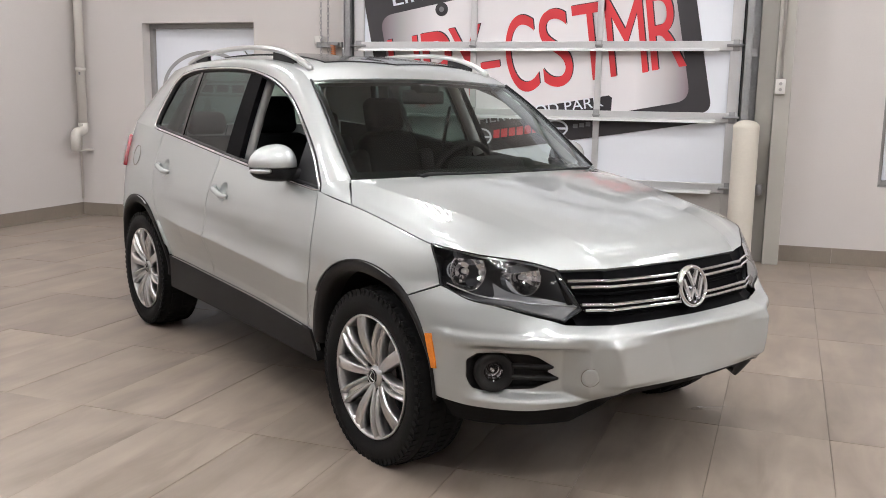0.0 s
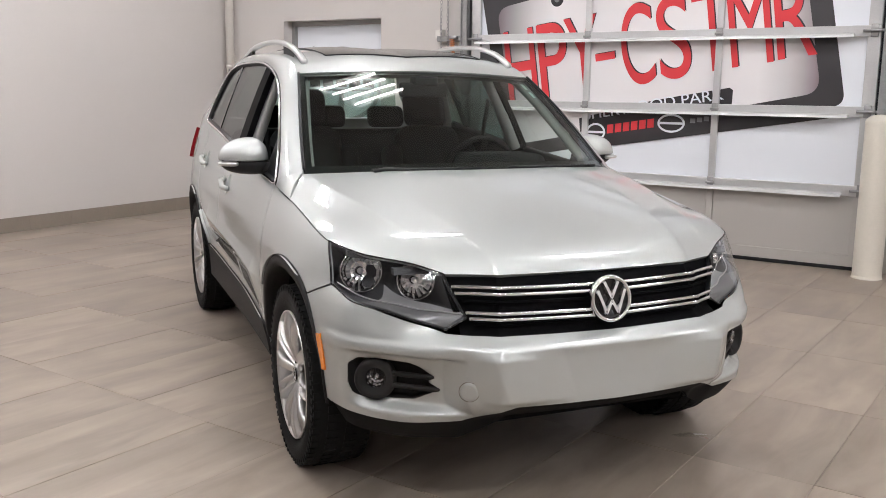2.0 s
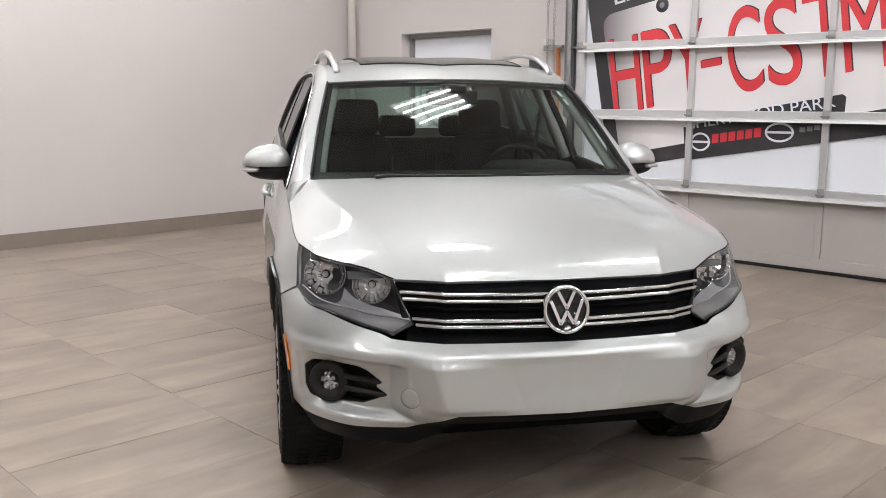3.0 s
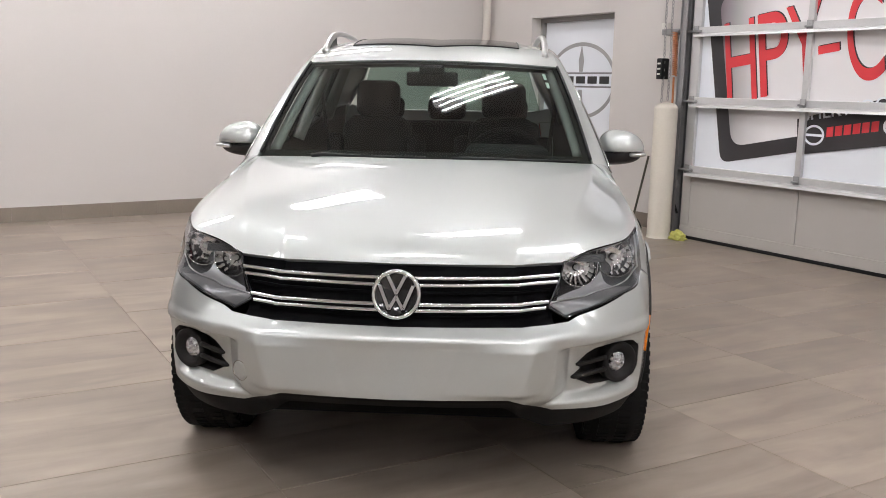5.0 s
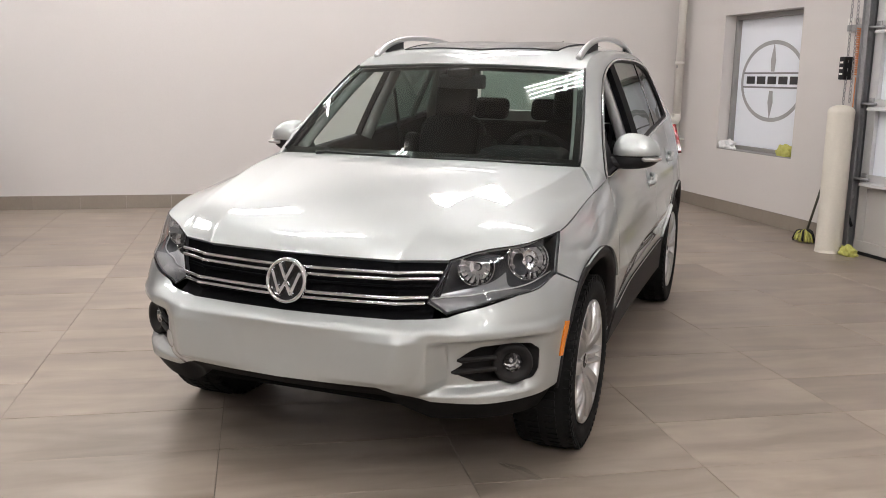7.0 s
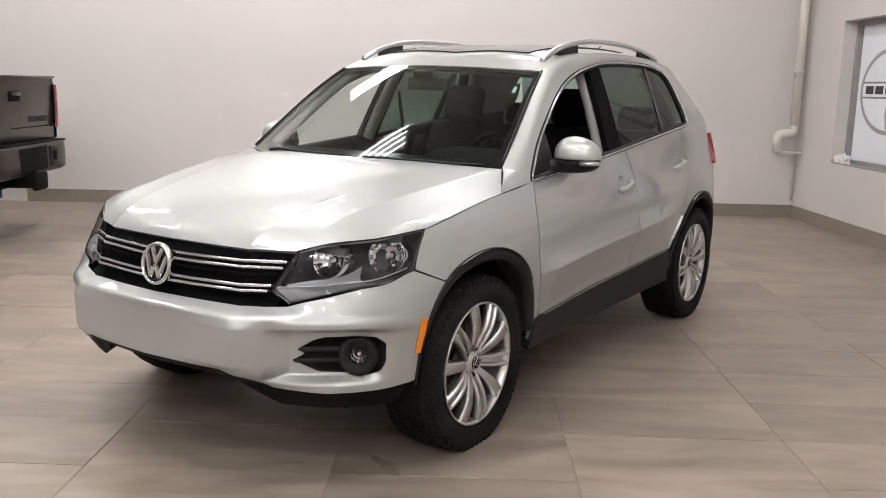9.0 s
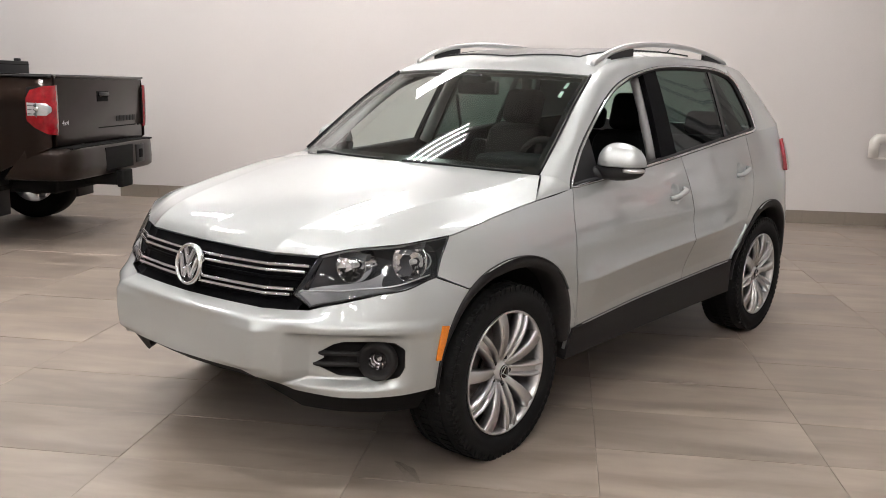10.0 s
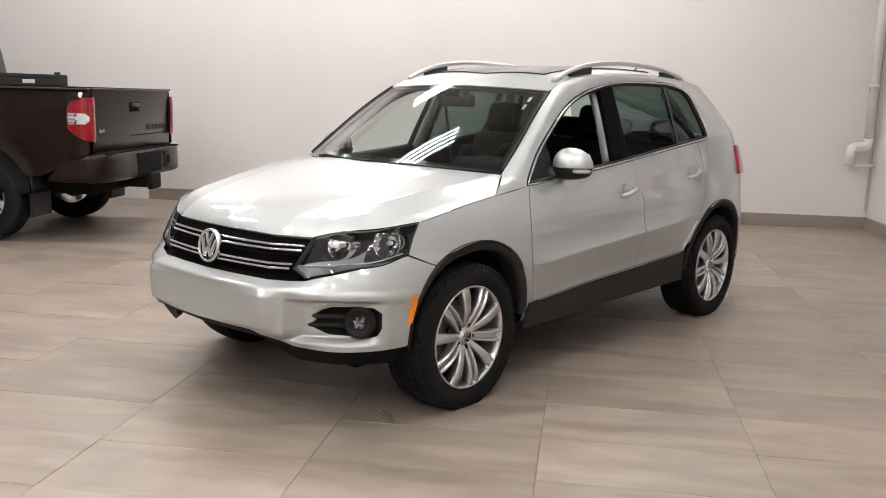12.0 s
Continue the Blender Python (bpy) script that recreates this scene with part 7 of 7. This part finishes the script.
for s in (1, -1):
    part("side_window", mirrored(prism(rounded([(-2.35, 1.42), (-3.05, 1.42), (-3.05, 1.84), (-2.42, 1.84)], 0.04), 0.968, 0.975, "x"), s), GLOSS_BLACK, cabin, "dark cab window")
    part("side_window", mirrored(prism(rounded([(-3.12, 1.42), (-4.05, 1.42), (-3.62, 1.84), (-3.12, 1.84)], 0.04), 0.968, 0.975, "x"), s), GLOSS_BLACK, cabin, "dark cab window")
    part("mud_flap", mirrored(box((0.64, -0.58, 0.24), (0.99, -0.55, 0.70), 0.008), s), BLACK_PLASTIC, truck, "black mud flap")


def truck_wheel():
    w = thing("wheel", "", "")
    w.parent = truck
    part("tyre", revolve([(0.235, -0.12), (0.27, -0.138), (0.34, -0.142), (0.385, -0.125), (0.399, -0.09), (0.40, 0.0), (0.399, 0.09), (0.385, 0.125), (0.34, 0.142), (0.27, 0.138), (0.235, 0.12)], 60), RUBBER, w, "black truck tyre")
    rim = part("rim", revolve([(0.238, 0.118), (0.24, 0.128), (0.23, 0.126), (0.215, 0.09), (0.21, 0.0), (0.238, -0.118)], 60), ALLOY, w, "silver five-spoke wheel")
    spoke = part("spoke", box((0.04, -0.035, 0.055), (0.222, 0.035, 0.105), 0.012), ALLOY, rim)
    for k in range(1, 5):
        ob = new("spoke", spoke.data)
        ob.parent = rim
        ob.matrix_basis = Matrix.Rotation(radians(72 * k), 4, "Z")
    part("hub", revolve([(0, 0.12), (0.05, 0.118), (0.07, 0.10), (0.075, 0.03)], 32), ALLOY, rim)
    part("drum", revolve([(0.0, 0.04), (0.17, 0.04), (0.17, -0.05), (0.0, -0.05)], 32), LINER, w)
    return w


tw = truck_wheel()
tw.matrix_basis = pose(0.86, -1.06, 0.40) @ Matrix.Rotation(radians(90), 4, "Y")
for x, y, rz in ((-0.86, -1.06, 180), (0.86, -4.9, 0), (-0.86, -4.9, 180)):
    copy_thing(tw, pose(x, y, 0.40, 0, 0, rz) @ Matrix.Rotation(radians(90), 4, "Y"))

# ---- floor and wall tiles ----
TILE_TURN = radians(-2.8)
TX, TY = 0.4565, 0.906
tile_axes = Matrix.Rotation(TILE_TURN, 4, "Z")


def tile_mesh(w, l, h, name):
    bm = bmesh.new()
    low = [bm.verts.new((sx * w / 2, sy * l / 2, -h)) for sx, sy in ((-1, -1), (1, -1), (1, 1), (-1, 1))]
    mid = [bm.verts.new((v.co.x, v.co.y, -0.0012)) for v in low]
    top = [bm.verts.new((v.co.x * (1 - 0.0024 / w), v.co.y * (1 - 0.0024 / l), 0)) for v in low]
    for a, b in ((low, mid), (mid, top)):
        for k in range(4):
            bm.faces.new([a[k], a[(k + 1) % 4], b[(k + 1) % 4], b[k]])
    bm.faces.new(top)
    me = bpy.data.meshes.new(name)
    bm.to_mesh(me)
    bm.free()
    me.materials.append(TILE)
    return me


one_tile = tile_mesh(TX - 0.0018, TY - 0.0018, 0.008, "tile")
rest = bmesh.new()
near_tiles = []
for i in range(-26, 30):
    for j in range(-13, 9):
        p = tile_axes @ Vector((0.036 + TX * (i + 0.5), -0.338 + TY * (j + 0.5), 0))
        if not (WEST - 0.3 < p.x < EAST + 0.3 and SOUTH - 0.5 < p.y < NORTH + 0.5):
            continue
        near_tiles.append((-2.6 < p.x < 4.6 and -4.2 < p.y < 4.9, p))
for near, p in near_tiles:
    lift = 0.0006 * math.sin(p.x * 91.7 + p.y * 47.3)
    if near:
        ob = new("tile", one_tile)
        ob.parent = floor
        ob.matrix_basis = Matrix.Translation((p.x, p.y, FLOOR + lift)) @ tile_axes
    else:
        q = bmesh.new()
        q.from_mesh(one_tile)
        m = Matrix.Translation((p.x, p.y, FLOOR + lift)) @ tile_axes
        vs = [rest.verts.new(m @ v.co) for v in q.verts]
        for f in q.faces:
            rest.faces.new([vs[v.index] for v in f.verts])
        q.free()
far_tiles = part("tile_field", rest, TILE, floor, "the outer field of floor tiles", smooth=False)
far_tiles["kind"] = "stuff"


def baseboard(name, runs, label):
    """Row of base tiles along walls: start, direction, inward normal, length."""
    root = thing(name, label, "baseboard", kind="structure")
    bm = bmesh.new()
    add_box(bm, (-0.5, 0, 0), (0.5, 0.012, 0.146), 0.0015)
    me = bpy.data.meshes.new("base_tile")
    bm.to_mesh(me)
    bm.free()
    me.materials.append(BASE)
    for start, ahead, length in runs:
        n = max(1, round(length / 0.457))
        w = length / n
        for k in range(n):
            ob = new("base_tile", me)
            ob.parent = root
            c = Vector(start) + Vector(ahead) * w * (k + 0.5) + Vector((0, 0, FLOOR))
            ob.matrix_basis = Matrix.Translation(c) @ Matrix.Rotation(math.atan2(ahead[1], ahead[0]), 4, "Z") @ Matrix.Diagonal((w - 0.0015, 1, 1, 1))
    return root


baseboard("baseboard_1", [((WEST, NORTH, 0), (WEST_LEAN, -1, 0), NORTH + 3.6)], "taupe tile base along the grey wall")
baseboard("baseboard_2", [((DOOR_L - 0.18, NORTH, 0), (-1, 0, 0), DOOR_L - 0.18 - WEST - 0.014), ((EAST, NORTH, 0), (-1, 0, 0), EAST - 1.84)], "taupe tile base along the wall with the overhead door")
